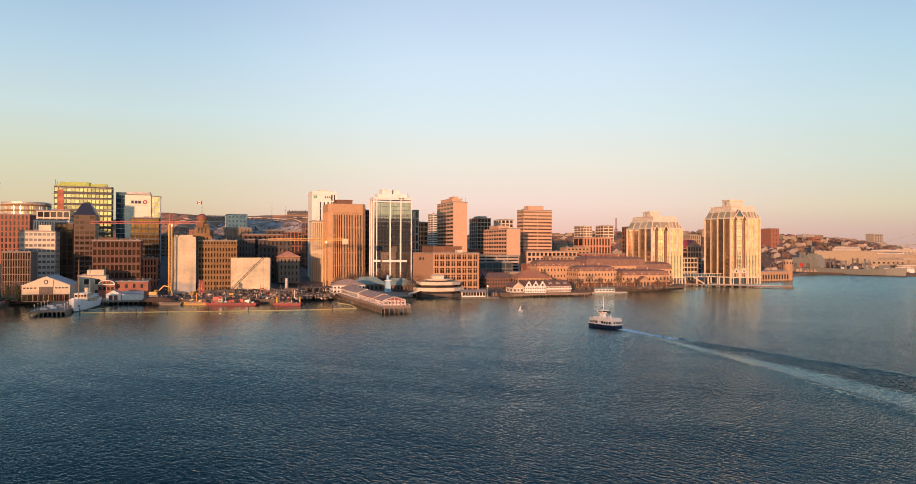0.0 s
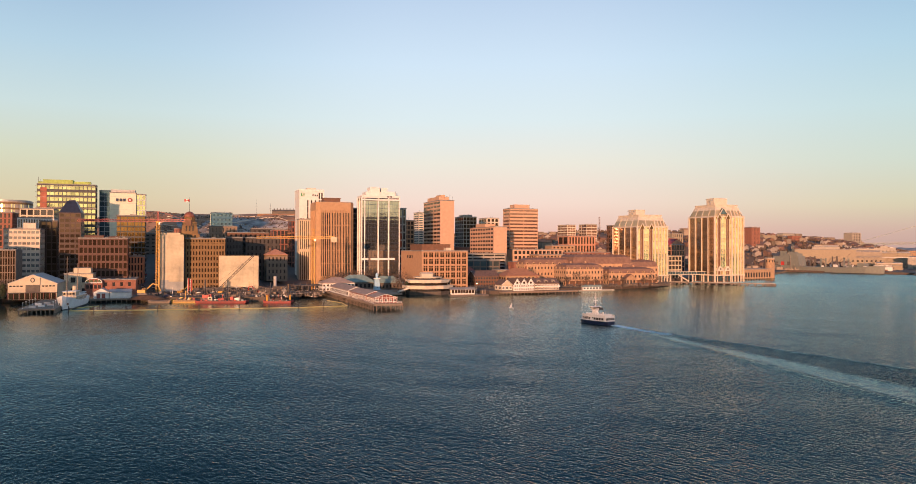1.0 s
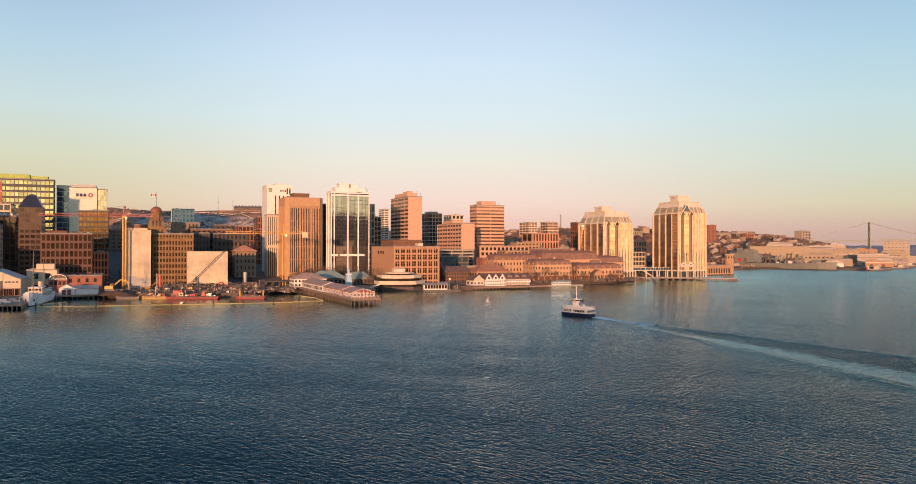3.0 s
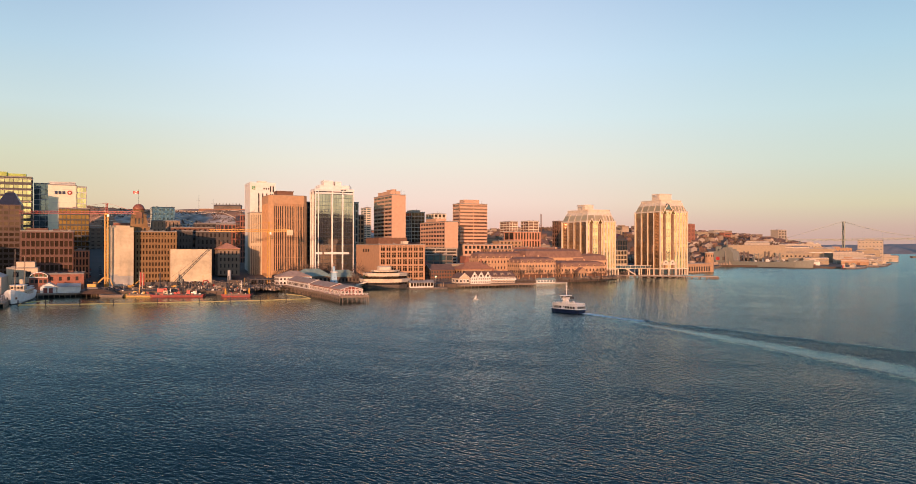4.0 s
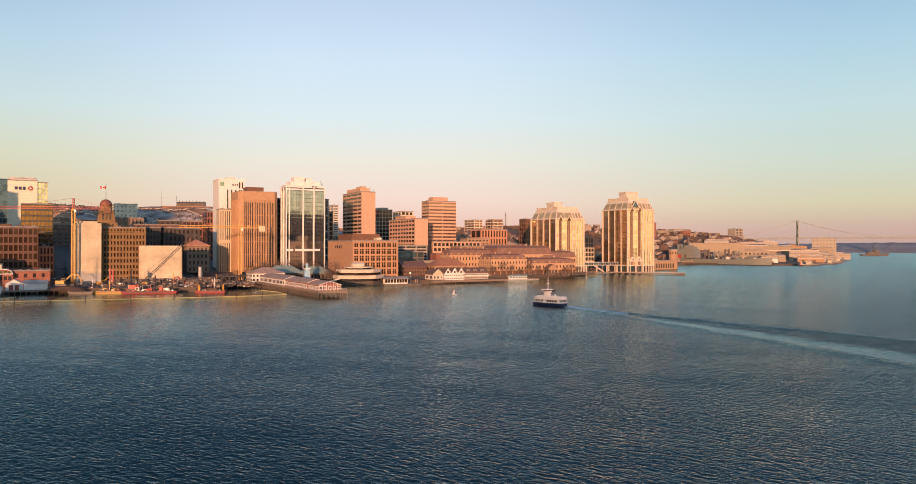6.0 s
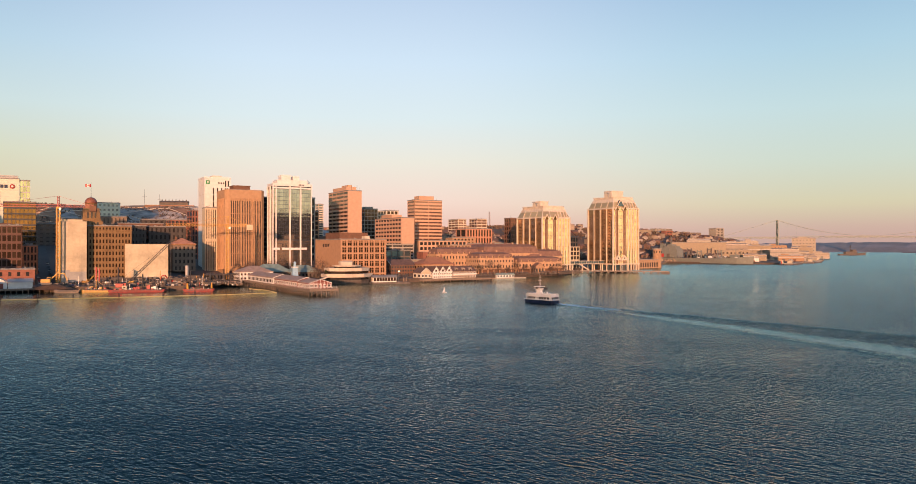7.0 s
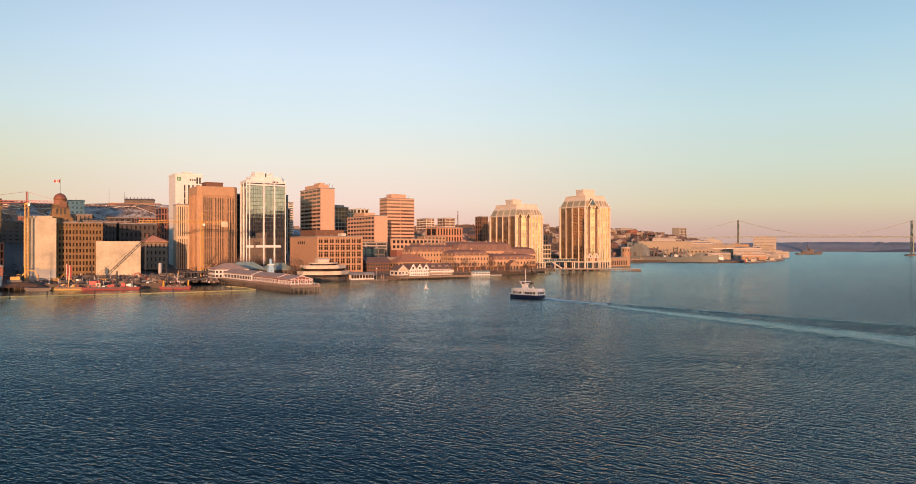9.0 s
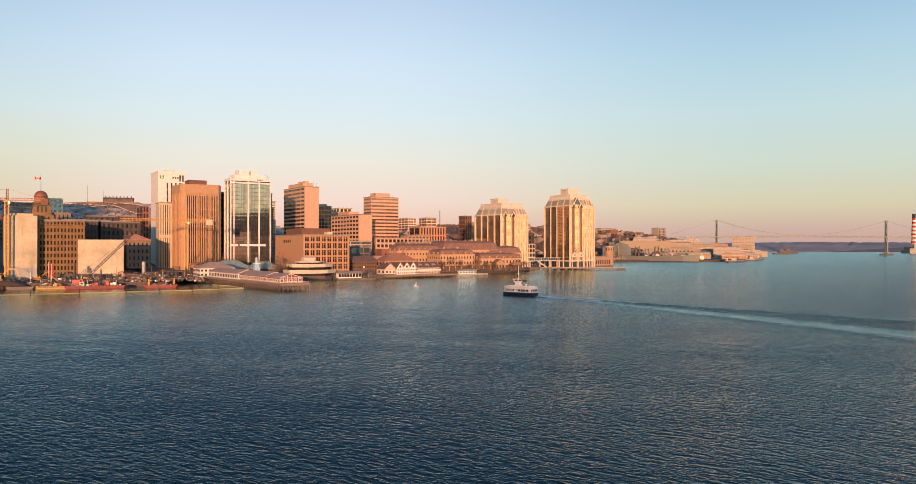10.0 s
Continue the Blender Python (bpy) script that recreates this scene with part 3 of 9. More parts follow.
def build_land():
    g = Geo()
    qs = sorted(set([round(float(v), 2) for v in np.arange(SQ[0], 1700, 22)] + [round(float(v), 2) for v in np.arange(1700, SQ[-1], 60)] + [round(v, 2) for v in SQ]))
    us = [0.0, 12, 30, 60, 100, 150, 200, 250, 300, 350, 400, 450, 500, 550, 600, 650, 700, 750, 800, 850, 900, 1000, 1150, 1300, 1500, 1800, 2200, 2800, 3500]
    rows = []
    for q in qs:
        u0 = float(np.interp(q, SQ, SU))
        row = [((u0) * IN[0] + q * AL[0], (u0) * IN[1] + q * AL[1], -4.0)]
        row += [((u0 + u) * IN[0] + q * AL[0], (u0 + u) * IN[1] + q * AL[1], ground_uq(u, q)) for u in us]
        rows.append(row)
    n = len(rows[0])
    for row in rows:
        g.v += row
    for i in range(len(rows) - 1):
        for j in range(n - 1):
            g.f.append((i * n + j, (i + 1) * n + j, (i + 1) * n + j + 1, i * n + j + 1))
    land = solid("ground", g, GROUND, "town ground rising from the quays to a grassy hill", "ground", kind="structure")
    land.data.materials.append(GRASS)
    land.data.materials.append(FROST)
    for p in land.data.polygons:
        if math.hypot((p.center.x + 290) / 330, (p.center.y - 1120) / 230) < 1:
            p.material_index = 1 if p.center.z > 72 or p.center.x < -330 else 2
    w = Geo()
    xs = [-6000, -2000, -800, -300, 0, 300, 800, 2000, 6000]
    for yy in xs:
        w.v += [(x, yy, 0.0) for x in xs]
    m = len(xs)
    w.f = [(i * m + j, i * m + j + 1, (i + 1) * m + j + 1, (i + 1) * m + j) for i in range(m - 1) for j in range(m - 1)]
    solid("water", w, WATER, "dark blue rippled harbour water", "water", kind="structure")
    # quay coping and wall along the shore
    for k in range(1, len(SHORE) - 6):
        p, q = SHORE[k], SHORE[k + 1]
        ln = math.hypot(q[0] - p[0], q[1] - p[1])
        an = math.degrees(math.atan2(q[1] - p[1], q[0] - p[0]))
        gq = Geo().box(-0.3, -0.5, -3, ln + 0.3, 2.0, 2.75)
        gq.box(-0.3, -0.7, 2.55, ln + 0.3, 2.2, 2.95)
        for t in np.arange(2, ln - 1, 4.5):
            gq.cyl(t, -0.75, -3, 2.4, 0.22, n=6)
        solid("quay_wall", gq, DARKWOOD if k % 3 else JETTYC, "timber-faced quay wall at the harbour edge", "quay", pose(p[0], p[1], 0, 0, 0, an), kind="structure")


build_land()

# ---- towers ----
def purdy(x, y, w, d, z_eave, z_top, z_cap, cap_at, label):
    """A squared glass tower with pale piers, bevelled shoulders, gabled bays and open legs at the water."""
    b = thing("harbour_tower", label, "office tower", pose(x, y, 2.0, 0, 0, GA), "twin harbour towers")
    ze, zt, zc = z_eave - 2, z_top - 2, z_cap - 2
    ins = (zt - ze) * 0.40
    leg = 7.0
    core = Geo().box(0.6, 0.6, leg, w - 0.6, d - 0.6, ze)
    core.box(3, 3, 0, w - 3, d - 3, leg)
    part("wall", core, DBROWN, b)
    nf = round((ze - leg) / 3.7)
    fh = (ze - leg) / nf
    # glass columns of the front: from, to (shares of the width), glass; the two slots lie under gables
    front = ((0.015, 0.085, G_GOLD), (0.09, 0.20, G_SLOT), (0.205, 0.385, G_GOLD), (0.39, 0.50, G_SLOT), (0.505, 0.575, G_GOLD), (0.605, 0.69, G_GOLD), (0.72, 0.80, G_GOLD), (0.825, 0.895, G_GOLD), (0.92, 0.985, G_GOLD))
    flank = ((0.01, 0.24, G_SIDE), (0.26, 0.49, G_SIDE), (0.51, 0.74, G_SIDE), (0.76, 0.99, G_SIDE))
    for i in range(nf):
        z = leg + i * fh + 0.2
        for a0, a1, mt in front:
            pane(b, "x", (a0 + a1) / 2 * w, 0.75 if mt is G_SLOT else 0.35, z, (a1 - a0) * w - 0.1, fh - 0.22, mt)
        for a0, a1, mt in flank:
            pane(b, "y", 0.35, (a0 + a1) / 2 * d, z, (a1 - a0) * d - 0.1, fh - 0.22, mt)
    # thin mullions and floor lines over the glass
    mu_ = Geo()
    for a0, a1, mt in front:
        n = max(1, round((a1 - a0) * w / 2.2))
        for k in range(n + 1):
            s_ = (a0 + (a1 - a0) * k / n) * w
            mu_.box(s_ - 0.06, 0.05, leg, s_ + 0.06, 0.8, ze)
    part("front_mullions", mu_, LITMULL, b)
    mu_ = Geo()
    for a0, a1, mt in flank:
        for k in range(7):
            s_ = (a0 + (a1 - a0) * k / 6) * d
            mu_.box(0.08, s_ - 0.07, leg, 0.6, s_ + 0.07, ze)
    part("side_mullions", mu_, SHADEMULL, b)
    piers = {"f": ((0.0, 0.55, 0.9), (0.59, 0.42, 0.9), (0.705, 0.36, 0.8), (0.81, 0.36, 0.8), (0.905, 0.36, 0.8), (1.0, 0.5, 0.9), (0.2025, 0.14, 0.3), (0.3875, 0.14, 0.3), (0.5025, 0.14, 0.3), (0.0875, 0.14, 0.3)),
             "l": ((0.0, 0.5, 0.9), (0.25, 0.36, 0.7), (0.5, 0.36, 0.7), (0.75, 0.36, 0.7), (1.0, 0.5, 0.9)), "r": tuple((k / 6, 0.36, 0.8) for k in range(7)), "k": tuple((k / 6, 0.36, 0.8) for k in range(7))}
    for side, ln in (("f", w), ("l", d), ("r", d), ("k", w)):
        for fr_, wd, pr in piers[side]:
            s = fr_ * ln
            g = Geo()
            lo, hi = s - wd, s + wd
            z_foot = 0 if pr > 0.5 else leg
            if side == "f":
                g.box(lo, -pr, z_foot, hi, 0.6, ze + 0.5)
            elif side == "k":
                g.box(lo, d - 0.6, z_foot, hi, d + pr, ze + 0.5)
            elif side == "l":
                g.box(-pr, lo, z_foot, 0.6, hi, ze + 0.5)
            else:
                g.box(w - 0.6, lo, z_foot, w + pr, hi, ze + 0.5)
            if ins * 0.6 < s < ln - ins * 0.6 and pr > 0.5:
                pts = []
                for ss in (lo, hi):
                    for nn, zz in ((pr, ze + 0.3), (-ins, zt), (-ins - 1.0, zt - 0.2), (-0.6, ze - 0.5)):
                        pts.append({"f": (ss, -nn, zz), "k": (ss, d + nn, zz), "l": (-nn, ss, zz), "r": (w + nn, ss, zz)}[side])
                g.add(pts, [(0, 1, 2, 3), (7, 6, 5, 4), (0, 4, 5, 1), (1, 5, 6, 2), (2, 6, 7, 3), (3, 7, 4, 0)])
            part("pier", g, PALE, b)
    sh = Geo().taper([(0, 0), (w, 0), (w, d), (0, d)], ze, [(ins, ins), (w - ins, ins), (w - ins, d - ins), (ins, d - ins)], zt)
    part("shoulder", sh, PALE, b)
    for side, ln, cuts in (("f", w, (0.0, 0.3, 0.59, 0.705, 0.81, 0.905, 1.0)), ("l", d, (0.0, 0.25, 0.5, 0.75, 1.0))):
        for c0, c1 in zip(cuts[:-1], cuts[1:]):
            s0, s1 = c0 * ln + 0.5, c1 * ln - 0.5
            q = []
            for zf in (0.06, 0.66):
                for ss in (s0, s1) if zf < 0.5 else (s1, s0):
                    lo = max(ss, ins * zf + 0.6)
                    q.append((min(lo, ln - ins * zf - 0.6), ins * zf, ze + (zt - ze) * zf))
            g = Geo()
            for off in (0.10, -0.10):
                for ss, nn, zz in q:
                    g.v.append((ss, nn - off, zz + off * 0.4) if side == "f" else (nn - off, ss, zz + off * 0.4))
            g.f = [(0, 1, 2, 3), (7, 6, 5, 4), (0, 4, 5, 1), (1, 5, 6, 2), (2, 6, 7, 3), (3, 7, 4, 0)]
            part("sloped_window", g, G_SHOULDER, b)
    cr = Geo().box(ins + 0.4, ins + 0.4, zt, w - ins - 0.4, d - ins - 0.4, zt + 2.2)
    cr.box(ins, ins, zt + 2.2, w - ins, d - ins, zt + 2.7)
    part("crown", cr, PALE, b)
    x0, x1 = cap_at
    cp = Geo().box(x0 * w, d * 0.35, zt + 2.7, x1 * w, d * 0.65, zc)
    cp.box(x0 * w - 0.3, d * 0.35 - 0.3, zc, x1 * w + 0.3, d * 0.65 + 0.3, zc + 0.5)
    part("penthouse", cp, PALE, b)
    part("davit", Geo().bar((x0 * w, d * 0.4, zc - 1.5), (x0 * w - 9, d * 0.4, zc - 1.0), 0.25).bar((x0 * w - 3, d * 0.4, zc - 1.2), (x0 * w - 3, d * 0.4, zt + 2.5), 0.2), STEEL, b)
    # gabled heads over the slots and a larger glazed gable between them
    for s, hw, z0_, z1_, yy in ((0.145 * w, 0.075 * w, ze - 2.2, ze + 2.6, -1.0), (0.445 * w, 0.075 * w, ze - 2.2, ze + 2.6, -1.0), (0.295 * w, 0.13 * w, ze + 2.2, ze + 8.6, -0.3)):
        if yy > -0.5 and z_eave < 62:
            continue
        g = Geo()
        g.add([(s - hw, yy, z0_), (s + hw, yy, z0_), (s, yy, z1_), (s - hw, 4.0, z0_), (s + hw, 4.0, z0_), (s, 4.0, z1_)], [(0, 1, 2), (5, 4, 3), (0, 2, 5, 3), (1, 4, 5, 2), (0, 3, 4, 1)])
        part("dormer", g, G_SLOT if yy < -0.5 else G_BLUE, b)
        g = Geo()
        for sx in (-1, 1):
            g.bar((s + sx * (hw + 0.3), yy - 0.1, z0_ - 0.2), (s, yy - 0.1, z1_ + 0.4), 0.5)
        part("dormer_trim", g, PALE, b)
    part("eave_beam", Geo().box(0.58 * w, -0.7, ze - 0.9, w, 0.3, ze + 0.5).box(-0.8, 0, ze - 0.9, 0.3, d, ze + 0.5), PALE, b)
    for s in (0.17 * w, 0.42 * w):
        g = Geo().gable_wall(s - w * 0.115, -1.5, s + w * 0.115, 0.3, leg + 4.2, leg + 6.0, leg + 9.6, "y")
        part("gable", g, PALE, b)
        pane(b, "x", s, -1.52, leg + 5.6, 1.5, 1.5, G_DARK)
        for k in (-1, 1):
            part("leg_post", Geo().box(s + k * w * 0.1 - 0.3, -1.4, 0, s + k * w * 0.1 + 0.3, -0.7, leg + 4.2), PALE, b)
    part("base_beam", Geo().box(-0.9, -1.2, leg - 0.6, w + 0.9, 0.3, leg + 0.6).box(-1.0, 0.3, leg - 0.6, 0.3, d, leg + 0.6), PALE, b)
    # lower storey glazing behind the legs
    for j in range(6):
        pane(b, "x", (j + 0.5) * w / 6, 2.9, 0.8, w / 6 - 1.2, leg - 1.6, G_BLUE)
        pane(b, "y", 2.9, (j + 0.5) * d / 6, 0.8, d / 6 - 1.2, leg - 1.6, G_BLUE)
    return b


# front mullions are coloured as sunlit, the side ones as shaded
LITMULL = surf("sunlit_mullion", (0.52, 0.42, 0.28), 0.5, 0.15, metal=0.3)
SHADEMULL = surf("shaded_mullion", (0.10, 0.065, 0.035), 0.5, 0.2, metal=0.4)
purdy(191, 755, 35.2, 45.3, 58, 67.2, 75, (0.25, 0.55), "shorter glass office tower with pale piers and gabled bays")
purdy(274, 770, 36.0, 41.0, 69, 78.6, 88, (0.3, 0.75), "taller glass office tower with pale piers and gabled bays")


def hollis():
    """Green glass tower with white frame bars and a white crown."""
    w, d, x, y = 34.5, 16.0, -74, 672
    z0 = ground(x, y) - 1
    h = 81 - z0
    b = thing("glass_tower", "green glass office tower framed with white bars and a white crown", "office tower", pose(x, y, z0, 0, 0, GA))
    g = Geo().box(0.4, 0.4, 0, w - 0.4, d - 0.4, h)
    part("wall", g, DARKM, b)
    nf = 20
    z1 = h - 3.5
    fh = (z1 - 8) / nf
    cols = [0.0, 3.2, 14.6, 24.2, 34.5]
    for i in range(nf):
        for a0, a1 in zip(cols[:-1], cols[1:]):
            n = max(1, round((a1 - a0) / 3.2))
            for k in range(n):
                bw = (a1 - a0) / n
                pane(b, "x", a0 + (k + 0.5) * bw, 0.3, 8 + i * fh + 0.12, bw - 0.14, fh - 0.24, G_GREEN)
        for k in range(3):
            pane(b, "y", 0.3, (k + 0.5) * d / 3, 8 + i * fh + 0.12, d / 3 - 0.5, fh - 0.24, G_GREEN)
    for c, wd, pr in ((0.0, 0.45, 0.5), (2.7, 0.35, 0.6), (14.9, 0.48, 0.8), (24.4, 0.45, 0.8), (34.2, 0.3, 0.5)):
        part("column", Geo().box(c - wd, -pr, 0, c + wd, 0.5, h - 1), WHITE, b)
    part("column", Geo().box(-0.7, d - 0.8, 0, 0.4, d, h - 1), WHITE, b)
    part("column", Geo().box(-0.7, d / 2 - 0.4, 0, 0.4, d / 2 + 0.4, h - 1), WHITE, b)
    for z, t, spans in ((5.2, 1.0, ((-0.5, 34.6),)), (22.6, 1.9, ((-0.5, 6.0), (8.0, 14.4), (15.4, 30.0))), (h - 3.3, 1.4, ((-0.5, 34.6),))):
        for p0, p1 in spans:
            part("cross_band", Geo().box(p0, -0.58, z, p1, 0.5, z + t), WHITE, b)
    lines = Geo()
    for i in range(nf + 1):
        lines.box(0.2, 0.2, 8 + i * fh - 0.1, w - 0.2, 0.5, 8 + i * fh + 0.1)
    for k in range(1, 22):
        lines.box(k * w / 22 - 0.05, 0.2, 8, k * w / 22 + 0.05, 0.5, z1)
    part("glazing", lines, DARKM, b)
    cr = Geo().box(-0.2, -0.2, h - 1, w + 0.2, d + 0.2, h + 1.2)
    cr.box(4, 1.5, h + 1.2, w - 3.5, d - 1, h + 4.4)
    part("crown", cr, WHITE, b)
    part("penthouse", Geo().box(8, 3, h + 4.4, 17, d - 3, h + 8.6).box(18.5, 3, h + 4.4, 24, d - 3, h + 8.0), WHITE, b)
    s = Geo()
    for k in range(4):
        s.box(22.6 + k * 1.3, -0.25, h - 0.4, 23.4 + k * 1.3, -0.2, h + 0.9)
    part("sign_bars", s, DARKM, b)
    for k in range(3):
        part("antenna", Geo().bar((w - 3 + k, 3, h + 1), (w - 3 + k, 3, h + 5.5 - k), 0.12), DARKM, b)
    for j in range(8):
        pane(b, "x", 2.2 + j * 4.2, 0.3, 0.8, 3.6, 4.0, G_BLUE)


hollis()


def brown_tower():
    """Brown ribbed concrete tower with cut corners."""
    w, d, x, y = 33.0, 34.0, -112, 662
    z0 = ground(x, y) - 1
    h = 75.5 - z0
    b = thing("ribbed_tower", "brown ribbed concrete office tower with cut corners", "office tower", pose(x, y, z0, 0, 0, GA))
    c = 3.0
    poly = [(c, 0), (w - c, 0), (w, c), (w, d - c), (w - c, d), (c, d), (0, d - c), (0, c)]
    part("wall", Geo().prism(poly, 0, h - 1.0).prism([(px * 0.998, py * 0.998) for px, py in poly], h - 1, h), BROWNC, b)
    z_lo, z_hi, nf = 8.0, h - 9.0, 5
    fh = (z_hi - z_lo) / nf
    for grp in ((3.6, 11.6), (12.8, 21.4), (22.6, 29.6)):
        n = round((grp[1] - grp[0]) / 1.55)
        st = (grp[1] - grp[0]) / n
        for k in range(n):
            sx = grp[0] + (k + 0.5) * st
            part("rib", Geo().box(sx - st * 0.5 + 0.0, -0.65, 5.5, sx - st * 0.5 + 0.7, 0.1, z_hi + 2.0), BROWNC, b)
            for i in range(nf):
                pane(b, "x", sx + 0.35, -0.07, z_lo + i * fh + 0.2, st - 0.62, fh - 0.4, G_DARK)
        part("rib", Geo().box(grp[1] - 0.02, -0.65, 5.5, grp[1] + 0.5, 0.1, z_hi + 2.0), BROWNC, b)
    for k in range(6):
        part("rib", Geo().box(-0.55, 5 + k * 4.2, 5.5, 0.1, 5.6 + k * 4.2, z_hi + 2), BROWNC, b)
    part("penthouse", Geo().box(8, 6, h, 22, 20, h + 3.6).box(7.6, 5.6, h + 3.6, 22.4, 20.4, h + 4.1), DBROWN, b)
    part("roof", Geo().prism([(px * 0.98 + 0.3, py * 0.98 + 0.3) for px, py in poly], h, h + 0.3), GREYROOF, b)
    for j in range(7):
        pane(b, "x", 4.2 + j * 4.1, -0.05, 1.0, 3.2, 3.6, G_DARK)


brown_tower()


def td_tower():
    """White tower with a dark slotted upper front and a green sign square."""
    w, d, x, y = 22.5, 26.0, -134, 702
    z0 = ground(x, y) - 1
    h = 88.5 - z0
    b = thing("white_tower", "tall white office tower with dark slot windows and a green sign", "office tower", pose(x, y, z0, 0, 0, GA))
    part("wall", Geo().box(0, 0, 0, w, d, h).box(-0.25, -0.25, h - 0.8, w + 0.25, d + 0.25, h + 0.9), WHITE, b)
    part("ledge", Geo().box(6, -0.7, h - 40, w + 0.3, 0.2, h - 38.8), WHITE, b)
    for k in range(9):
        sx = 6.8 + k * 1.75
        part("fin", Geo().box(sx - 0.3, -0.7, 2, sx + 0.3, 0.1, h - 40), WHITE, b)
        if k < 8:
            for i in range(11):
                pane(b, "x", sx + 0.88, -0.05, 3.5 + i * (h - 46) / 11, 1.15, (h - 46) / 11 - 0.5, G_DARK)
        if k in (0, 2, 4, 6, 7):
            for i in range(3):
                pane(b, "x", sx + 0.88, -0.05, h - 27 + i * 6.2, 1.2, 5.8, G_DARK)
    for k in range(2):
        pane(b, "x", 18.2 + k * 2.4, -0.05, h - 7.5, 1.3, 5.5, G_DARK)
    for k in range(3):
        pane(b, "x", 12.4 + k * 2.0, -0.05, h - 5.2, 1.1, 1.6, G_DARK)
    part("sign_square", Geo().box(1.4, -0.2, h - 5.5, 4.6, 0.0, h - 2.3), surf("sign_green", (0.02, 0.22, 0.05), 0.4, 0.1), b)
    part("sign_bars", Geo().box(2.0, -0.26, h - 3.4, 4.0, -0.2, h - 2.9).box(2.4, -0.26, h - 5.0, 2.9, -0.2, h - 3.4).box(3.3, -0.26, h - 5.0, 3.9, -0.2, h - 3.9), WHITE, b)
    for i in range(9):
        part("wall_joint", Geo().box(-0.05, 0.3, 6 + i * 8.6, 0.0, d - 0.3, 6.12 + i * 8.6), PALE, b)
    part("penthouse", Geo().box(8, 6, h, 16, 16, h + 2.6), PALE, b)


td_tower()

block("striped_annex", "tan concrete annex with thin dark window stripes", -131.5, 687, 12, 12, 61, CREAM, G_DARK, nf=2, nb=6, ns=3, faces="f", sp=2.4, pier=1.15, rec=0.5)

# ---- slab tower: windows on its long side, a blank end to the harbour ----
LAWB = surf("pinkish_brick", (0.40, 0.235, 0.135), 0.85, 0.15, 0.4, 3.0)
SALMON = surf("salmon_concrete", (0.50, 0.32, 0.215), 0.85, 0.12)
block("slab_tower", "salmon concrete slab tower with a blank end and banded long side", -5, 793, 15.4, 56, 85.2, SALMON, G_BROWN, nf=18, nb=1, ns=5, faces="l", sp=1.9, pier=0.5, edge_s=0.8,
      pent=((0.05, 0.1, 0.75, 0.8, 4.2), (0.3, 0.2, 0.6, 0.5, 6.5)))
for k in range(4):
    solid("antenna", Geo().bar((0, 0, 0), (0, 0, 6 - k % 2 * 2), 0.15).bar((-0.6, 0, 4), (0.6, 0, 4), 0.08), DARKM, "thin dark rooftop antenna mast", "antenna", pose(-1 + k * 3.0, 800 + k * 1.5, 86.0))
block("banded_tower", "salmon tower with long bands of windows and a blank penthouse", 74, 868, 35.8, 18.3, 80.8, SALMON, G_ROSE, nf=17, nb=2, ns=1, faces="fl", sp=2.1, pier=0.3, rec=0.5, edge=0.3,
      pent=((0.22, 0.2, 0.75, 0.9, 5.0),))
block("hotel_block", "salmon concrete hotel block with rows of small windows", 51, 800, 15.3, 68, 58, SALMON, G_DARK, nf=11, nb=3, ns=9, faces="l", sp=2.2, pier=1.8, pent=((0.1, 0.4, 0.9, 0.8, 4.0),))
law, law_h = block("law_block", "pinkish brick office block with a deep square window grid", -19.5, 598, 38.5, 58, 33.2, LAWB, G_BROWN, nf=6, nb=8, faces="f", sp=1.4, pier=1.25, rec=0.9, edge=1.4,
                   pent=((0.12, 0.25, 0.75, 0.8, 5.5, DBROWN), (0.55, 0.05, 0.66, 0.15, 2.6, PALE)), units=3)
for k in range(4):
    pane(law, "y", -0.03, 26 + k * 4.2, law_h - 5.6, 2.2, 2.4, G_DARK)
lb_ = Geo()
fh_ = law_h / 6
st_ = (38.5 - 2.8 + 1.25) / 8
for i in range(6):
    for j in range(8):
        x0_, z0_ = 1.4 + j * st_, i * fh_ + 0.7
        lb_.box(x0_ + (st_ - 1.25) / 2 - 0.14, 0.35, z0_, x0_ + (st_ - 1.25) / 2 + 0.14, 0.7, z0_ + fh_ - 1.4)
        lb_.box(x0_, 0.35, z0_ + (fh_ - 1.4) * 0.62, x0_ + st_ - 1.25, 0.7, z0_ + (fh_ - 1.4) * 0.62 + 0.25)
part("window_lattice", lb_, LAWB, law)
part("floor_ledge", Geo().box(-0.15, -0.12, law_h - 1.4, 38.6, 0.0, law_h - 0.9), LAWB, law)
block("slim_dark_block", "dark glass office block between two towers", -90, 706, 10, 25, 72, DARKST, G_DARK, nf=15, nb=3, ns=1, sp=1.0, pier=0.6)
block("grey_flat_block", "small grey flat block far up the street", -42, 745, 4, 20, 74, CONC, G_DARK, nf=8, nb=1, ns=2)
block("brown_flat_block", "brown apartment block behind the towers", -46, 850, 13, 30, 66, TANB, G_DARK, nf=9, nb=3, ns=3)
block("pale_apartment_tower", "pale apartment tower far behind the slab tower", -33, 1000, 7, 22, 82, PALE, G_BLUE, nf=16, nb=1, ns=2)
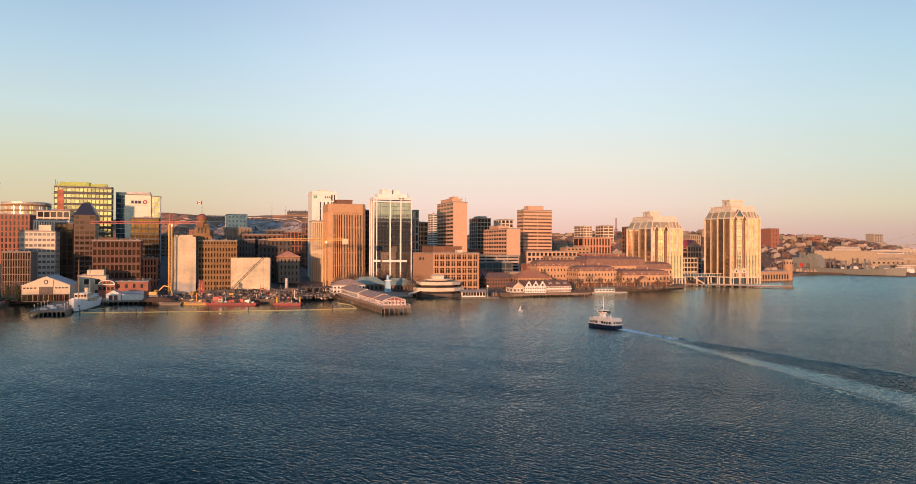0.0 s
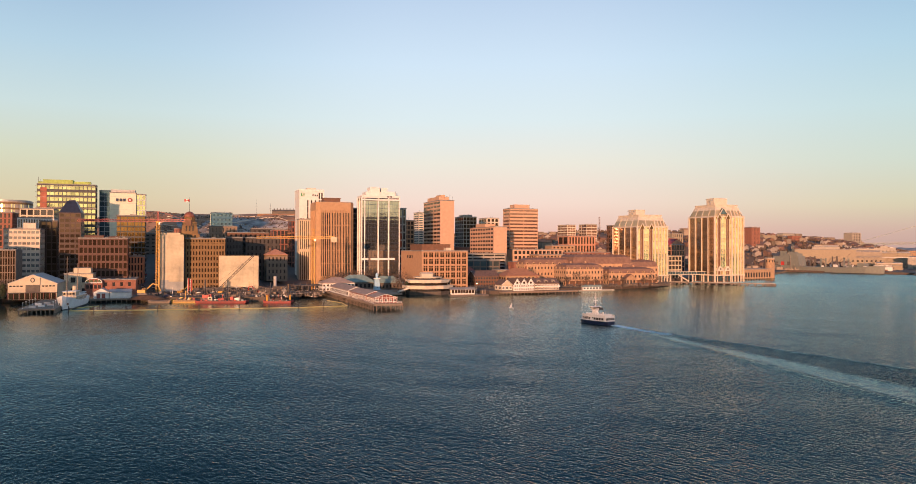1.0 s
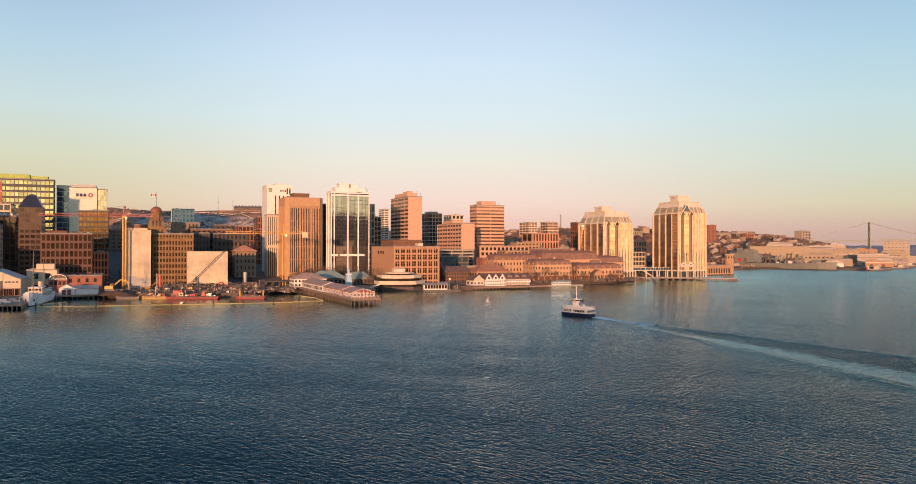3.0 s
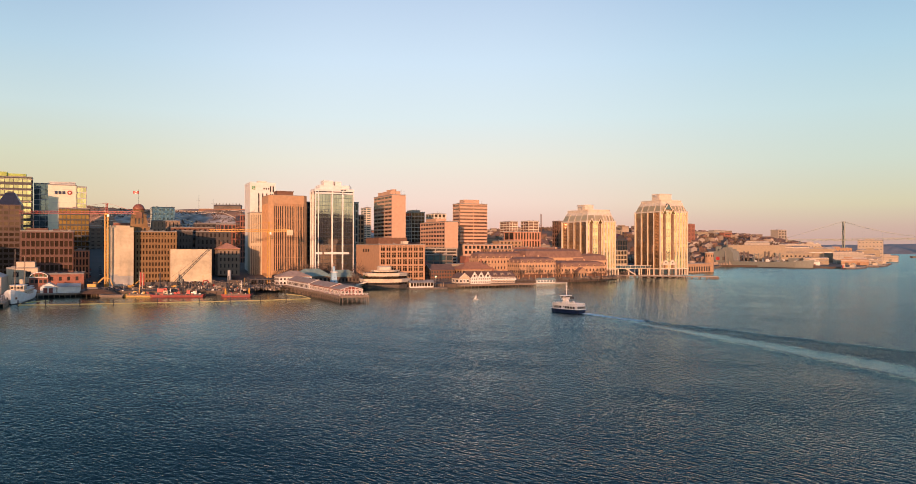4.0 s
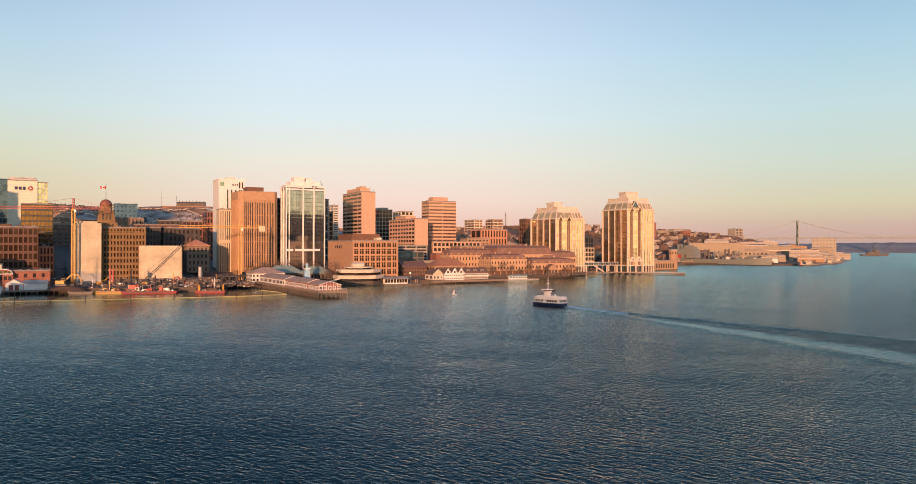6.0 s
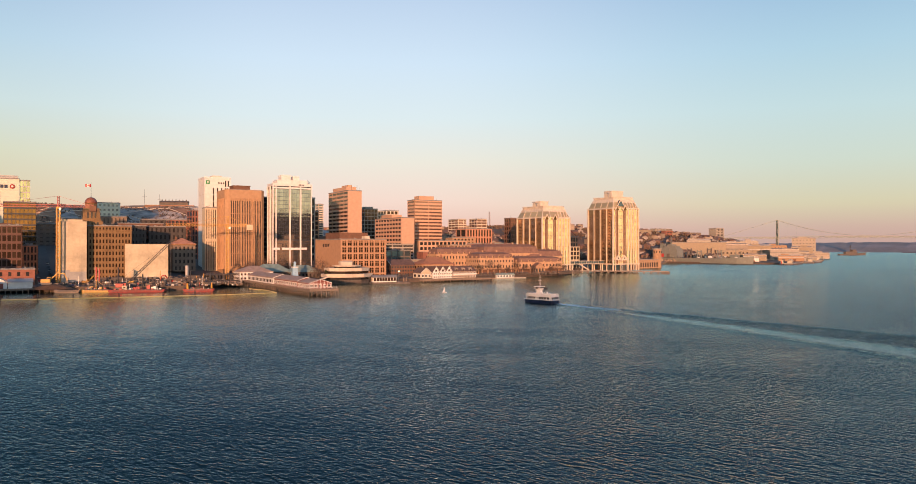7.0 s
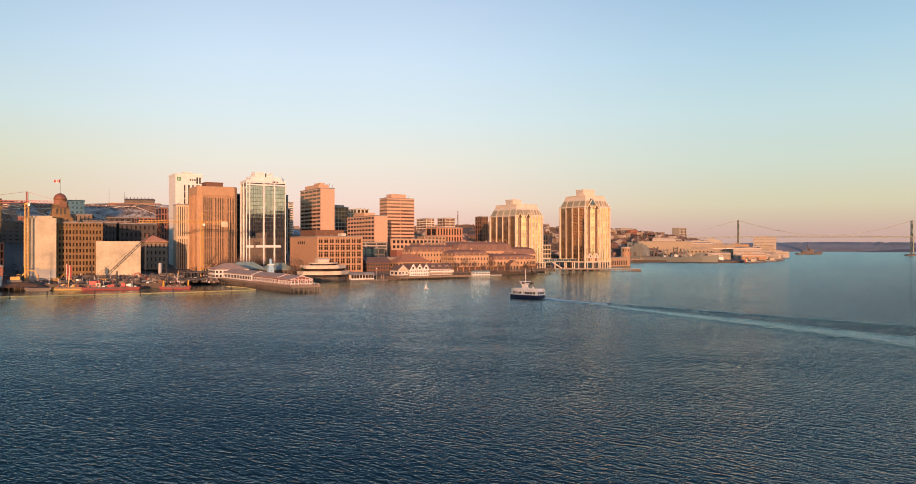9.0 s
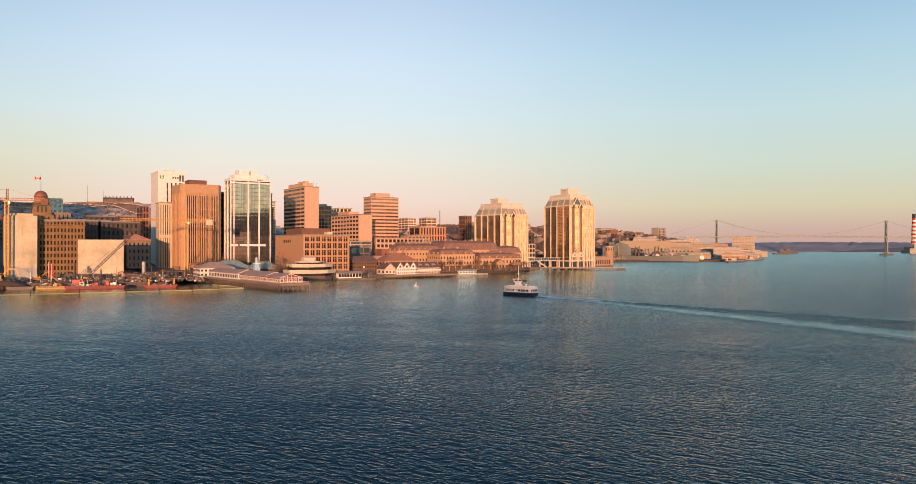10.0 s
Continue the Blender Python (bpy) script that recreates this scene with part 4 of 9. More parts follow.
block("glass_apartment_block", "dark glass apartment block with pale frames", 25, 985, 18.5, 31, 76, CONC, G_BROWN, nf=10, nb=4, ns=4, sp=0.9, pier=0.6, pent=((0.2, 0.2, 0.8, 0.8, 3),))
block("twin_apartment_block", "pale apartment block with dark balconies", 59, 1050, 19, 28, 77, PALE, G_BROWN, nf=9, nb=3, ns=3, pier=1.8)
block("parking_deck", "long concrete parking structure with open dark decks", -17, 760, 84, 40, 30, CONC, G_DARK, nf=6, nb=7, ns=2, sp=1.6, pier=0.6, rec=1.0)

# ---- left-hand town ----
block("edge_tower", "tall glass tower at the edge of the old quays", -352, 557, 10, 30, 86, DARKM, G_BLUE, nf=9, nb=2, ns=2, faces="fr")
# out of sight; added so that its shadow falls on the white office
block("quay_apartments", "unseen brick block by the old quay, added for its shade", -400, 452, 63, 24, 42, TANB, G_DARK, nf=10, nb=8, ns=4, faces="r", sp=1.6, pier=2.0)
block("brick_office", "red brick office block with small windows", -432, 708, 32, 30, 67.5, BRICK, G_DARK, nf=9, nb=9, ns=5, faces="fr", pier=1.8)
block("cream_office", "cream banded office block", -375, 681, 27, 30, 69.5, CREAM, G_DARK, nf=9, nb=5, ns=4, faces="fr")
block("striped_office", "white office block with dark vertical stripes", -350, 631, 27, 25, 59.4, WHITE, G_DARK, nf=1, nb=14, ns=8, faces="fr", pier=0.9, sp=2.0)
block("white_office", "white concrete office block with rows of square windows", -339, 592, 25, 22, 49.3, PALE, G_PALE, nf=10, nb=8, ns=5, faces="fr", sp=2.3, pier=0.7, pent=((0.5, 0.2, 0.85, 0.7, 5),), units=2)
block("finned_office", "low office block with grey-brown vertical fins", -321, 539, 18, 26, 33.3, GREYST, G_BROWN, nf=6, nb=11, ns=1, faces="f", sp=0.6, pier=0.5, rec=0.6)
block("dark_office", "dark brown granite office block in shade", -334, 636, 13, 20, 57, GRANITE, G_BROWN, nf=8, nb=3, ns=4, faces="fr", sp=1.0)
TERRA = surf("brown_precast", (0.10, 0.048, 0.034), 0.7, 0.25)
block("terrace_office", "low brown office block with long window bands", -267, 559, 33, 20, 42, TERRA, G_BROWN, nf=7, nb=11, ns=6, faces="fr", sp=1.7, pier=0.8, rec=0.6, pent=((0.1, 0.3, 0.5, 0.8, 2.2), (0.6, 0.4, 0.8, 0.7, 1.6)))
block("gold_glass_office", "dark office block with gold reflecting window bands", -271, 634, 22, 25, 61.6, DARKM, G_AMBER, nf=12, nb=8, ns=3, faces="fr", sp=1.2, pier=0.5)
gt, gt_h = block("green_tower", "unfinished office tower wrapped in pale glass with lime-green top", -396, 750, 52, 16, 97, DARKM, G_YEL, nf=13, nb=14, ns=3, faces="fr", sp=2.2, pier=0.5, pent=((0.10, 0.1, 0.60, 0.9, 4.5, LIME), (0.60, 0.2, 0.9, 0.8, 3.2, LIME), (0.02, 0.1, 0.1, 0.4, 2.4, LIME)))
part("stair_core", Geo().box(3.0, -0.5, gt_h - 34, 8.6, 0.1, gt_h - 3), surf("red_primer_panel", (0.30, 0.09, 0.055), 0.7, 0.4, 0.2, 1.0), gt, "rust-red unfinished stair core")
for k in range(14):
    part("slab_edge", Geo().box(-1.2, -0.7, 4 + k * (gt_h - 6) / 13, 52.6, 0.2, 4.35 + k * (gt_h - 6) / 13), CONC if k % 2 else DARKST, gt)
for k in range(3):
    part("site_mast", Geo().bar((1 + k * 1.6, 2, gt_h), (1 + k * 1.6, 2, gt_h + 7 - 2 * k), 0.2), DARKM, gt)
block("blue_glass_tower", "blue-grey glass office tower", -372, 832, 21, 30, 96.5, STEEL, G_BLUE, nf=12, nb=4, ns=2, faces="fr", sp=0.6, pier=0.3)
PANEL = surf("pale_green_panel", (0.56, 0.58, 0.46), 0.5, 0.1)
bank, bank_h = block("pale_glass_tower", "pale glass tower with a dark sign and red roundel", -315, 724, 23, 26, 86.9, PANEL, G_YEL, nf=12, nb=7, ns=3, faces="r", sp=0.7, pier=0.4, pent=((0.05, 0.1, 0.95, 0.9, 3.0, STEEL),))
for k in range(12):
    part("panel_joint", Geo().box(0.0, -0.08, 4 + k * 6.0, 22.9, -0.0, 4.16 + k * 6.0), STEEL, bank)
sg = Geo()
for k in range(3):
    sg.box(5.4 + k * 3.1, -0.6, bank_h - 7.9, 7.6 + k * 3.1, -0.4, bank_h - 5.2)
part("sign_bars", sg, BLUEP, bank)
ring_ = lambda r, y0, y1: Geo().loft([[(17.5 + r * math.cos(i * 0.5236), yy, bank_h - 6.5 + r * math.sin(i * 0.5236)) for i in range(12)] for yy in (y0, y1)])
roundel = part("sign_roundel", ring_(2.0, -0.4, -0.6), BARGE, bank, "dark red roundel")
part("roundel_mark", ring_(0.9, -0.6, -0.66), WHITE, roundel, "white centre")
block("glass_wing_tower", "slim glass wing beside the pale sign tower", *grid_at(-315, 724, 23.2, 1.5), 8, 18, 85.8, STEEL, G_YEL, nf=13, nb=3, ns=2, faces="f", sp=0.8, pier=0.4)
block("street_end_block", "dark stone block closing the climbing street", -318, 800, 40, 20, 50, DARKST, G_DARK, nf=6, nb=7, ns=2, faces="f", sp=2.4, pier=2.6)
block("small_brick_house", "small red brick building with dormers on the street corner", -247, 596, 12, 25, 28.4, OBRICK, G_DARK, nf=4, nb=5, ns=6, faces="fr")
block("brick_warehouse", "old red brick waterfront warehouse with a flat roof", -244, 529, 28, 44, 13.0, BRICK, G_DARK, nf=2, nb=5, ns=5, faces="f", pier=3.2, sp=3.0)
block("stone_block", "stone office block behind the hoarding, coloured as in shade", -184, 640, 14, 30, 44, SHADEST, G_DARK, nf=7, nb=5, ns=4, sp=2.6, pier=1.7)
block("long_stone_block", "long stone block with rows of windows, coloured as in shade", -170, 650, 28.5, 30, 43.8, SHADEST, G_DARK, nf=7, nb=8, ns=3, sp=2.3, pier=1.9)
block("green_panel_block", "pale green panelled hospital block under the hill", -278, 920, 24, 40, 77, GREENISH, G_BLUE, nf=7, nb=5, ns=3, sp=2.8, pier=2.2)
block("brick_row_block", "red brick block below the hill", -179, 800, 20, 25, 54, BRICK, G_DARK, nf=5, nb=5, ns=2)
block("lattice_block", "red brick block at the foot of the white tower", -156, 780, 6, 25, 63, BRICK, G_DARK, nf=8, nb=2, ns=2)
block("red_row_block", "dark brown brick row under the hill", -240, 850, 45, 25, 52, DBROWN, G_DARK, nf=4, nb=8, ns=2, faces="f", sp=3.0, pier=3.0)

block("podium_block", "tan concrete podium at the foot of the banded tower", 76, 846, 62, 18, 34, SALMON, G_DARK, nf=4, nb=12, ns=2, sp=2.2, pier=1.6, faces="f")
block("long_brick_block", "long red brick block with small windows", 140, 905, 78, 22, 31, BRICK, G_BROWN, nf=6, nb=11, ns=2, sp=2.7, pier=4.2, faces="f")
block("brick_terrace_block", "tan brick terrace block on the rising street", 138, 975, 34, 20, 39, TANB, G_BROWN, nf=6, nb=6, ns=3, sp=2.4, pier=2.6, faces="f")
block("tan_corner_block", "tan brick corner block with a flat roof", 96, 780, 30, 22, 29, TANB, G_DARK, nf=3, nb=7, ns=5, sp=2.0, pier=1.8)
block("grey_market_block", "grey low block with a dark window band", 20, 720, 34, 20, 24, DARKST, G_BLUE, nf=3, nb=5, ns=3, sp=1.4)

for x, y, w, top, wl, lb in ((-268, 880, 30, 60, GREYST, "grey-brown flat-roofed block under the hill"), (-306, 872, 26, 57, BRICK, "brick block on the street below the hill"),
                             (-228, 908, 42, 58, SHADEST, "dark stone terrace under the hill"), (-182, 900, 34, 58, DBROWN, "dark brown terrace under the hill"), (-130, 860, 30, 52, BRICK, "brick terrace behind the white tower")):
    block("hillfoot_block", lb, x, y, w, 14, top, wl, G_DARK, nf=4, nb=7, ns=2, faces="f", sp=2.6, pier=2.8, group="hillfoot blocks")

# ---- waterfront ----
FRAMES = {}


def frame_mesh(axis, w, h):
    """A white board frame round a window."""
    key = (axis, round(w, 2), round(h, 2))
    if key not in FRAMES:
        g = Geo()
        for a0, z0, a1, z1 in ((-w / 2, 0, w / 2, h * 0.16), (-w / 2, h * 0.84, w / 2, h), (-w / 2, h * 0.16, -w * 0.36, h * 0.84), (w * 0.36, h * 0.16, w / 2, h * 0.84), (-w * 0.03, h * 0.16, w * 0.03, h * 0.84)):
            if axis == "x":
                g.box(a0, -0.12, z0, a1, 0.02, z1)
            else:
                g.box(-0.12, a0, z0, 0.02, a1, z1)
        FRAMES[key] = g.mesh("window_frame", WHITE)
    return FRAMES[key]


def house(name, label, x, y, w, d, ze, zr, wall, roof, axis="x", a=None, z0=None, nb=4, nf=2, ns=3, cat="building", group="", win=None, trim=None, hip=False, flat=0.0, faces="fl", chimney=0, m=None, frames=False):
    """A pitched-roof building; front-left corner at x, y."""
    a = GA if a is None else a
    z0 = ground(x, y) - 0.3 if z0 is None else z0
    b = thing(name, label, cat, m if m is not None else pose(x, y, z0, 0, 0, a), group)
    he, hr = ze - z0, zr - z0
    FOOT.append((*grid_at(x, y, w / 2, d / 2), math.hypot(w, d) / 2))
    win = win or G_DARK
    if hip:
        part("wall", Geo().box(0, 0, 0, w, d, he), wall, b)
        part("roof", Geo().hip(0, 0, w, d, he, hr, flat=flat), roof, b)
    else:
        part("wall", Geo().gable_wall(0, 0, w, d, 0, he, hr, axis), wall, b)
        part("roof", Geo().gable(0, 0, w, d, he + 0.05, hr + 0.05, axis), roof, b)
        if trim:
            g = Geo()
            if axis == "y":
                g.bar((-0.3, -0.45, he + 0.1), (w / 2, -0.45, hr + 0.25), 0.16).bar((w + 0.3, -0.45, he + 0.1), (w / 2, -0.45, hr + 0.25), 0.16)
            else:
                g.bar((-0.45, -0.3, he + 0.1), (-0.45, d / 2, hr + 0.25), 0.16).bar((-0.45, d + 0.3, he + 0.1), (-0.45, d / 2, hr + 0.25), 0.16)
            part("bargeboard", g, trim, b)
    fh = he / nf
    for i in range(nf):
        if "f" in faces:
            for j in range(nb):
                if frames:
                    part("window_frame", frame_mesh("x", w / nb * 0.72, fh * 0.64), WHITE, b).location = ((j + 0.5) * w / nb, -0.02, i * fh + fh * 0.18)
                pane(b, "x", (j + 0.5) * w / nb, -0.03, i * fh + fh * 0.25, w / nb * 0.5, fh * 0.5, win)
        if "l" in faces:
            for j in range(ns):
                if frames:
                    part("window_frame", frame_mesh("y", d / ns * 0.72, fh * 0.64), WHITE, b).location = (-0.02, (j + 0.5) * d / ns, i * fh + fh * 0.18)
                pane(b, "y", -0.03, (j + 0.5) * d / ns, i * fh + fh * 0.25, d / ns * 0.5, fh * 0.5, win)
    for k in range(chimney):
        cx = w * (0.25 + 0.5 * k)
        part("chimney", Geo().box(cx - 0.5, d * 0.5 - 0.4, he, cx + 0.5, d * 0.5 + 0.4, hr + 1.6).box(cx - 0.6, d * 0.5 - 0.5, hr + 1.6, cx + 0.6, d * 0.5 + 0.5, hr + 1.9), BRICK, b)
    return b


def long_pier():
    """The old cable pier on piles, with its sheds."""
    b = thing("timber_pier", "long timber pier deck on rows of dark piles", "pier", pose(-43, 434, 0, 0, 0, GA))
    L, W = 168.0, 17.0
    deck = Geo().box(0, 0, 3.1, W, L, 3.8)
    part("deck", deck, TIMBER, b)
    for sx in (0.0, W):
        part("edge_beam", Geo().box(sx - 0.3, -0.3, 2.9, sx + 0.3, L, 4.05), TIMBER, b)
    part("edge_beam", Geo().box(-0.3, -0.3, 2.8, W + 0.3, 0.3, 4.05), TIMBER, b)
    pile = Geo().cyl(0, 0, -4, 3.1, 0.3, 0.26, 8).mesh("pier_post", TIMBER)
    for k in range(42):
        for sx in (-0.1, W + 0.1):
            part("pier_post", pile, TIMBER, b).location = (sx, 0.2 + k * 4.0, 0)
    for k in range(6):
        part("pier_post", pile, TIMBER, b).location = (1.5 + k * 2.8, -0.25, 0)
    br = Geo()
    for k in range(41):
        br.bar((-0.45, 0.2 + k * 4.0, 0.6), (-0.45, 4.2 + k * 4.0, 2.8), 0.12).bar((-0.45, 4.2 + k * 4.0, 0.6), (-0.45, 0.2 + k * 4.0, 2.8), 0.12)
    for k in range(5):
        br.bar((1.5 + k * 2.8, -0.6, 0.6), (4.3 + k * 2.8, -0.6, 2.8), 0.12)
    part("pile_bracing", br, TIMBER, b)
    ra = Geo()
    for z in (4.5, 5.0):
        ra.bar((0.2, 0.3, z), (0.2, 78, z), 0.06).bar((0.2, 0.3, z), (W - 0.2, 0.3, z), 0.06).bar((W - 0.2, 0.3, z), (W - 0.2, 60, z), 0.06)
    for k in range(8):
        ra.bar((0.2 + k * 2.3, 0.3, 3.8), (0.2 + k * 2.3, 0.3, 5.0), 0.08)
    part("railing", ra, WHITE, b)
    for k in range(30):
        o = part("deck_post", Geo().cyl(0, 0, 3.8, 5.0, 0.1, n=6), WHITE, b)
        o.location = (0.2, 1 + k * 2.6, 0)


long_pier()
px, py = -43, 434
DECK = 3.8
REDW = surf("oxblood_boards", (0.22, 0.065, 0.05), 0.8, 0.25)
TANROOF = surf("brown_shingles", (0.36, 0.25, 0.19), 0.85, 0.25, 0.4, 2.0)
pav = house("pier_pavilion", "oxblood boarded pier pavilion with white trim and brown roof", *grid_at(px, py, 2.5, 7), 13, 20, DECK + 3.2, DECK + 5.0, REDW, TANROOF, "y", z0=DECK, nb=5, nf=1, ns=7, trim=WHITE, win=G_BROWN, frames=True)
tr_ = Geo()
for k in range(7):
    f_ = k / 6
    tr_.bar((f_ * 13, -0.5, 0.1), (f_ * 13, -0.5, 3.2 + 1.8 * (1 - abs(2 * f_ - 1))), 0.14)
tr_.bar((0, -0.5, 3.2), (13, -0.5, 3.2), 0.14).bar((0, -0.5, 1.1), (13, -0.5, 1.1), 0.1)
part("gable_truss", tr_, WHITE, pav)
house("pier_shed", "long oxblood pier shed with white-framed windows", *grid_at(px, py, 2.0, 27.5), 12, 46, DECK + 3.6, DECK + 5.6, REDW, TANROOF, "y", z0=DECK, nb=4, nf=1, ns=12, trim=WHITE, win=G_BROWN, frames=True)
house("pier_shed", "long white pier shed with a low brown roof", *grid_at(px, py, 1.2, 74), 12.5, 62, DECK + 3.8, DECK + 6.0, WHITE, TANROOF, "y", z0=DECK, nb=4, nf=1, ns=18, trim=WHITE, win=G_BROWN)
house("hip_roof_hall", "white two-storey hall with a brown hipped roof", -92, 566, 24, 18, DECK + 5.6, DECK + 10.0, WHITE, TANROOF, z0=DECK - 0.2, hip=True, nb=9, nf=2, ns=7, win=G_BROWN)
pf = Geo().box(0, 0, 2.6, 30, 70, 3.6)
for k in range(14):
    pf.cyl(1 + k * 2.1, 0.2, -3, 2.0, 0.25, n=6)
solid("wharf_platform", pf, TIMBER, "timber wharf platform beside the pier", "wharf", pose(*grid_at(px, py, 15.5, 98), 0, 0, 0, GA))

# low market roofs and the pale blue light tower
house("market_hall", "low hall with a patina green hipped roof", -84, 612, 28, 16, 8.0, 14.0, DARKST, TEAL, z0=2.5, hip=True, nf=1, nb=8, ns=3)
house("market_hall", "low hall with a sloping patina green roof", -58, 616, 24, 14, 7.5, 13.0, DARKST, TEAL, z0=2.5, hip=True, nf=1, nb=8, ns=3)
house("quay_pavilion", "flat-roofed quay pavilion with orange fascia", -97, 626, 20, 10, 8, 9.5, CONC, RUSTROOF, z0=2.5, hip=True, flat=0.8, nf=1, nb=6, ns=3)


def light_tower():
    PBLUE = surf("pale_blue_paint", (0.30, 0.47, 0.60), 0.6, 0.1)
    b = thing("light_tower", "pale blue wooden tower with a white lantern top", "tower", pose(-54, 590, 2.5, 0, 0, GA))
    r = lambda s: [(-s, -s), (s, -s), (s, s), (-s, s)]
    part("leg_frame", Geo().taper(r(2.4), 0, r(1.5), 9.5), PBLUE, b)
    part("gallery", Geo().box(-2.2, -2.2, 9.5, 2.2, 2.2, 10.2), WHITE, b)
    part("lantern", Geo().cyl(0, 0, 10.2, 12.8, 1.0, 0.9, 8), PBLUE, b)
    part("cap", Geo().cyl(0, 0, 12.8, 14.4, 1.4, 0.1, 8), PBLUE, b)
    for i in range(3):
        pane(b, "x", 0, -2.1 + i * 0.28, 1.6 + i * 2.7, 1.0, 1.4, G_DARK)


light_tower()
fw = Geo().box(0, 0, 1.6, 44, 26, 2.5)
for k in range(15):
    fw.cyl(0.5 + k * 3, -0.1, -3, 1.8, 0.25, n=6)
solid("wharf_platform", fw, TIMBER, "timber wharf platform below the ferry terminal", "wharf", pose(-58, 582, 0, 0, 0, GA))


def octagon(r, sx=1.0):
    return [(sx * r * math.cos(radians(22.5 + 45 * i)), r * math.sin(radians(22.5 + 45 * i))) for i in range(8)]


def terminal():
    """The tiered ferry terminal with pale concrete bands."""
    b = thing("ferry_terminal", "tiered octagonal terminal with pale concrete bands and dark glass", "terminal", pose(-15, 594, 1.0, 0, 0, GA))
    part("base", Geo().taper(octagon(13, 1.25), -3, octagon(14.5, 1.25), 1.6), DARKST, b)
    tiers = ((14.0, 1.6, 3.6, G_DARK), (13.2, 6.2, 8.2, G_BROWN), (8.5, 10.6, 11.6, G_BROWN))
    for r, z0, z1, mt in tiers:
        o = octagon(r, 1.2)
        part("storey", Geo().prism([(x * 0.985, y * 0.985) for x, y in o], z0, z1), DARKM, b)
        for i in range(8):
            p, q = Vector((*o[i], 0)), Vector((*o[(i + 1) % 8], 0))
            n = max(2, round((q - p).length / 2.6))
            for k in range(n):
                c0, c1 = p.lerp(q, (k + 0.06) / n), p.lerp(q, (k + 0.94) / n)
                g = Geo().add([(c0.x, c0.y, z0 + 0.2), (c1.x, c1.y, z0 + 0.2), (c1.x, c1.y, z1 - 0.1), (c0.x, c0.y, z1 - 0.1)] + [(c.x * 0.98, c.y * 0.98, z) for c, z in ((c0, z0 + 0.2), (c1, z0 + 0.2), (c1, z1 - 0.1), (c0, z1 - 0.1))],
                              [(0, 1, 2, 3), (7, 6, 5, 4), (0, 4, 5, 1), (1, 5, 6, 2), (2, 6, 7, 3), (3, 7, 4, 0)])
                part("window", g, mt, b)
    for r, z0, z1 in ((17.0, 3.6, 6.2), (14.8, 8.2, 10.6), (9.6, 11.6, 12.6)):
        part("concrete_band", Geo().taper(octagon(r - 0.5, 1.2), z0, octagon(r, 1.2), z1), PALE, b)
    part("roof_house", Geo().box(-5.5, -2.5, 12.6, 3.5, 3, 14.8).gable(-5.5, -2.5, 3.5, 3, 14.8, 15.6), PALE, b)
    part("ramp", Geo().add([(-26, -9, 2), (-14, -9, 6.2), (-14, -6, 6.2), (-26, -6, 2), (-26, -9, 1), (-14, -9, 5), (-14, -6, 5), (-26, -6, 1)],
                           [(0, 1, 2, 3), (7, 6, 5, 4), (0, 4, 5, 1), (1, 5, 6, 2), (2, 6, 7, 3), (3, 7, 4, 0)]), PALE, b)


terminal()


def dock_pavilion():
    b = thing("dock_pavilion", "small glazed ferry pavilion lit from inside on a floating dock", "pavilion", pose(3, 566, 0.3, 0, 0, GA - 10))
    part("pontoon", Geo().box(-1, -2, -1, 28, 9, 1.1), DARKST, b)
    part("wall", Geo().box(0.3, 0.3, 1.1, 17.5, 6.5, 1.9), WHITE, b)
    for k in range(9):
        part("post", Geo().box(0.2 + k * 2.15, 0.1, 1.1, 0.5 + k * 2.15, 0.4, 4.6), WHITE, b)
    for k in range(8):
        pane(b, "x", 1.42 + k * 2.15, 0.3, 1.9, 1.8, 2.6, G_BROWN)
    part("back_wall", Geo().box(0.3, 6.2, 1.1, 17.5, 6.5, 4.6), CREAM, b)
    part("roof", Geo().gable(-0.2, -0.3, 18, 7, 4.7, 6.0, "x"), GREYROOF, b)
    part("mooring_pile", Geo().cyl(24, 2, -4, 4.5, 0.35), TIMBER, b)
    part("mooring_pile", Geo().cyl(27, 6, -4, 4.5, 0.35), TIMBER, b)
    q = thing("quay_lamp", "quay lamp on a tall pole with a lit head", "lamp", pose(22, 566, 1.0))
    part("pole", Geo().cyl(0, 0, 0, 8.2, 0.12, 0.08, 6), STEEL, q)
    part("lamp_head", Geo().cyl(0, 0, 8.2, 8.7, 0.45, 0.3, 8), LAMP, q)


dock_pavilion()

# three white gables on the quay, and the merchant buildings round them
for k in range(3):
    gx, gy = grid_at(49.5, 596.5, 3.4 + k * 5.9, 0)
    gh = house("white_gable_house", "white boarded quay house with a steep brown gable roof", gx, gy, 5.6, 16, 7.4, 11.8, WHITE, SLATE, "y", z0=2.5, nb=3, nf=2, ns=3, trim=WHITE, group="quay gables", win=G_BROWN, frames=True)
    pane(gh, "x", 2.8, -0.05, 5.4, 1.6, 1.7, G_BROWN, "gable_window")
house("white_gable_house", "low cream boarded house beside the gables", *grid_at(49.5, 596.5, -6.2, 2), 9, 14, 7.0, 10.8, CREAM, SLATE, "y", z0=2.5, nb=3, nf=1, ns=2, trim=WHITE, frames=True)
DUN = surf("dun_boards", (0.30, 0.225, 0.165), 0.8, 0.25)
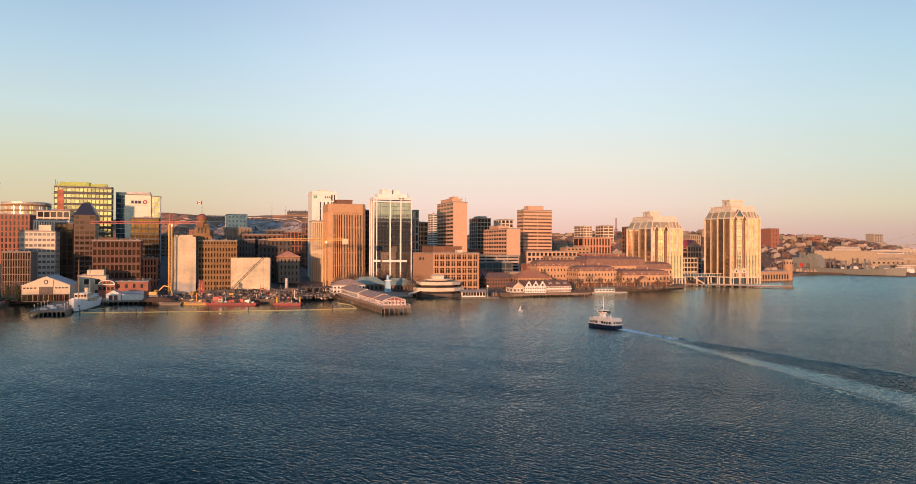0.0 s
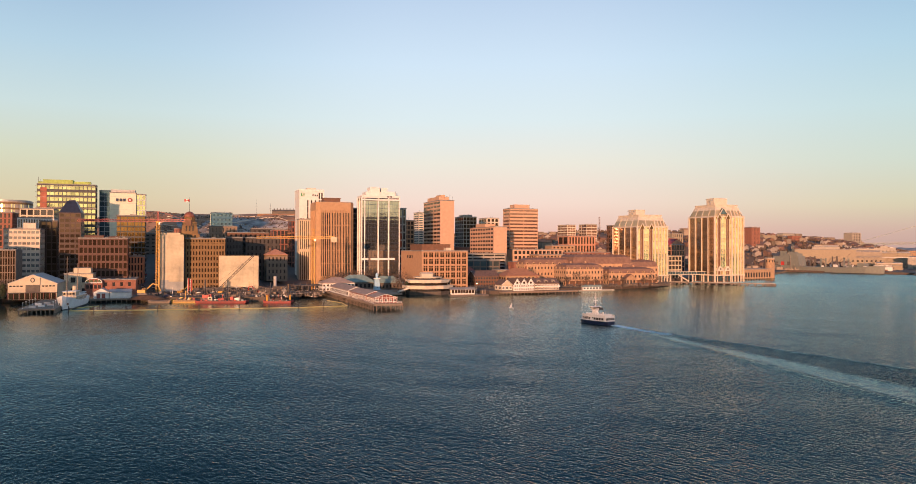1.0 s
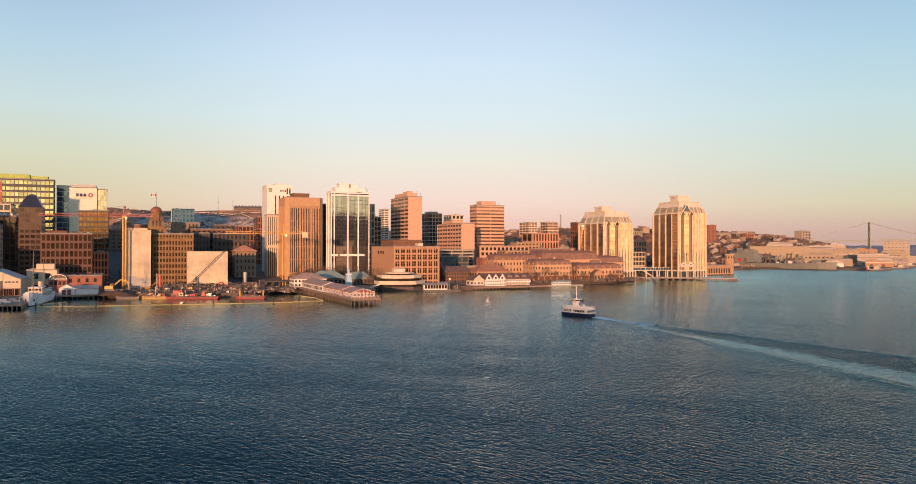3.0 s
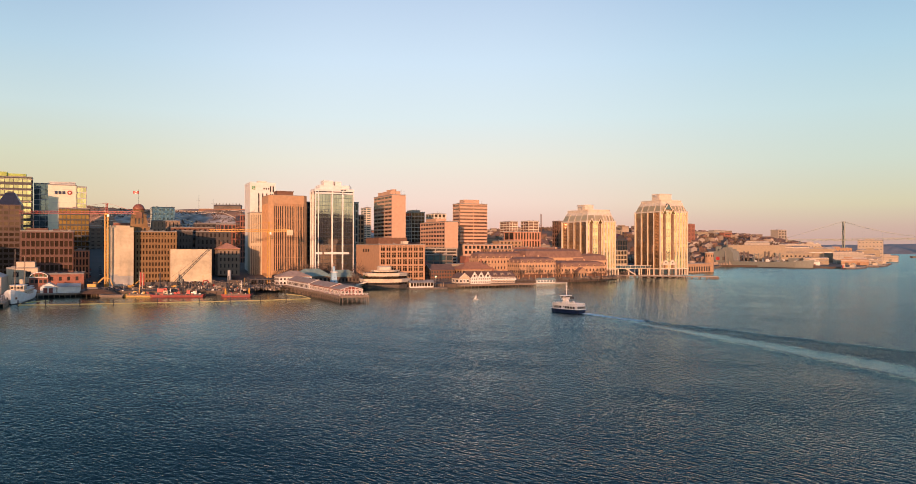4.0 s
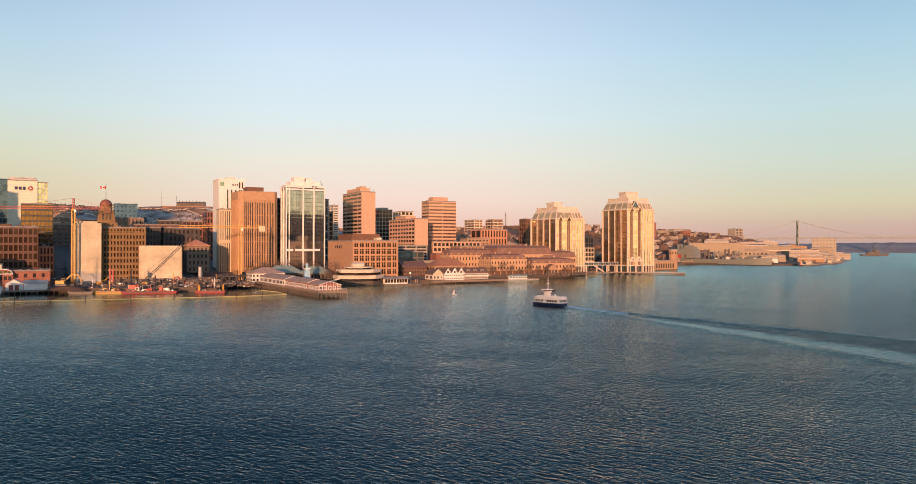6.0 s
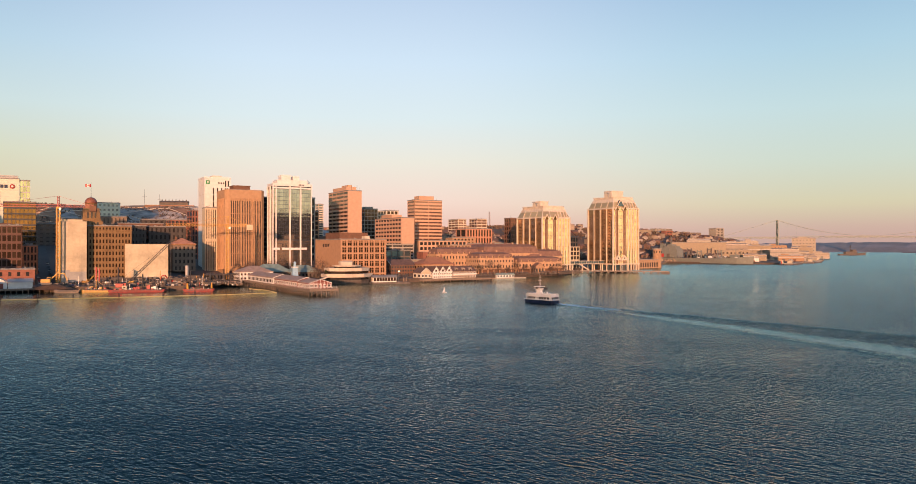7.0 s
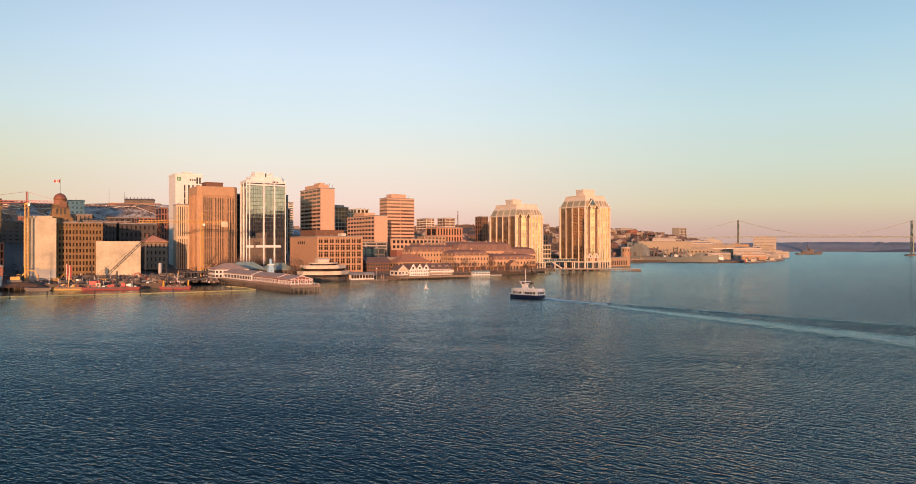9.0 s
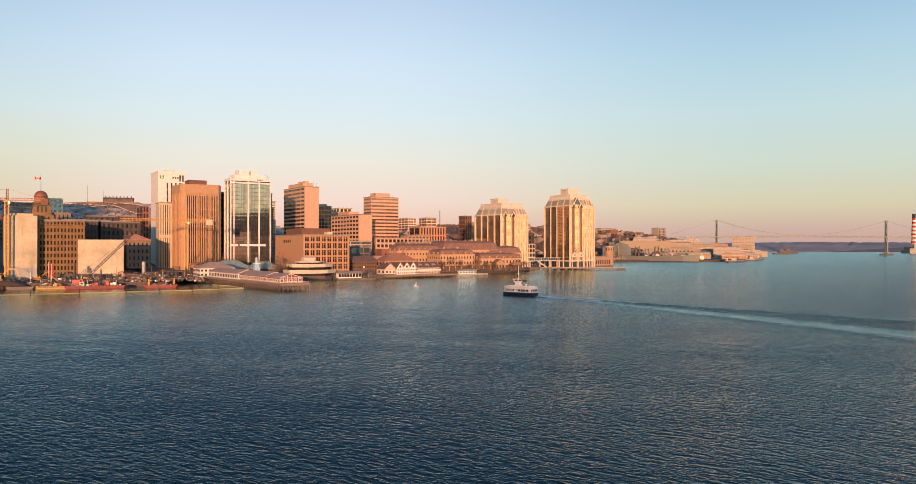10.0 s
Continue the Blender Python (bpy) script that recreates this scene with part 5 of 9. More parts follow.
lw = house("long_quay_house", "long dun boarded quay house with white windows and brown roof", *grid_at(49.5, 596.5, 21.6, 1), 22, 15, 7.8, 11.6, DUN, SLATE, "x", z0=2.5, nb=8, nf=2, ns=4, win=G_BROWN, chimney=1, frames=True)
part("balcony", Geo().box(0, -1.8, 2.6, 22, 0, 2.8).box(0, -1.8, 2.8, 22, -1.7, 3.7), WHITE, lw)
for k in range(3):
    part("dormer", Geo().gable_wall(3 + k * 6.5, 1.2, 6 + k * 6.5, 5.5, 5.4, 7.2, 8.4, "y"), DUN, lw)
    pane(lw, "x", 4.5 + k * 6.5, 1.15, 5.7, 1.4, 1.3, G_DARK, "dormer_window")
house("brick_gable_house", "dark brick merchant house with white gable edge", 24, 640, 22, 16, 12.0, 16.5, DBROWN, SLATE, "x", z0=3, nb=9, nf=3, ns=4, trim=WHITE, win=G_BLUE)
house("red_hip_house", "dark red brick house with a steep red hipped roof", 16, 655, 16, 18, 12, 19.5, DBROWN, REDW, z0=3, hip=True, nb=5, nf=3, ns=4)
house("rust_roof_hall", "stone hall with a broad rust-red hipped roof", 50, 638, 31, 20, 12.5, 19.0, TANB, RUSTROOF, z0=3, hip=True, nb=8, nf=2, ns=4, chimney=2)
ql = Geo().box(0, 0, 1.2, 66, 8, 2.4)
for k in range(22):
    ql.cyl(0.6 + k * 3, -0.15, -3, 2.2, 0.25, n=6)
solid("quay_boardwalk", ql, TIMBER, "timber boardwalk on piles below the white gables", "boardwalk", pose(*grid_at(49.5, 596.5, -10, -8), 0, 0, 0, GA))


def mansard(name, label, x, y, w, d, ze, zr, nb, nf, ns, wall, roof, dorm=True, z0=None):
    z0 = ground(x, y) - 0.5 if z0 is None else z0
    b = thing(name, label, "building", pose(x, y, z0, 0, 0, GA))
    he, hr = ze - z0, zr - z0
    FOOT.append((*grid_at(x, y, w / 2, d / 2), math.hypot(w, d) / 2))
    part("wall", Geo().box(0.3, 0.3, 0, w, d, he), wall, b)
    for side, ln, n in (("f", w, nb), ("l", d, ns)):
        wall_face(b, side, w, d, 0, he, nf, n, ln / n * 0.62, he / nf * 0.58, 0.3, G_DARK, wall, ln / n * 0.3)
    part("cornice", Geo().box(-0.3, -0.3, he, w + 0.3, d + 0.3, he + 0.5), wall, b)
    ins = min(4.5, d * 0.3)
    rf = Geo().loft([[(px_, py_, z) for px_, py_ in ((i, i), (w - i, i), (w - i, d - i), (i, d - i))] for i, z in ((0.1, he + 0.5), (ins * 0.35, he + (hr - he) * 0.75), (ins * 1.4, hr))])
    rp = random.Random(int(x + y))
    for _ in range(int(w / 4)):
        ux, uy, us = rp.uniform(0.15, 0.8) * w, rp.uniform(0.35, 0.6) * d, rp.uniform(0.6, 1.6)
        rf.box(ux, uy, hr - 1.5, ux + us * rp.uniform(1, 2.2), uy + us, hr + us * rp.uniform(0.3, 1.0))
    for q in range(int(w / 2.2)):
        u_ = 1.4 * ins + (q + 0.5) * (w - 2.8 * ins) / int(w / 2.2)
        rf.bar((u_, ins * 0.36, he + (hr - he) * 0.75 + 0.1), (u_, ins * 1.38, hr + 0.06), 0.09)
    part("roof", rf, roof, b)
    for q in range(2):
        part("chimney", Geo().box(w * (0.3 + 0.4 * q) - 0.6, d * 0.5, hr - 1, w * (0.3 + 0.4 * q) + 0.6, d * 0.5 + 1.0, hr + 1.8), wall, b)
    if nf == 3 and dorm or nf == 2:
        part("arcade", Geo().box(0.4, -0.9, 0, w - 0.4, -0.02, 4.4).box(0.0, -1.6, 4.4, w, -0.02, 4.8), DBROWN, b)
        for j in range(nb // 2):
            part("arcade_post", Geo().box((j + 0.5) * w / (nb // 2) - 0.35, -1.3, 0, (j + 0.5) * w / (nb // 2) + 0.35, -0.9, 4.4), wall, b)
    if dorm:
        for j in range(nb // 2):
            s = (j + 0.5) * w / (nb // 2)
            g = Geo().loft([[(s + 1.1 * cx, yy, he + 0.6 + 1.9 * cz) for cx, cz in ((-1, 0), (1, 0), (1, 0.6), (0.6, 0.9), (0, 1.02), (-0.6, 0.9), (-1, 0.6))] for yy in (0.0, 3.0)])
            part("dormer", g, wall, b)
            pane(b, "x", s, -0.04, he + 0.9, 1.1, 1.1, G_BROWN, "dormer_window")
        for j in range(max(1, ns // 2)):
            s = (j + 0.5) * d / max(1, ns // 2)
            g = Geo().loft([[(xx, s + 1.1 * cx, he + 0.6 + 1.9 * cz) for cx, cz in ((-1, 0), (1, 0), (1, 0.6), (0.6, 0.9), (0, 1.02), (-0.6, 0.9), (-1, 0.6))] for xx in (0.0, 3.0)])
            part("dormer", g, wall, b)
    return b


TANW = surf("light_tan_brick", (0.46, 0.29, 0.17), 0.9, 0.2, 0.4, 4.0)
SLATE2 = surf("brown_mansard_shingles", (0.20, 0.115, 0.085), 0.85, 0.3, 0.4, 2.5)
mansard("hotel_wing", "tan brick hotel wing with a brown mansard roof and round dormers", 72, 700, 60, 18, 20.5, 27, 18, 3, 5, TANW, SLATE2)
mansard("hotel_wing", "tan brick quayside hotel wing with a brown mansard roof", 105, 669, 38, 22, 17.0, 22.5, 12, 3, 6, TANW, SLATE2)
mansard("hotel_hall", "broad hotel hall under a dark brown hipped roof", 118, 706, 64, 34, 21, 30, 12, 3, 6, TANW, SLATE2, dorm=False)
mansard("casino_hall", "low tan brick quayside hall with brown roof and dormers", 147, 687, 50, 26, 13, 18.5, 13, 2, 6, TANW, SLATE2)
mansard("casino_hall", "stepped tan brick hall behind the quayside with brown roof", 168, 722, 40, 26, 18, 25, 10, 3, 5, TANW, SLATE2, dorm=False)
house("quay_annex", "low tan brick quay annex with a gabled front", *grid_at(158, 690, 3, -6), 10, 7, 9, 12.5, TANB, SLATE2, "y", z0=2.5, nb=3, nf=1, ns=2)
block("rear_parkade", "pale parking structure with open decks beside the tower", 248, 852, 22, 30, 27.5, CREAM, G_DARK, nf=5, nb=5, ns=5, sp=1.4, pier=0.5, rec=1.0)
block("pink_apartments", "pink brick apartment block with a red gabled roof", 300, 1002, 22, 26, 41, OBRICK, G_DARK, nf=5, nb=5, ns=2)
house("red_roof_house", "brick house under a bright red gabled roof", 299, 1003, 22, 18, 41, 49, OBRICK, REDP, "y", z0=38, nf=1, nb=3, ns=3)
block("dark_apartment_tower", "dark brick apartment tower behind the glass tower", 222, 1000, 11, 15, 66, DBROWN, G_BROWN, nf=10, nb=3, ns=3, pier=1.6, sp=1.9)
block("red_long_block", "long red brick block on the slope", 175, 1070, 44, 30, 53, OBRICK, G_BROWN, nf=3, nb=9, ns=2, sp=2.4, pier=2.2)
block("sunlit_apartments", "tall pale apartment block lit by the sun", 246, 1500, 19, 40, 82, PALE, G_ROSE, nf=7, nb=3, ns=3)
block("sunlit_apartments", "tall pale apartment block beyond the slope", 284, 1500, 24, 30, 83, PALE, G_ROSE, nf=7, nb=2, ns=3)
block("white_apartments", "white apartment slab between the two glass towers", 330, 1240, 18, 30, 66, WHITE, G_BROWN, nf=8, nb=4, ns=2)

# footbridge and jetty between the towers
JETTY = surf("brown_grey_concrete", (0.17, 0.14, 0.115), 0.9, 0.35, 0.3, 1.5)
fb = thing("footbridge", "glazed footbridge on pale legs between the towers", "footbridge", pose(226, 772, 0, 0, 0, GA - 4))
part("deck", Geo().box(0, 0, 9.0, 50, 3.2, 9.6), PALE, fb)
part("roof", Geo().box(-0.2, -0.2, 12.2, 50.2, 3.4, 12.6), PALE, fb)
for k in range(17):
    part("post", Geo().box(k * 3.1, -0.1, 9.6, k * 3.1 + 0.25, 0.15, 12.2), PALE, fb)
for k in range(16):
    pane(fb, "x", 1.7 + k * 3.1, 0.1, 9.7, 2.8, 2.4, G_BLUE)
for k in range(4):
    part("leg", Geo().box(4 + k * 13, 1, -1, 5.2 + k * 13, 2.2, 9), PALE, fb)
part("stair", Geo().bar((12, -1.5, 9), (24, -1.5, 2.6), 0.8), PALE, fb)
jt = thing("jetty", "long low concrete jetty on stub piles before the towers", "jetty", pose(230, 777, 0, 0, 0, -28))
part("deck", Geo().box(0, -3.5, 1.4, 100, 3.5, 2.3), JETTY, jt)
part("kerb", Geo().box(0, -3.6, 2.3, 100, -3.2, 2.7), CONC, jt)
stub = Geo().box(-0.9, -3.3, -3, 0.9, 3.3, 1.4).mesh("stub", JETTY)
for k in range(14):
    part("stub", stub, JETTY, jt).location = (3 + k * 7.2, 0, 0)
part("fender", Geo().box(92, -4.2, -2, 101, 4.2, 2.0), DARKST, jt)

# pontoon with moored boats by the hotel
pn = thing("pontoon", "floating pontoon with a white boat shed", "pontoon", pose(112, 640, 0, 0, 0, GA))
part("float", Geo().box(0, 0, -0.5, 34, 5, 0.9), CONC, pn)
part("shed_wall", Geo().box(4, 1, 0.9, 22, 4.2, 3.4), WHITE, pn)
part("shed_roof", Geo().gable(4, 1, 22, 4.2, 3.4, 4.3, "x"), TEAL, pn)
for k in range(6):
    pane(pn, "x", 5.6 + k * 3, 0.98, 1.6, 1.8, 1.2, G_BLUE)

rc = random.Random(71)
g = Geo()
for k in range(420):
    if k < 300:
        s_, t_ = rc.uniform(-2, 118), rc.uniform(-9, -2)
        qx, qy = grid_at(99, 657, s_, t_ + 0.06 * s_)
    else:
        qx, qy = grid_at(20, 604, rc.uniform(0, 36), rc.uniform(10, 26))
    zq = 2.6
    e = rc.random()
    if e < 0.5:
        g.bar((qx, qy, zq - 0.4), (qx + rc.uniform(-0.1, 0.1), qy, zq + rc.uniform(0.9, 3.8)), 0.10)
    elif e < 0.8:
        s0 = rc.uniform(0.4, 1.2)
        g.box(qx, qy, zq - 0.4, qx + s0 * 1.8, qy + s0, zq + s0)
    else:
        g.cyl(qx, qy, zq + 1.6, zq + 2.6, 1.5, 0.1, 6)
        g.bar((qx, qy, zq - 0.4), (qx, qy, zq + 1.7), 0.08)
solid("quay_clutter", g, DARKST, "countless posts, planters, benches and parasols along the quay", "quay clutter", kind="stuff")

# ---- left quays ----
mu = thing("museum_shed", "cream gabled waterfront museum hall, shade at its foot built as dark glazing", "museum", pose(-275.5, 484, 2.5, 0, 0, GA))
part("wall", Geo().gable_wall(0, 0, 27.5, 40, 0, 10.0, 15.6, "y"), CREAM, mu)
part("roof", Geo().gable(0, 0, 27.5, 40, 10.1, 15.7, "y"), STEEL, mu)
part("front_panel", Geo().box(9.6, -0.5, 9.4, 18.0, 0.0, 14.6), CREAM, mu)
part("emblem", Geo().loft([[(13.8 + 1.3 * math.cos(i * 0.5236), yy, 12.4 + 1.6 * math.sin(i * 0.5236)) for i in range(12)] for yy in (-0.7, -0.5)]), DARKM, mu)
part("emblem_centre", Geo().loft([[(13.8 + 0.7 * math.cos(i * 0.5236), yy, 12.4 + 1.0 * math.sin(i * 0.5236)) for i in range(12)] for yy in (-0.8, -0.7)]), CREAM, mu)
part("doorway", Geo().box(9.8, -0.25, 4.6, 17.8, 0.0, 9.4), DARKST, mu)
for k in range(4):
    pane(mu, "x", 1.5 + k * 2.0, -0.05, 8.2, 1.4, 0.8, G_DARK)
    pane(mu, "x", 19.6 + k * 2.0, -0.05, 8.2, 1.4, 0.8, G_DARK)
# canopy and dark panes are added in place of shade at the hall's foot
part("canopy", Geo().box(-0.3, -2.2, 4.2, 27.8, 0.0, 4.6), DARKST, mu)
for k in range(9):
    pane(mu, "x", 1.7 + k * 3.0, -0.12, 0.3, 2.6, 3.8, G_BROWN)
    part("post", Geo().box(0.2 + k * 3.3, -2.1, 0, 0.5 + k * 3.3, -1.8, 4.2), REDW, mu)
block("pale_store", "pale rendered store building by the ship", -263, 530, 18, 18, 17, CREAM, G_DARK, nf=2, nb=2, ns=2, faces="f", pier=4, sp=4, pent=((0.3, 0.2, 0.9, 0.9, 4),))
arch = thing("arched_hall", "small hall with a white arched window front", "building", pose(-247, 525.5, 2.5, 0, 0, GA))
part("wall", Geo().loft([[(cx * 5.5 + 5.5, yy, 9.0 * (cz > 0) * 1.0 + 3.2 * max(0, cz - 0.01) + 0.0) for cx, cz in ((-1, 0), (1, 0), (1, 0.02), (0.8, 0.6), (0.45, 0.9), (0, 1), (-0.45, 0.9), (-0.8, 0.6), (-1, 0.02))] for yy in (0, 16)]), BRICK, arch)
ag = Geo()
for k in range(10):
    t0, t1 = math.pi * k / 10, math.pi * (k + 1) / 10
    ag.bar((5.5 + 5.2 * math.cos(t0), -0.1, 9 + 3.0 * math.sin(t0)), (5.5 + 5.2 * math.cos(t1), -0.1, 9 + 3.0 * math.sin(t1)), 0.3)
part("arch_trim", ag.box(0.2, -0.3, 8.7, 10.8, 0.1, 9.2), WHITE, arch)
for k in range(4):
    pane(arch, "x", 1.7 + k * 2.5, -0.03, 9.2, 1.8, 1.6, G_YEL)
    pane(arch, "x", 1.7 + k * 2.5, -0.03, 5.0, 1.8, 2.4, G_DARK)
for k, (s, lab) in enumerate(((0, "white fabric tent hall on the quay"), (9.5, "white fabric tent hall beside the brick warehouse"))):
    tx, ty = grid_at(-232, 506, s, -3)
    tn = thing("tent_hall", lab, "tent", pose(tx, ty, 2.3, 0, 0, GA), "quay tents")
    w_ = 9 if k == 0 else 13
    part("canvas", Geo().gable_wall(0, 0, w_, 14, 0, 4.0, 6.4 if k == 0 else 5.6, "y" if k == 0 else "x"), WHITE, tn)
    part("roof", Geo().gable(0, 0, w_, 14, 4.05, 6.45 if k == 0 else 5.65, "y" if k == 0 else "x", thick=0.15), STEEL, tn)
    if k == 0:
        for j in range(2):
            part("door", Geo().box(1.8 + j * 3, -0.1, 0, 4.0 + j * 3, 0.0, 3.2), REDW, tn)
tw = Geo().box(0, 0, 1.4, 42, 14, 2.3)
for k in range(14):
    tw.cyl(1 + k * 3, -0.1, -3, 2, 0.25, n=6)
solid("tent_wharf", tw, TIMBER, "timber wharf under the tents", "wharf", pose(*grid_at(-232, 506, -8, -10), 0, 0, 0, GA))
jt2 = thing("finger_pier", "timber finger pier with railings beside the ship", "pier", pose(-231, 413, 0, 0, 0, GA))
part("deck", Geo().box(0, 0, 1.6, 18, 96, 2.4), TIMBER, jt2)
pile2 = Geo().cyl(0, 0, -4, 1.8, 0.3, n=7).mesh("pier_post", TIMBER)
for k in range(9):
    part("pier_post", pile2, TIMBER, jt2).location = (0.4 + k * 2.15, -0.1, 0)
for k in range(14):
    part("pier_post", pile2, TIMBER, jt2).location = (18.0, 1 + k * 3.2, 0)
for k in range(9):
    part("lamp_post", Geo().cyl(0, 0, 2.4, 5.4, 0.09, n=5).cyl(0, 0, 5.4, 5.9, 0.3, n=6), WHITE, jt2).location = (2 + (k % 2) * 14, 3 + k * 5, 0)
for k in range(5):
    part("bench_crate", Geo().box(0, 0, 2.4, 3.2, 2, 3.6), WHITE if k % 2 else STEEL, jt2).location = (4 + (k % 3) * 3.5, 8 + k * 7, 0)
ld = Geo().box(0, 0, 1.5, 46, 60, 2.4)
for k in range(20):
    ld.cyl(46.1, 1 + k * 3, -3, 2, 0.28, n=6)
solid("old_wharf", ld, TIMBER, "broad old timber wharf at the harbour edge", "wharf", pose(-312, 420, 0, 0, 0, GA))


def steamer():
    """White hydrographic steamer moored at the finger pier."""
    b = thing("white_steamer", "old white steamship with cream deckhouse and two masts, moored", "ship", pose(-220, 440, 0, 0, 0, 104) @ Matrix.Scale(1.08, 4))
    secs = [(-2.6, 0.15, 7.4), (-0.5, 1.7, 7.0), (2.5, 3.2, 6.5), (5, 4.1, 6.0), (8, 4.7, 5.4), (13, 5.1, 4.6), (20, 5.2, 4.2), (38, 5.2, 4.2), (45, 4.7, 4.5), (49, 3.7, 4.8), (52, 2.2, 5.1)]
    rings = []
    for x, hw, z in secs:
        k = 0.75
        rake = 1.5 if x < 0 else 0
        # a waterline narrower than the flared rail, fuller amidships
        full = 0.55 if x < 8 else 0.85
        rings.append([(x + rake, -hw * k * 0.5, -1.5), (x + rake, hw * k * 0.5, -1.5), (x + rake * 0.6, hw * full, 1.2), (x, hw, z), (x, hw - 0.15, z), (x, hw - 0.15, z - 0.9), (x, -hw + 0.15, z - 0.9), (x, -hw + 0.15, z), (x, -hw, z), (x + rake * 0.6, -hw * full, 1.2)])
    part("hull", Geo().loft(rings), surf("white_hull_paint", (0.78, 0.77, 0.75), 0.5, 0.15, 0.3, 1.0), b, smooth=False)
    for s_ in (-1, 1):
        rail = Geo()
        for x0_, x1_ in zip(range(14, 44, 3), range(17, 47, 3)):
            rail.bar((x0_, s_ * 4.9, 4.2), (x0_, s_ * 4.9, 5.5), 0.06).bar((x0_, s_ * 4.9, 5.5), (x1_, s_ * 4.9, 5.5), 0.05)
        part("railing", rail, WHITE, b)
    part("rigging", Geo().bar((-2.0, 0, 7.4), (9, 0, 24), 0.05, 3).bar((9, 0, 26), (36, 0, 23), 0.05, 3).bar((36, 0, 22), (51, 0, 5.2), 0.05, 3), DARKM, b)
    part("boot_stripe", Geo().loft([[(x + (0.8 if x < 0 else 0), -hw * 0.9, -0.2), (x + (0.8 if x < 0 else 0), hw * 0.9, -0.2), (x + (0.6 if x < 0 else 0), hw * 0.93, 0.35), (x + (0.6 if x < 0 else 0), -hw * 0.93, 0.35)] for x, hw, z in secs]), DARKM, b)
    part("deckhouse", Geo().box(12, -3.8, 3.6, 40, 3.8, 6.4).box(14, -3.2, 6.4, 24, 3.2, 8.8), CREAM, b)
    part("deckhouse_roof", Geo().box(11.5, -4.3, 6.4, 41, 4.3, 6.6).box(13.5, -3.6, 8.8, 24.5, 3.6, 9.0), WHITE, b)
    part("funnel", Geo().cyl(28, 0, 6.4, 11.5, 1.2, 1.1, 10), CREAM, b)
    part("mast", Geo().cyl(9, 0, 4, 28, 0.28, 0.14, 8).bar((9, 0, 13), (16, 0, 16), 0.12), TIMBER, b)
    part("mast", Geo().cyl(36, 0, 4, 24, 0.28, 0.14, 8), TIMBER, b)
    for k in range(4):
        part("lifeboat", Geo().loft([[(x, yy, z) for yy, z in ((-0.9, 0.9), (0, 0), (0.9, 0.9))] for x in (0, 1, 4, 5)]), WHITE, b).location = (26 + (k // 2) * 7, (-3.5, 3.5)[k % 2], 6.9)
    for k in range(8):
        pane(b, "x", 14 + k * 3.2, -3.82, 4.6, 0.8, 0.8, G_DARK, "porthole")
        pane(b, "x", 14 + k * 3.2, 3.82, 4.6, 0.8, 0.8, G_DARK, "porthole")
    for k in range(4):
        pane(b, "y", 13.95, -2.2 + k * 1.5, 7.2, 1.1, 1.0, G_DARK)
    part("anchor", Geo().box(0.9, -2.3, 2.4, 1.6, -1.6, 3.5).box(0.9, 1.6, 2.4, 1.6, 2.3, 3.5), DARKM, b)


steamer()


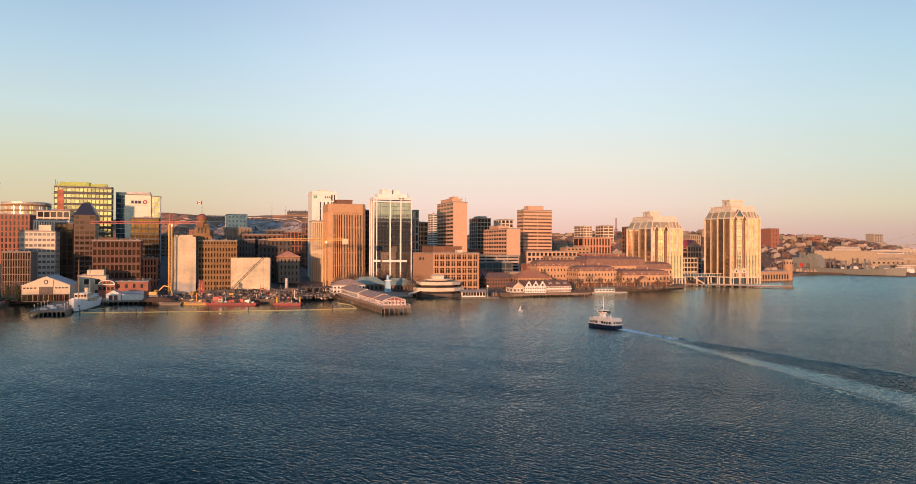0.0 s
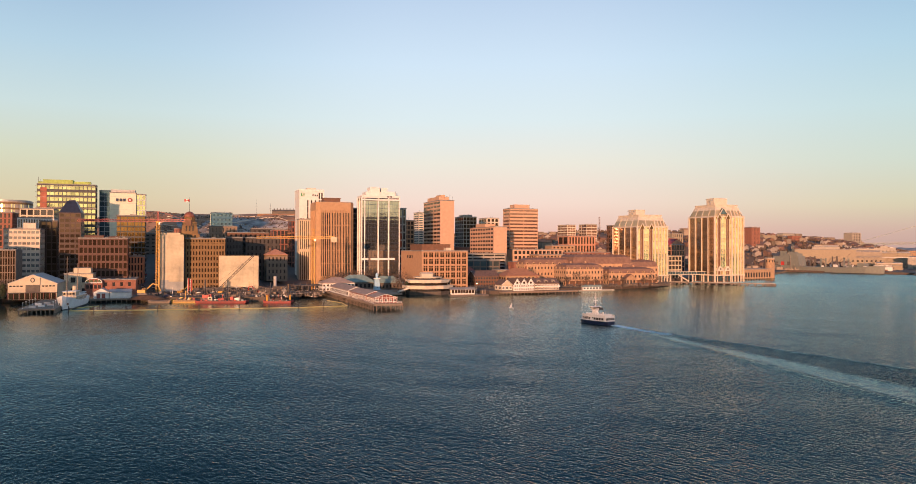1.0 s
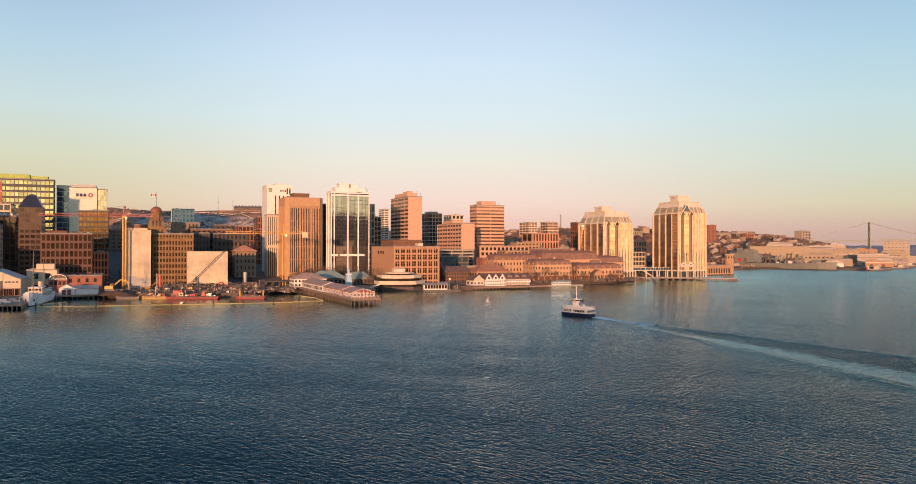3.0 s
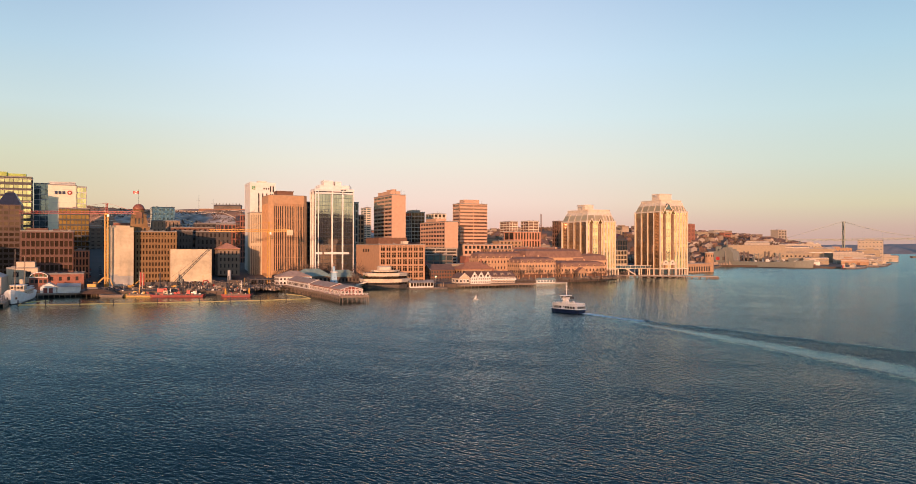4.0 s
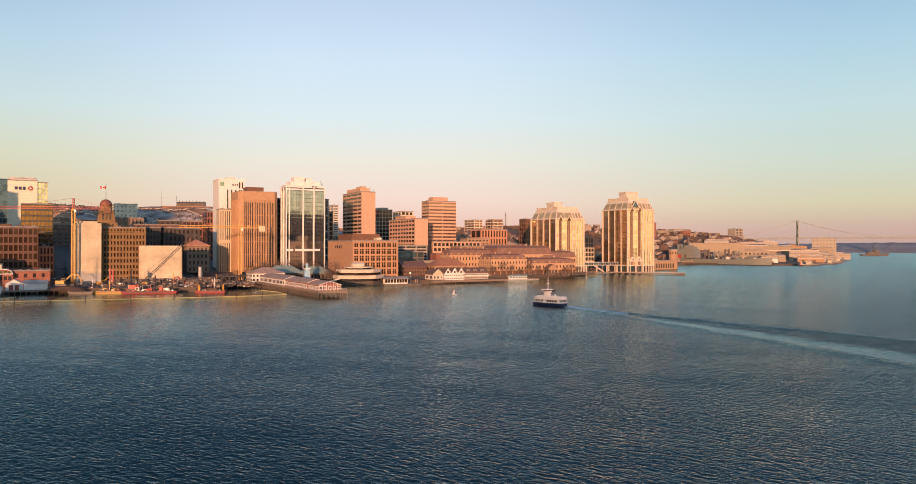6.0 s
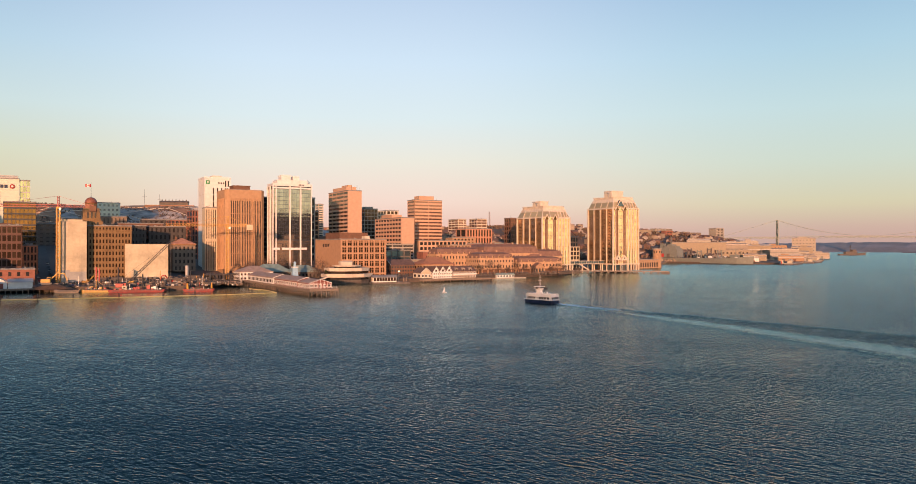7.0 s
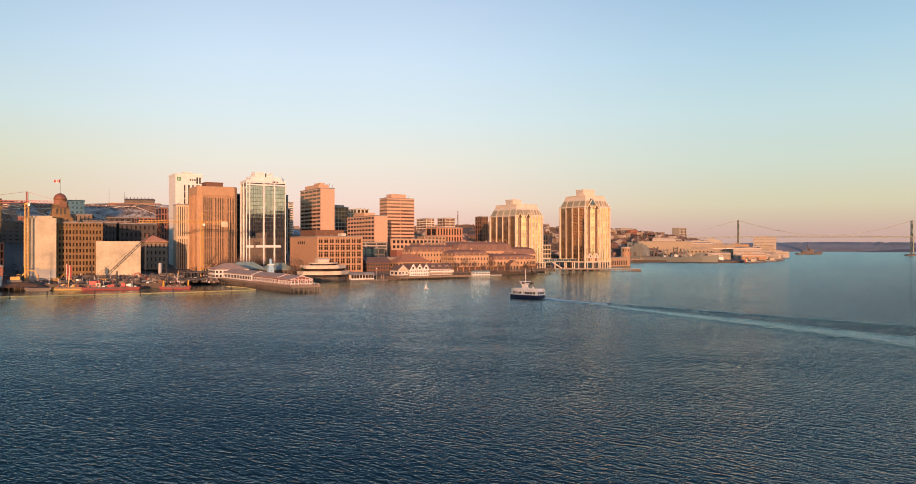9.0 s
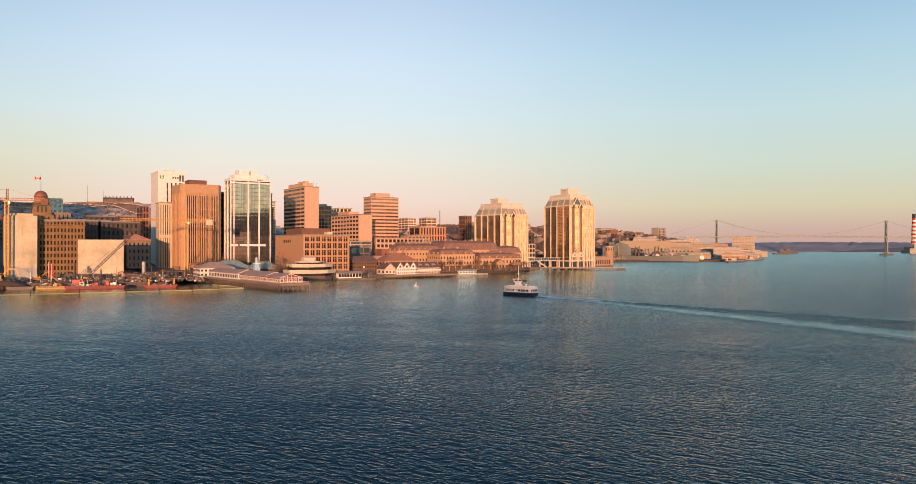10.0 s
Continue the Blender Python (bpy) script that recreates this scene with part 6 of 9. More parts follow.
# ---- building site ----
def civic_block():
    """Ochre stone public building with a stepped tower and dome."""
    x, y, w, d = -196, 577, 28.5, 45
    b, h = block("domed_building", "ochre stone public building with stepped tower and red dome", x, y, w, d, 42.3, SAND, G_BROWN, nf=9, nb=13, ns=6, faces="f", pier=1.05, sp=1.7, rec=0.55)
    cx, cy = 3.0, 14.0
    r = lambda s: [(cx - s, cy - s), (cx + s, cy - s), (cx + s, cy + s), (cx - s, cy + s)]
    part("tower", Geo().prism(r(7.2), h - 2, h + 4.0), SAND, b)
    part("tower_stage", Geo().taper(r(6.0), h + 4.0, r(5.0), h + 13.0), SAND, b)
    part("tower_stage", Geo().prism([(cx + 4.2 * math.cos(i * math.pi / 4 + 0.39), cy + 4.2 * math.sin(i * math.pi / 4 + 0.39)) for i in range(8)], h + 13.0, h + 16.5), SAND, b)
    dome = [[(cx + 4.3 * math.cos(t) * math.cos(i * math.pi / 8), cy + 4.3 * math.cos(t) * math.sin(i * math.pi / 8), h + 16.5 + 4.6 * math.sin(t)) for i in range(16)] for t in (0, 0.3, 0.6, 0.9, 1.2, 1.5)]
    part("dome", Geo().loft(dome), surf("copper_dome", (0.20, 0.075, 0.045), 0.5, 0.3), b, smooth=True)
    for k in range(4):
        pane(b, "x", cx - 3.9 + k * 2.6, cy - 7.25, h + 0.6, 1.1, 2.4, G_DARK)
    for k in range(3):
        pane(b, "x", cx - 2.4 + k * 2.4, cy - 5.75, h + 6.0, 1.0, 4.0, G_DARK)
    part("cornice", Geo().box(-0.6, -0.6, h - 3.2, w + 0.4, 0.3, h - 2.4), SAND, b)
    part("flagpole", Geo().cyl(cx, cy, h + 21, h + 32, 0.14, 0.08, 6), DARKM, b)
    fl = thing("flag", "red and white flag flying from the dome", "flag", pose(*grid_at(x, y, cx, cy), 42.3 + 28.6, 0, 0, 200) @ Matrix.Scale(0.75, 4))
    wave = lambda s0, s1: Geo().loft([[(s, 0.35 * math.sin(s * 1.1) + o, z) for z, o in ((0, 0), (0, 0.06), (2.6, 0.06), (2.6, 0))] for s in np.linspace(s0, s1, 6)])
    part("red_field", wave(0.1, 1.5), REDP, fl)
    part("white_field", wave(1.5, 3.6), WHITE, fl)
    part("red_field", wave(3.6, 5.0), REDP, fl)
    part("red_emblem", Geo().box(2.0, -0.15, 0.7, 3.1, 0.5, 1.9), REDP, fl)


civic_block()
wr = thing("wrapped_building", "building wrapped in tan construction sheeting", "building", pose(-211, 563, 2, 0, 0, GA))
part("wrap", Geo().box(0, 0, 0, 17.5, 34, 43.2), SHEET, wr)
part("frame_head", Geo().box(2, 2, 43.2, 15, 30, 44.6), SHEET, wr)
for k in range(7):
    part("batten", Geo().box(-0.12, -0.18, 4 + k * 6.2, 17.6, 0.0, 4.12 + k * 6.2), SHEET, wr)
for k in range(5):
    part("batten", Geo().box(0.1 + k * 4.3, -0.16, 0, 0.22 + k * 4.3, 0.0, 43), SHEET, wr)
# a grey-blue panel paints the shade at the foot of the wrap
part("foot_shade", Geo().box(0.3, -0.30, 0.2, 17.2, -0.19, 8.6).box(0.3, -0.30, 8.6, 7.0, -0.19, 9.8), surf("wrap_shade_grey", (0.33, 0.33, 0.31), 0.8, 0.15, 0.2, 1.0), wr, "grey-blue panel standing in for shade on the wrap")
st = thing("hoarding_building", "low building behind a broad pale construction sheet", "building", pose(-173, 584, 3, 0, 0, GA * 0.6))
part("wrap", Geo().box(0, 0, 0, 29, 0.6, 26.6), SHEET, st)
part("building_frame", Geo().box(0.3, 0.6, 0, 28.6, 24, 25), CONC, st)
for k in range(6):
    part("batten", Geo().box(k * 5.7, -0.14, 0, k * 5.7 + 0.12, 0, 26.5), SHEET, st)
ch = thing("custom_house", "old stone house with a red pediment roof", "building", pose(-150, 640, 8, 0, 0, GA))
part("wall", Geo().box(0.3, 0.3, 0, 17.5, 24, 21), GREYST, ch)
wall_face(ch, "f", 17.5, 24, 0, 21, 4, 5, 2.0, 2.4, 0.3, G_DARK, GREYST)
wall_face(ch, "l", 17.5, 24, 0, 21, 4, 5, 2.4, 2.4, 0.3, G_DARK, GREYST)
part("cornice", Geo().box(-0.4, -0.4, 21, 17.9, 24.4, 21.6), SAND, ch)
part("roof", Geo().hip(0, 0, 17.5, 24, 21.6, 26.8, 0.7), OBRICK, ch)
part("chimney", Geo().box(3.4, 9, 22, 4.8, 10.4, 27.6), DBROWN, ch)
cp = thing("copper_roof_tower", "brown granite tower with a dark cut-off pyramid roof", "office tower", pose(-304, 606, 10, 0, 0, GA))
part("wall", Geo().box(0.4, 0.4, 0, 15.1, 26, 53), GRANITE, cp)
wall_face(cp, "f", 15.5, 26, 0, 53, 13, 4, 0.8, 1.7, 0.4, G_BROWN, GRANITE)
part("side_wall", Geo().box(15.1, 0.2, 0, 15.5, 26, 53), GRANITE, cp)
for i in range(12):
    pane(cp, "y", 15.55, 13, 2 + i * 4.1, 18, 1.8, G_BROWN)
part("roof", Geo().taper([(-0.3, -0.3), (15.8, -0.3), (15.8, 26), (-0.3, 26)], 53, [(5, 7), (11, 7), (11, 19), (5, 19)], 62.5), COPPER, cp)
part("roof_vent", Geo().box(6, 9, 62.5, 10, 16, 63.6), DARKM, cp)
cv = thing("curved_glass_block", "curved glass office block glowing with reflected sun", "office tower", pose(-498, 838, 20, 0, 0, GA))
arcp = [(18 + 26 * math.sin(t), 26 - 26 * math.cos(t)) for t in np.linspace(-1.1, 1.1, 13)]
part("wall", Geo().prism(arcp + [(41, 40), (-5, 40)], 0, 66), CONC, cv)
for i in range(11):
    for k in range(0, 12, 2):
        p_, q_ = arcp[k], arcp[k + 2]
        m_ = ((p_[0] + q_[0]) / 2, (p_[1] + q_[1]) / 2)
        an = math.atan2(q_[1] - p_[1], q_[0] - p_[0])
        o = pane(cv, "x", m_[0] + 0.1 * math.sin(an), m_[1] - 0.1 * math.cos(an), 1 + i * 5.8, 8.2, 3.8, G_GOLD)
        o.rotation_euler = (0, 0, an)
for i in range(12):
    part("floor_band", Geo().prism([(18 + 26.5 * math.sin(t), 26 - 26.5 * math.cos(t)) for t in np.linspace(-1.1, 1.1, 13)] + [(41.2, 39.8), (-5.2, 39.8)], max(0.2, i * 5.8 - 1.0), i * 5.8 + 0.9), SAND, cv)
part("roof_edge", Geo().prism([(px_ * 1.0, py_ - 0.4) for px_, py_ in arcp] + [(41.4, 40.4), (-5.4, 40.4)], 66, 67.5), STEEL, cv)

# ---- cranes ----
def lattice(g, p, q, s, n, r):
    """Four chords and zigzag lacing between p and q."""
    p, q = Vector(p), Vector(q)
    w = (q - p).normalized()
    u = w.cross(Vector((0, 0, 1)) if abs(w.z) < 0.9 else Vector((1, 0, 0))).normalized() * s
    v = w.cross(u).normalized() * s
    cs = [u + v, u - v, -u - v, -u + v]
    for c in cs:
        g.bar(p + c, q + c, r)
    for i in range(n):
        a, b = p.lerp(q, i / n), p.lerp(q, (i + 1) / n)
        for k in range(4):
            g.bar(a + cs[k], b + cs[(k + 1) % 4], r * 0.6, 3)
    return g


def tower_crane(x, y, z0, z1, yaw, jib, back, mast, arm, label):
    b = thing("tower_crane", label, "crane", pose(x, y, z0), "tower cranes")
    h = z1 - z0
    part("foot", Geo().box(-3, -3, -0.5, 3, 3, 0.8), CONC, b)
    part("mast", lattice(Geo(), (0, 0, 0), (0, 0, h), 1.0, round(h / 2.4), 0.27), mast, b)
    c, s = math.cos(radians(yaw)), math.sin(radians(yaw))
    at = lambda d, z: (d * c, d * s, h + z)
    part("slew_ring", Geo().cyl(0, 0, h, h + 1.2, 1.5), mast, b)
    part("cab", Geo().box(0.9, -1.8, h - 1.2, 2.2, -0.6, h + 0.6), STEEL, b)
    part("jib", lattice(Geo(), at(0, 1.8), at(jib, 1.8), 0.75, round(jib / 2.2), 0.19), arm, b)
    part("counter_jib", lattice(Geo(), at(0, 1.8), at(-back, 1.8), 0.75, round(back / 2.2), 0.19), arm, b)
    part("counterweight", Geo().box(-back * c - 2.2, -back * s - 1.2, h - 1.8, -back * c + 2.2, -back * s + 1.2, h + 2.2), SHEET if arm is YELLOW else DBROWN, b)
    part("apex", lattice(Geo(), (0, 0, h + 1.2), (0, 0, h + 8.5), 0.5, 4, 0.17), arm, b)
    part("tie", Geo().bar((0, 0, h + 8.5), at(jib * 0.7, 2.4), 0.09, 3), arm, b)
    part("tie", Geo().bar((0, 0, h + 8.5), at(-back * 0.9, 2.4), 0.09, 3), arm, b)
    return b


REDC = surf("crane_red", (0.32, 0.055, 0.05), 0.5, 0.2)
tower_crane(-209.5, 558, 2.5, 53.5, 180, 58, 22, YELLOW, REDC, "tower crane with yellow mast and red jib on the building site")
tower_crane(-103, 592, 2.5, 42, 178, 44, 16, YELLOW, YELLOW, "yellow tower crane with a pale counterweight on the building site")


def crawler_crane(m, length, rise, yaw, label):
    b = thing("crawler_crane", label, "crane", m)
    for s in (-1.8, 1.8):
        part("track", Geo().loft([[(x, s + w, z) for x, z in ((-3, 0.2), (3, 0.2), (3.5, 0.7), (3, 1.2), (-3, 1.2), (-3.5, 0.7))] for w in (-0.5, 0.5)]), DARKM, b)
    part("house", Geo().box(-3, -1.6, 1.3, 2, 1.6, 3.6).box(1.2, -1.6, 1.4, 2.8, -0.3, 3.9), REDP, b)
    c, s = math.cos(radians(yaw)), math.sin(radians(yaw))
    tip = (2 * c + length * c, 2 * s + length * s, 2 + rise)
    part("boom", lattice(Geo(), (2 * c, 2 * s, 2), tip, 0.55, round(length / 2), 0.12), DARKM, b)
    part("cable", Geo().bar((-2, 0, 5), tip, 0.06, 3).bar(tip, (tip[0], tip[1], 4), 0.05, 3), DARKM, b)
    part("gantry", Geo().bar((-2, -1, 3.6), (-2, 0, 6), 0.15).bar((-2, 1, 3.6), (-2, 0, 6), 0.15), DARKM, b)


# ---- barges and work boats ----
def barge(x, y, yaw, ln, wd, mat, label, name="work_barge", gear=0):
    """A flat barge with raked, slightly raised ends; gear: how many small things lie on its deck."""
    b = thing(name, label, "barge", pose(x, y, 0, 0, 0, yaw))
    secs = ((-1.2, 0.5, 1.9), (0.6, -0.4, 1.55), (3.0, -0.8, 1.3), (ln - 3.0, -0.8, 1.3), (ln - 0.6, -0.4, 1.5), (ln + 0.8, 0.5, 1.8))
    part("hull", Geo().loft([[(xx, -wd / 2, zb), (xx, wd / 2, zb), (xx, wd / 2, zt), (xx, -wd / 2, zt)] for xx, zb, zt in secs]), mat, b)
    part("deck", Geo().box(1.0, -wd / 2 + 0.3, 1.1, ln - 1.0, wd / 2 - 0.3, 1.62), DARKST, b)
    part("rub_rail", Geo().box(0.8, -wd / 2 - 0.12, 0.75, ln - 0.8, -wd / 2 + 0.1, 1.0), DARKM, b)
    rg = random.Random(int(ln * 10))
    lots = [Geo(), Geo(), Geo()]
    for k in range(gear):
        gx, gy, gs = rg.uniform(1.5, ln - 2.5), rg.uniform(-wd / 2 + 0.6, wd / 2 - 1.6), rg.uniform(0.4, 1.3)
        g = lots[k % 3]
        if k % 4 == 3:
            g.bar((gx, gy, 1.6), (gx + rg.uniform(-1, 1), gy, 1.6 + rg.uniform(1.5, 4.5)), 0.1)
        else:
            g.box(gx, gy, 1.6, gx + gs * rg.uniform(0.8, 2.0), gy + gs, 1.6 + gs * rg.uniform(0.6, 1.3))
    if gear:
        for g, mt in zip(lots, (REDP, DARKM, STEEL)):
            part("deck_gear", g, mt, b)
    return b


bg1 = barge(-161, 497, 2, 30, 9, BARGE, "red work barge carrying a crane and huts", gear=36)
part("spud", Geo().cyl(3, 3.5, -3, 15, 0.4, n=8), DARKM, bg1)
part("spud", Geo().cyl(17, 3.5, -3, 11, 0.4, n=8), DARKM, bg1)
part("hut", Geo().box(6, -1.2, 1.6, 8.6, 1.2, 3.8).box(5.9, -1.3, 3.8, 8.7, 1.3, 3.95), CREAM, bg1)
pane(bg1, "x", 7.3, -1.24, 2.5, 1.2, 0.8, G_DARK)
part("hut", Geo().box(20, -1, 1.6, 22, 1, 4.0), REDP, bg1)
part("hut", Geo().box(24, -1, 1.6, 25.6, 1, 3.4), STEEL, bg1)
part("winch", Geo().cyl(13, 0, 1.6, 3.0, 1.0, n=10).box(14, -1, 1.6, 16, 1, 3.2), REDP, bg1)
crawler_crane(pose(-156, 499, 1.6), 27, 27, 24, "red crawler crane with a long dark lattice boom on the barge")
bg2 = barge(-118, 498, 0, 16, 8, BARGE, "red barge with yellow bow posts", gear=16)
part("bow_post", Geo().cyl(1.2, -3, 1.5, 5.2, 0.7, 0.5, 8), YELLOW, bg2)
part("bow_post", Geo().cyl(14.8, 3, 1.5, 5.2, 0.6, 0.4, 8), YELLOW, bg2)
part("spud", Geo().cyl(2, 3.4, -3, 13, 0.35, n=8), DARKM, bg2)
part("spud", Geo().cyl(14, 3.4, -3, 12, 0.35, n=8), DARKM, bg2)
part("cargo", Geo().taper([(4.5, -2.4), (12.5, -2.4), (12.5, 2.4), (4.5, 2.4)], 1.6, [(6, -1.2), (11, -1.2), (11, 1.2), (6, 1.2)], 3.1), SOIL, bg2)
bg3 = barge(-179, 503, 2, 17, 8, YELLOW, "yellow flat barge with small machines", gear=12)
part("hut", Geo().box(4, -1, 1.6, 6.0, 1, 3.4), YELLOW, bg3)
part("hut", Geo().box(9.5, -1, 1.6, 11, 1, 3.0), YELLOW, bg3)
part("derrick", Geo().bar((7.5, 0, 1.6), (7.5, 0, 7.5), 0.25).bar((7.5, 0, 7.2), (11, 0, 4.5), 0.15), YELLOW, bg3)
barge(-192, 498, 3, 12, 6, TIMBER, "low timber float along the site")


def excavator(m, mat, label):
    b = thing("excavator", label, "excavator", m)
    for s in (-1.3, 1.3):
        part("track", Geo().loft([[(x, s + w, z) for x, z in ((-2, 0.1), (2, 0.1), (2.4, 0.5), (2, 0.95), (-2, 0.95), (-2.4, 0.5))] for w in (-0.35, 0.35)]), DARKM, b)
    part("house", Geo().box(-2.4, -1.4, 1.1, 1.4, 1.4, 2.6), mat, b)
    cab = part("cab", Geo().box(0.2, -1.4, 2.6, 1.7, -0.2, 3.6), mat, b)
    part("cab_window", Geo().box(0.35, -1.45, 2.7, 1.75, -0.15, 3.4), G_DARK, cab)
    part("boom", Geo().bar((1.2, 0.3, 2.2), (4.6, 0.3, 5.6), 0.38).bar((4.6, 0.3, 5.6), (7.4, 0.3, 5.0), 0.34), mat, b)
    part("stick", Geo().bar((7.4, 0.3, 5.2), (8.6, 0.3, 1.8), 0.27), mat, b)
    part("bucket", Geo().loft([[(8.2, y, 1.9), (9.3, y, 1.6), (8.9, y, 0.5), (7.9, y, 0.7)] for y in (-0.4, 1.0)]), DARKM, b)


heap = Geo()
rings = []
for k, (r, z) in enumerate(((1.0, 0), (0.8, 1.2), (0.5, 2.3), (0.15, 3.0))):
    rings.append([((12 * math.cos(t) * r) * (1 + 0.15 * noise.noise((t, k, 0))), (6 * math.sin(t) * r) * (1 + 0.15 * noise.noise((t, k, 5))), z) for t in np.linspace(0, 2 * math.pi, 22)[:-1]])
solid("soil_heap", heap.loft(rings), SOIL, "heap of brown soil and rubble at the quay edge", "soil heap", pose(-197, 505, 1.8, 0, 0, 5))
excavator(pose(-200, 505, 4.6, 0, 0, 8) @ Matrix.Scale(1.3, 4), YELLOW, "yellow excavator standing on the soil heap")
excavator(pose(-187, 540, 2.8, 0, 0, 30), YELLOW, "yellow excavator working on the building site")
excavator(pose(-135, 545, 2.8, 0, 0, 150), REDP, "red excavator working on the building site")

# site ground floor under construction: slabs, columns, walls, stacks of material
rng = random.Random(11)
SITEC = surf("raw_concrete", (0.085, 0.072, 0.065), 0.9, 0.3, 0.3, 1.5)
slab = thing("site_slab", "raw concrete ground slab with rows of short columns", "building site", pose(-186, 533, 2.5, 0, 0, 4))
part("slab", Geo().box(0, 0, 0, 78, 34, 1.4), SITEC, slab)
colm = Geo().box(-0.45, -0.45, 1.4, 0.45, 0.45, 3.6).mesh("column", SITEC)
for i in range(13):
    for j in range(4):
        if rng.random() < 0.72:
            part("column", colm, SITEC, slab).location = (3 + i * 6, 3 + j * 9, 0)
for k in range(9):
    x0, y0, ln = rng.uniform(0, 62), rng.uniform(2, 30), rng.uniform(6, 16)
    part("low_wall", Geo().box(x0, y0, 1.4, x0 + ln, y0 + 0.4, rng.uniform(2.8, 5.4)), SITEC, slab)
deckp = thing("site_slab", "raised raw concrete deck with columns by the pier", "building site", pose(-112, 560, 2.5, 0, 0, 19))
part("slab", Geo().box(0, 0, 0, 26, 34, 1.0), SITEC, deckp)
part("upper_slab", Geo().box(2, 12, 4.6, 24, 32, 5.2), SITEC, deckp)
for i in range(5):
    for j in range(3):
        part("column", Geo().box(-0.4, -0.4, 1.0, 0.4, 0.4, 6.2 if j == 1 else 4.6), SITEC, deckp).location = (3 + i * 5, 13 + j * 9, 0)
COLS = (YELLOW, DBROWN, SITEC, TIMBER, TIMBER, DARKM, SITEC, BLUEP, DARKST, SOIL, DARKST, SITEC)
for k in range(70):
    x0, y0 = rng.uniform(-205, -112), rng.uniform(516, 584)
    if -186 < x0 < -110 and y0 > 531:
        z_ = 4.1
    else:
        z_ = 2.55
    kind_ = rng.random()
    if kind_ < 0.4:
        w_, d_, h_ = rng.uniform(2.0, 4.5), rng.uniform(1.5, 2.4), rng.uniform(0.9, 2.3)
        g = Geo().box(0, 0, 0, w_, d_, h_)
        for q in range(4):
            g.box(0.2 + q * w_ / 4, -0.05, 0.15, 0.32 + q * w_ / 4, 0.0, h_ - 0.1)
        solid("site_container", g, rng.choice(COLS), "small steel site container on the building site", "container", pose(x0, y0, z_, 0, 0, rng.uniform(-10, 40)), "site containers")
    elif kind_ < 0.75:
        sk = thing("timber_stack", "stack of building timber and bars", "material stack", pose(x0, y0, z_, 0, 0, rng.uniform(0, 180)), "material stacks")
        mt = rng.choice((TIMBER, STEEL, SITEC, SOIL))
        for q in range(3):
            part("beam", Geo().box(0, q * 0.6, 0, rng.uniform(4, 7), q * 0.6 + 0.5, rng.uniform(0.4, 0.9)), mt, sk)
    else:
        g = Geo().cyl(0, 0, 0, rng.uniform(3, 7), 0.18, n=6).box(-0.5, -0.5, 0, 0.5, 0.5, 0.6)
        solid("site_post", g, rng.choice((YELLOW, STEEL, SITEC, TIMBER)), "upright post on the building site", "post", pose(x0, y0, z_), "site posts")
for k, (x0, y0) in enumerate(((-179, 530), (-177.4, 531))):
    bn = thing("red_banner", "tall red banner on a pole", "banner", pose(x0, y0, 2.6))
    part("pole", Geo().cyl(0, 0, 0, 12.5 - k * 1, 0.12, n=6), STEEL, bn)
    part("cloth", Geo().loft([[(0.15, y_, z) for y_ in (0, 0.05)] + [(1.1, y_ + 0.2 * math.sin(z), z) for y_ in (0.05, 0)] for z in np.linspace(3, 12 - k * 1, 6)]), BARGE, bn)
for name, mt, lab, seed, num in (("site_clutter", SITEC, "countless formwork props and concrete stubs on the building site", 61, 420), ("site_clutter", TIMBER, "countless boards and timber props on the building site", 62, 380),
                                 ("site_clutter", STEEL, "countless steel bars and props on the building site", 63, 200)):
    rc = random.Random(seed)
    g = Geo()
    for k in range(num):
        x0, y0 = rc.uniform(-206, -88), rc.uniform(514, 592)
        z_ = 4.0 if -186 < x0 < -112 and y0 > 531 else 2.6
        e = rc.random()
        if e < 0.45:
            g.bar((x0, y0, z_ - 0.2), (x0 + rc.uniform(-0.2, 0.2), y0, z_ + rc.uniform(0.8, 2.8)), 0.10)
        elif e < 0.8:
            an = rc.uniform(0, 3.14)
            ln = rc.uniform(2, 7)
            zz = z_ + rc.uniform(0.1, 2.6)
            g.bar((x0, y0, zz), (x0 + ln * math.cos(an), y0 + ln * math.sin(an), zz + rc.uniform(-0.3, 0.3)), 0.14)
        else:
            s0 = rc.uniform(0.5, 1.4)
            g.box(x0, y0, z_ - 0.1, x0 + s0 * 1.6, y0 + s0, z_ + s0 * 0.9)
    solid(name, g, mt, lab, "site clutter", kind="stuff")
sl = thing("steel_silo", "slim steel silo on the building site", "silo", pose(-131, 586, 3))
part("body", Geo().cyl(0, 0, 3, 11, 1.3, n=12), STEEL, sl)
part("cone", Geo().cyl(0, 0, 1, 3, 0.4, 1.3, 12), STEEL, sl)
part("leg", Geo().bar((-1, -1, 0), (-1, -1, 4), 0.15).bar((1, 1, 0), (1, 1, 4), 0.15), DARKM, sl)

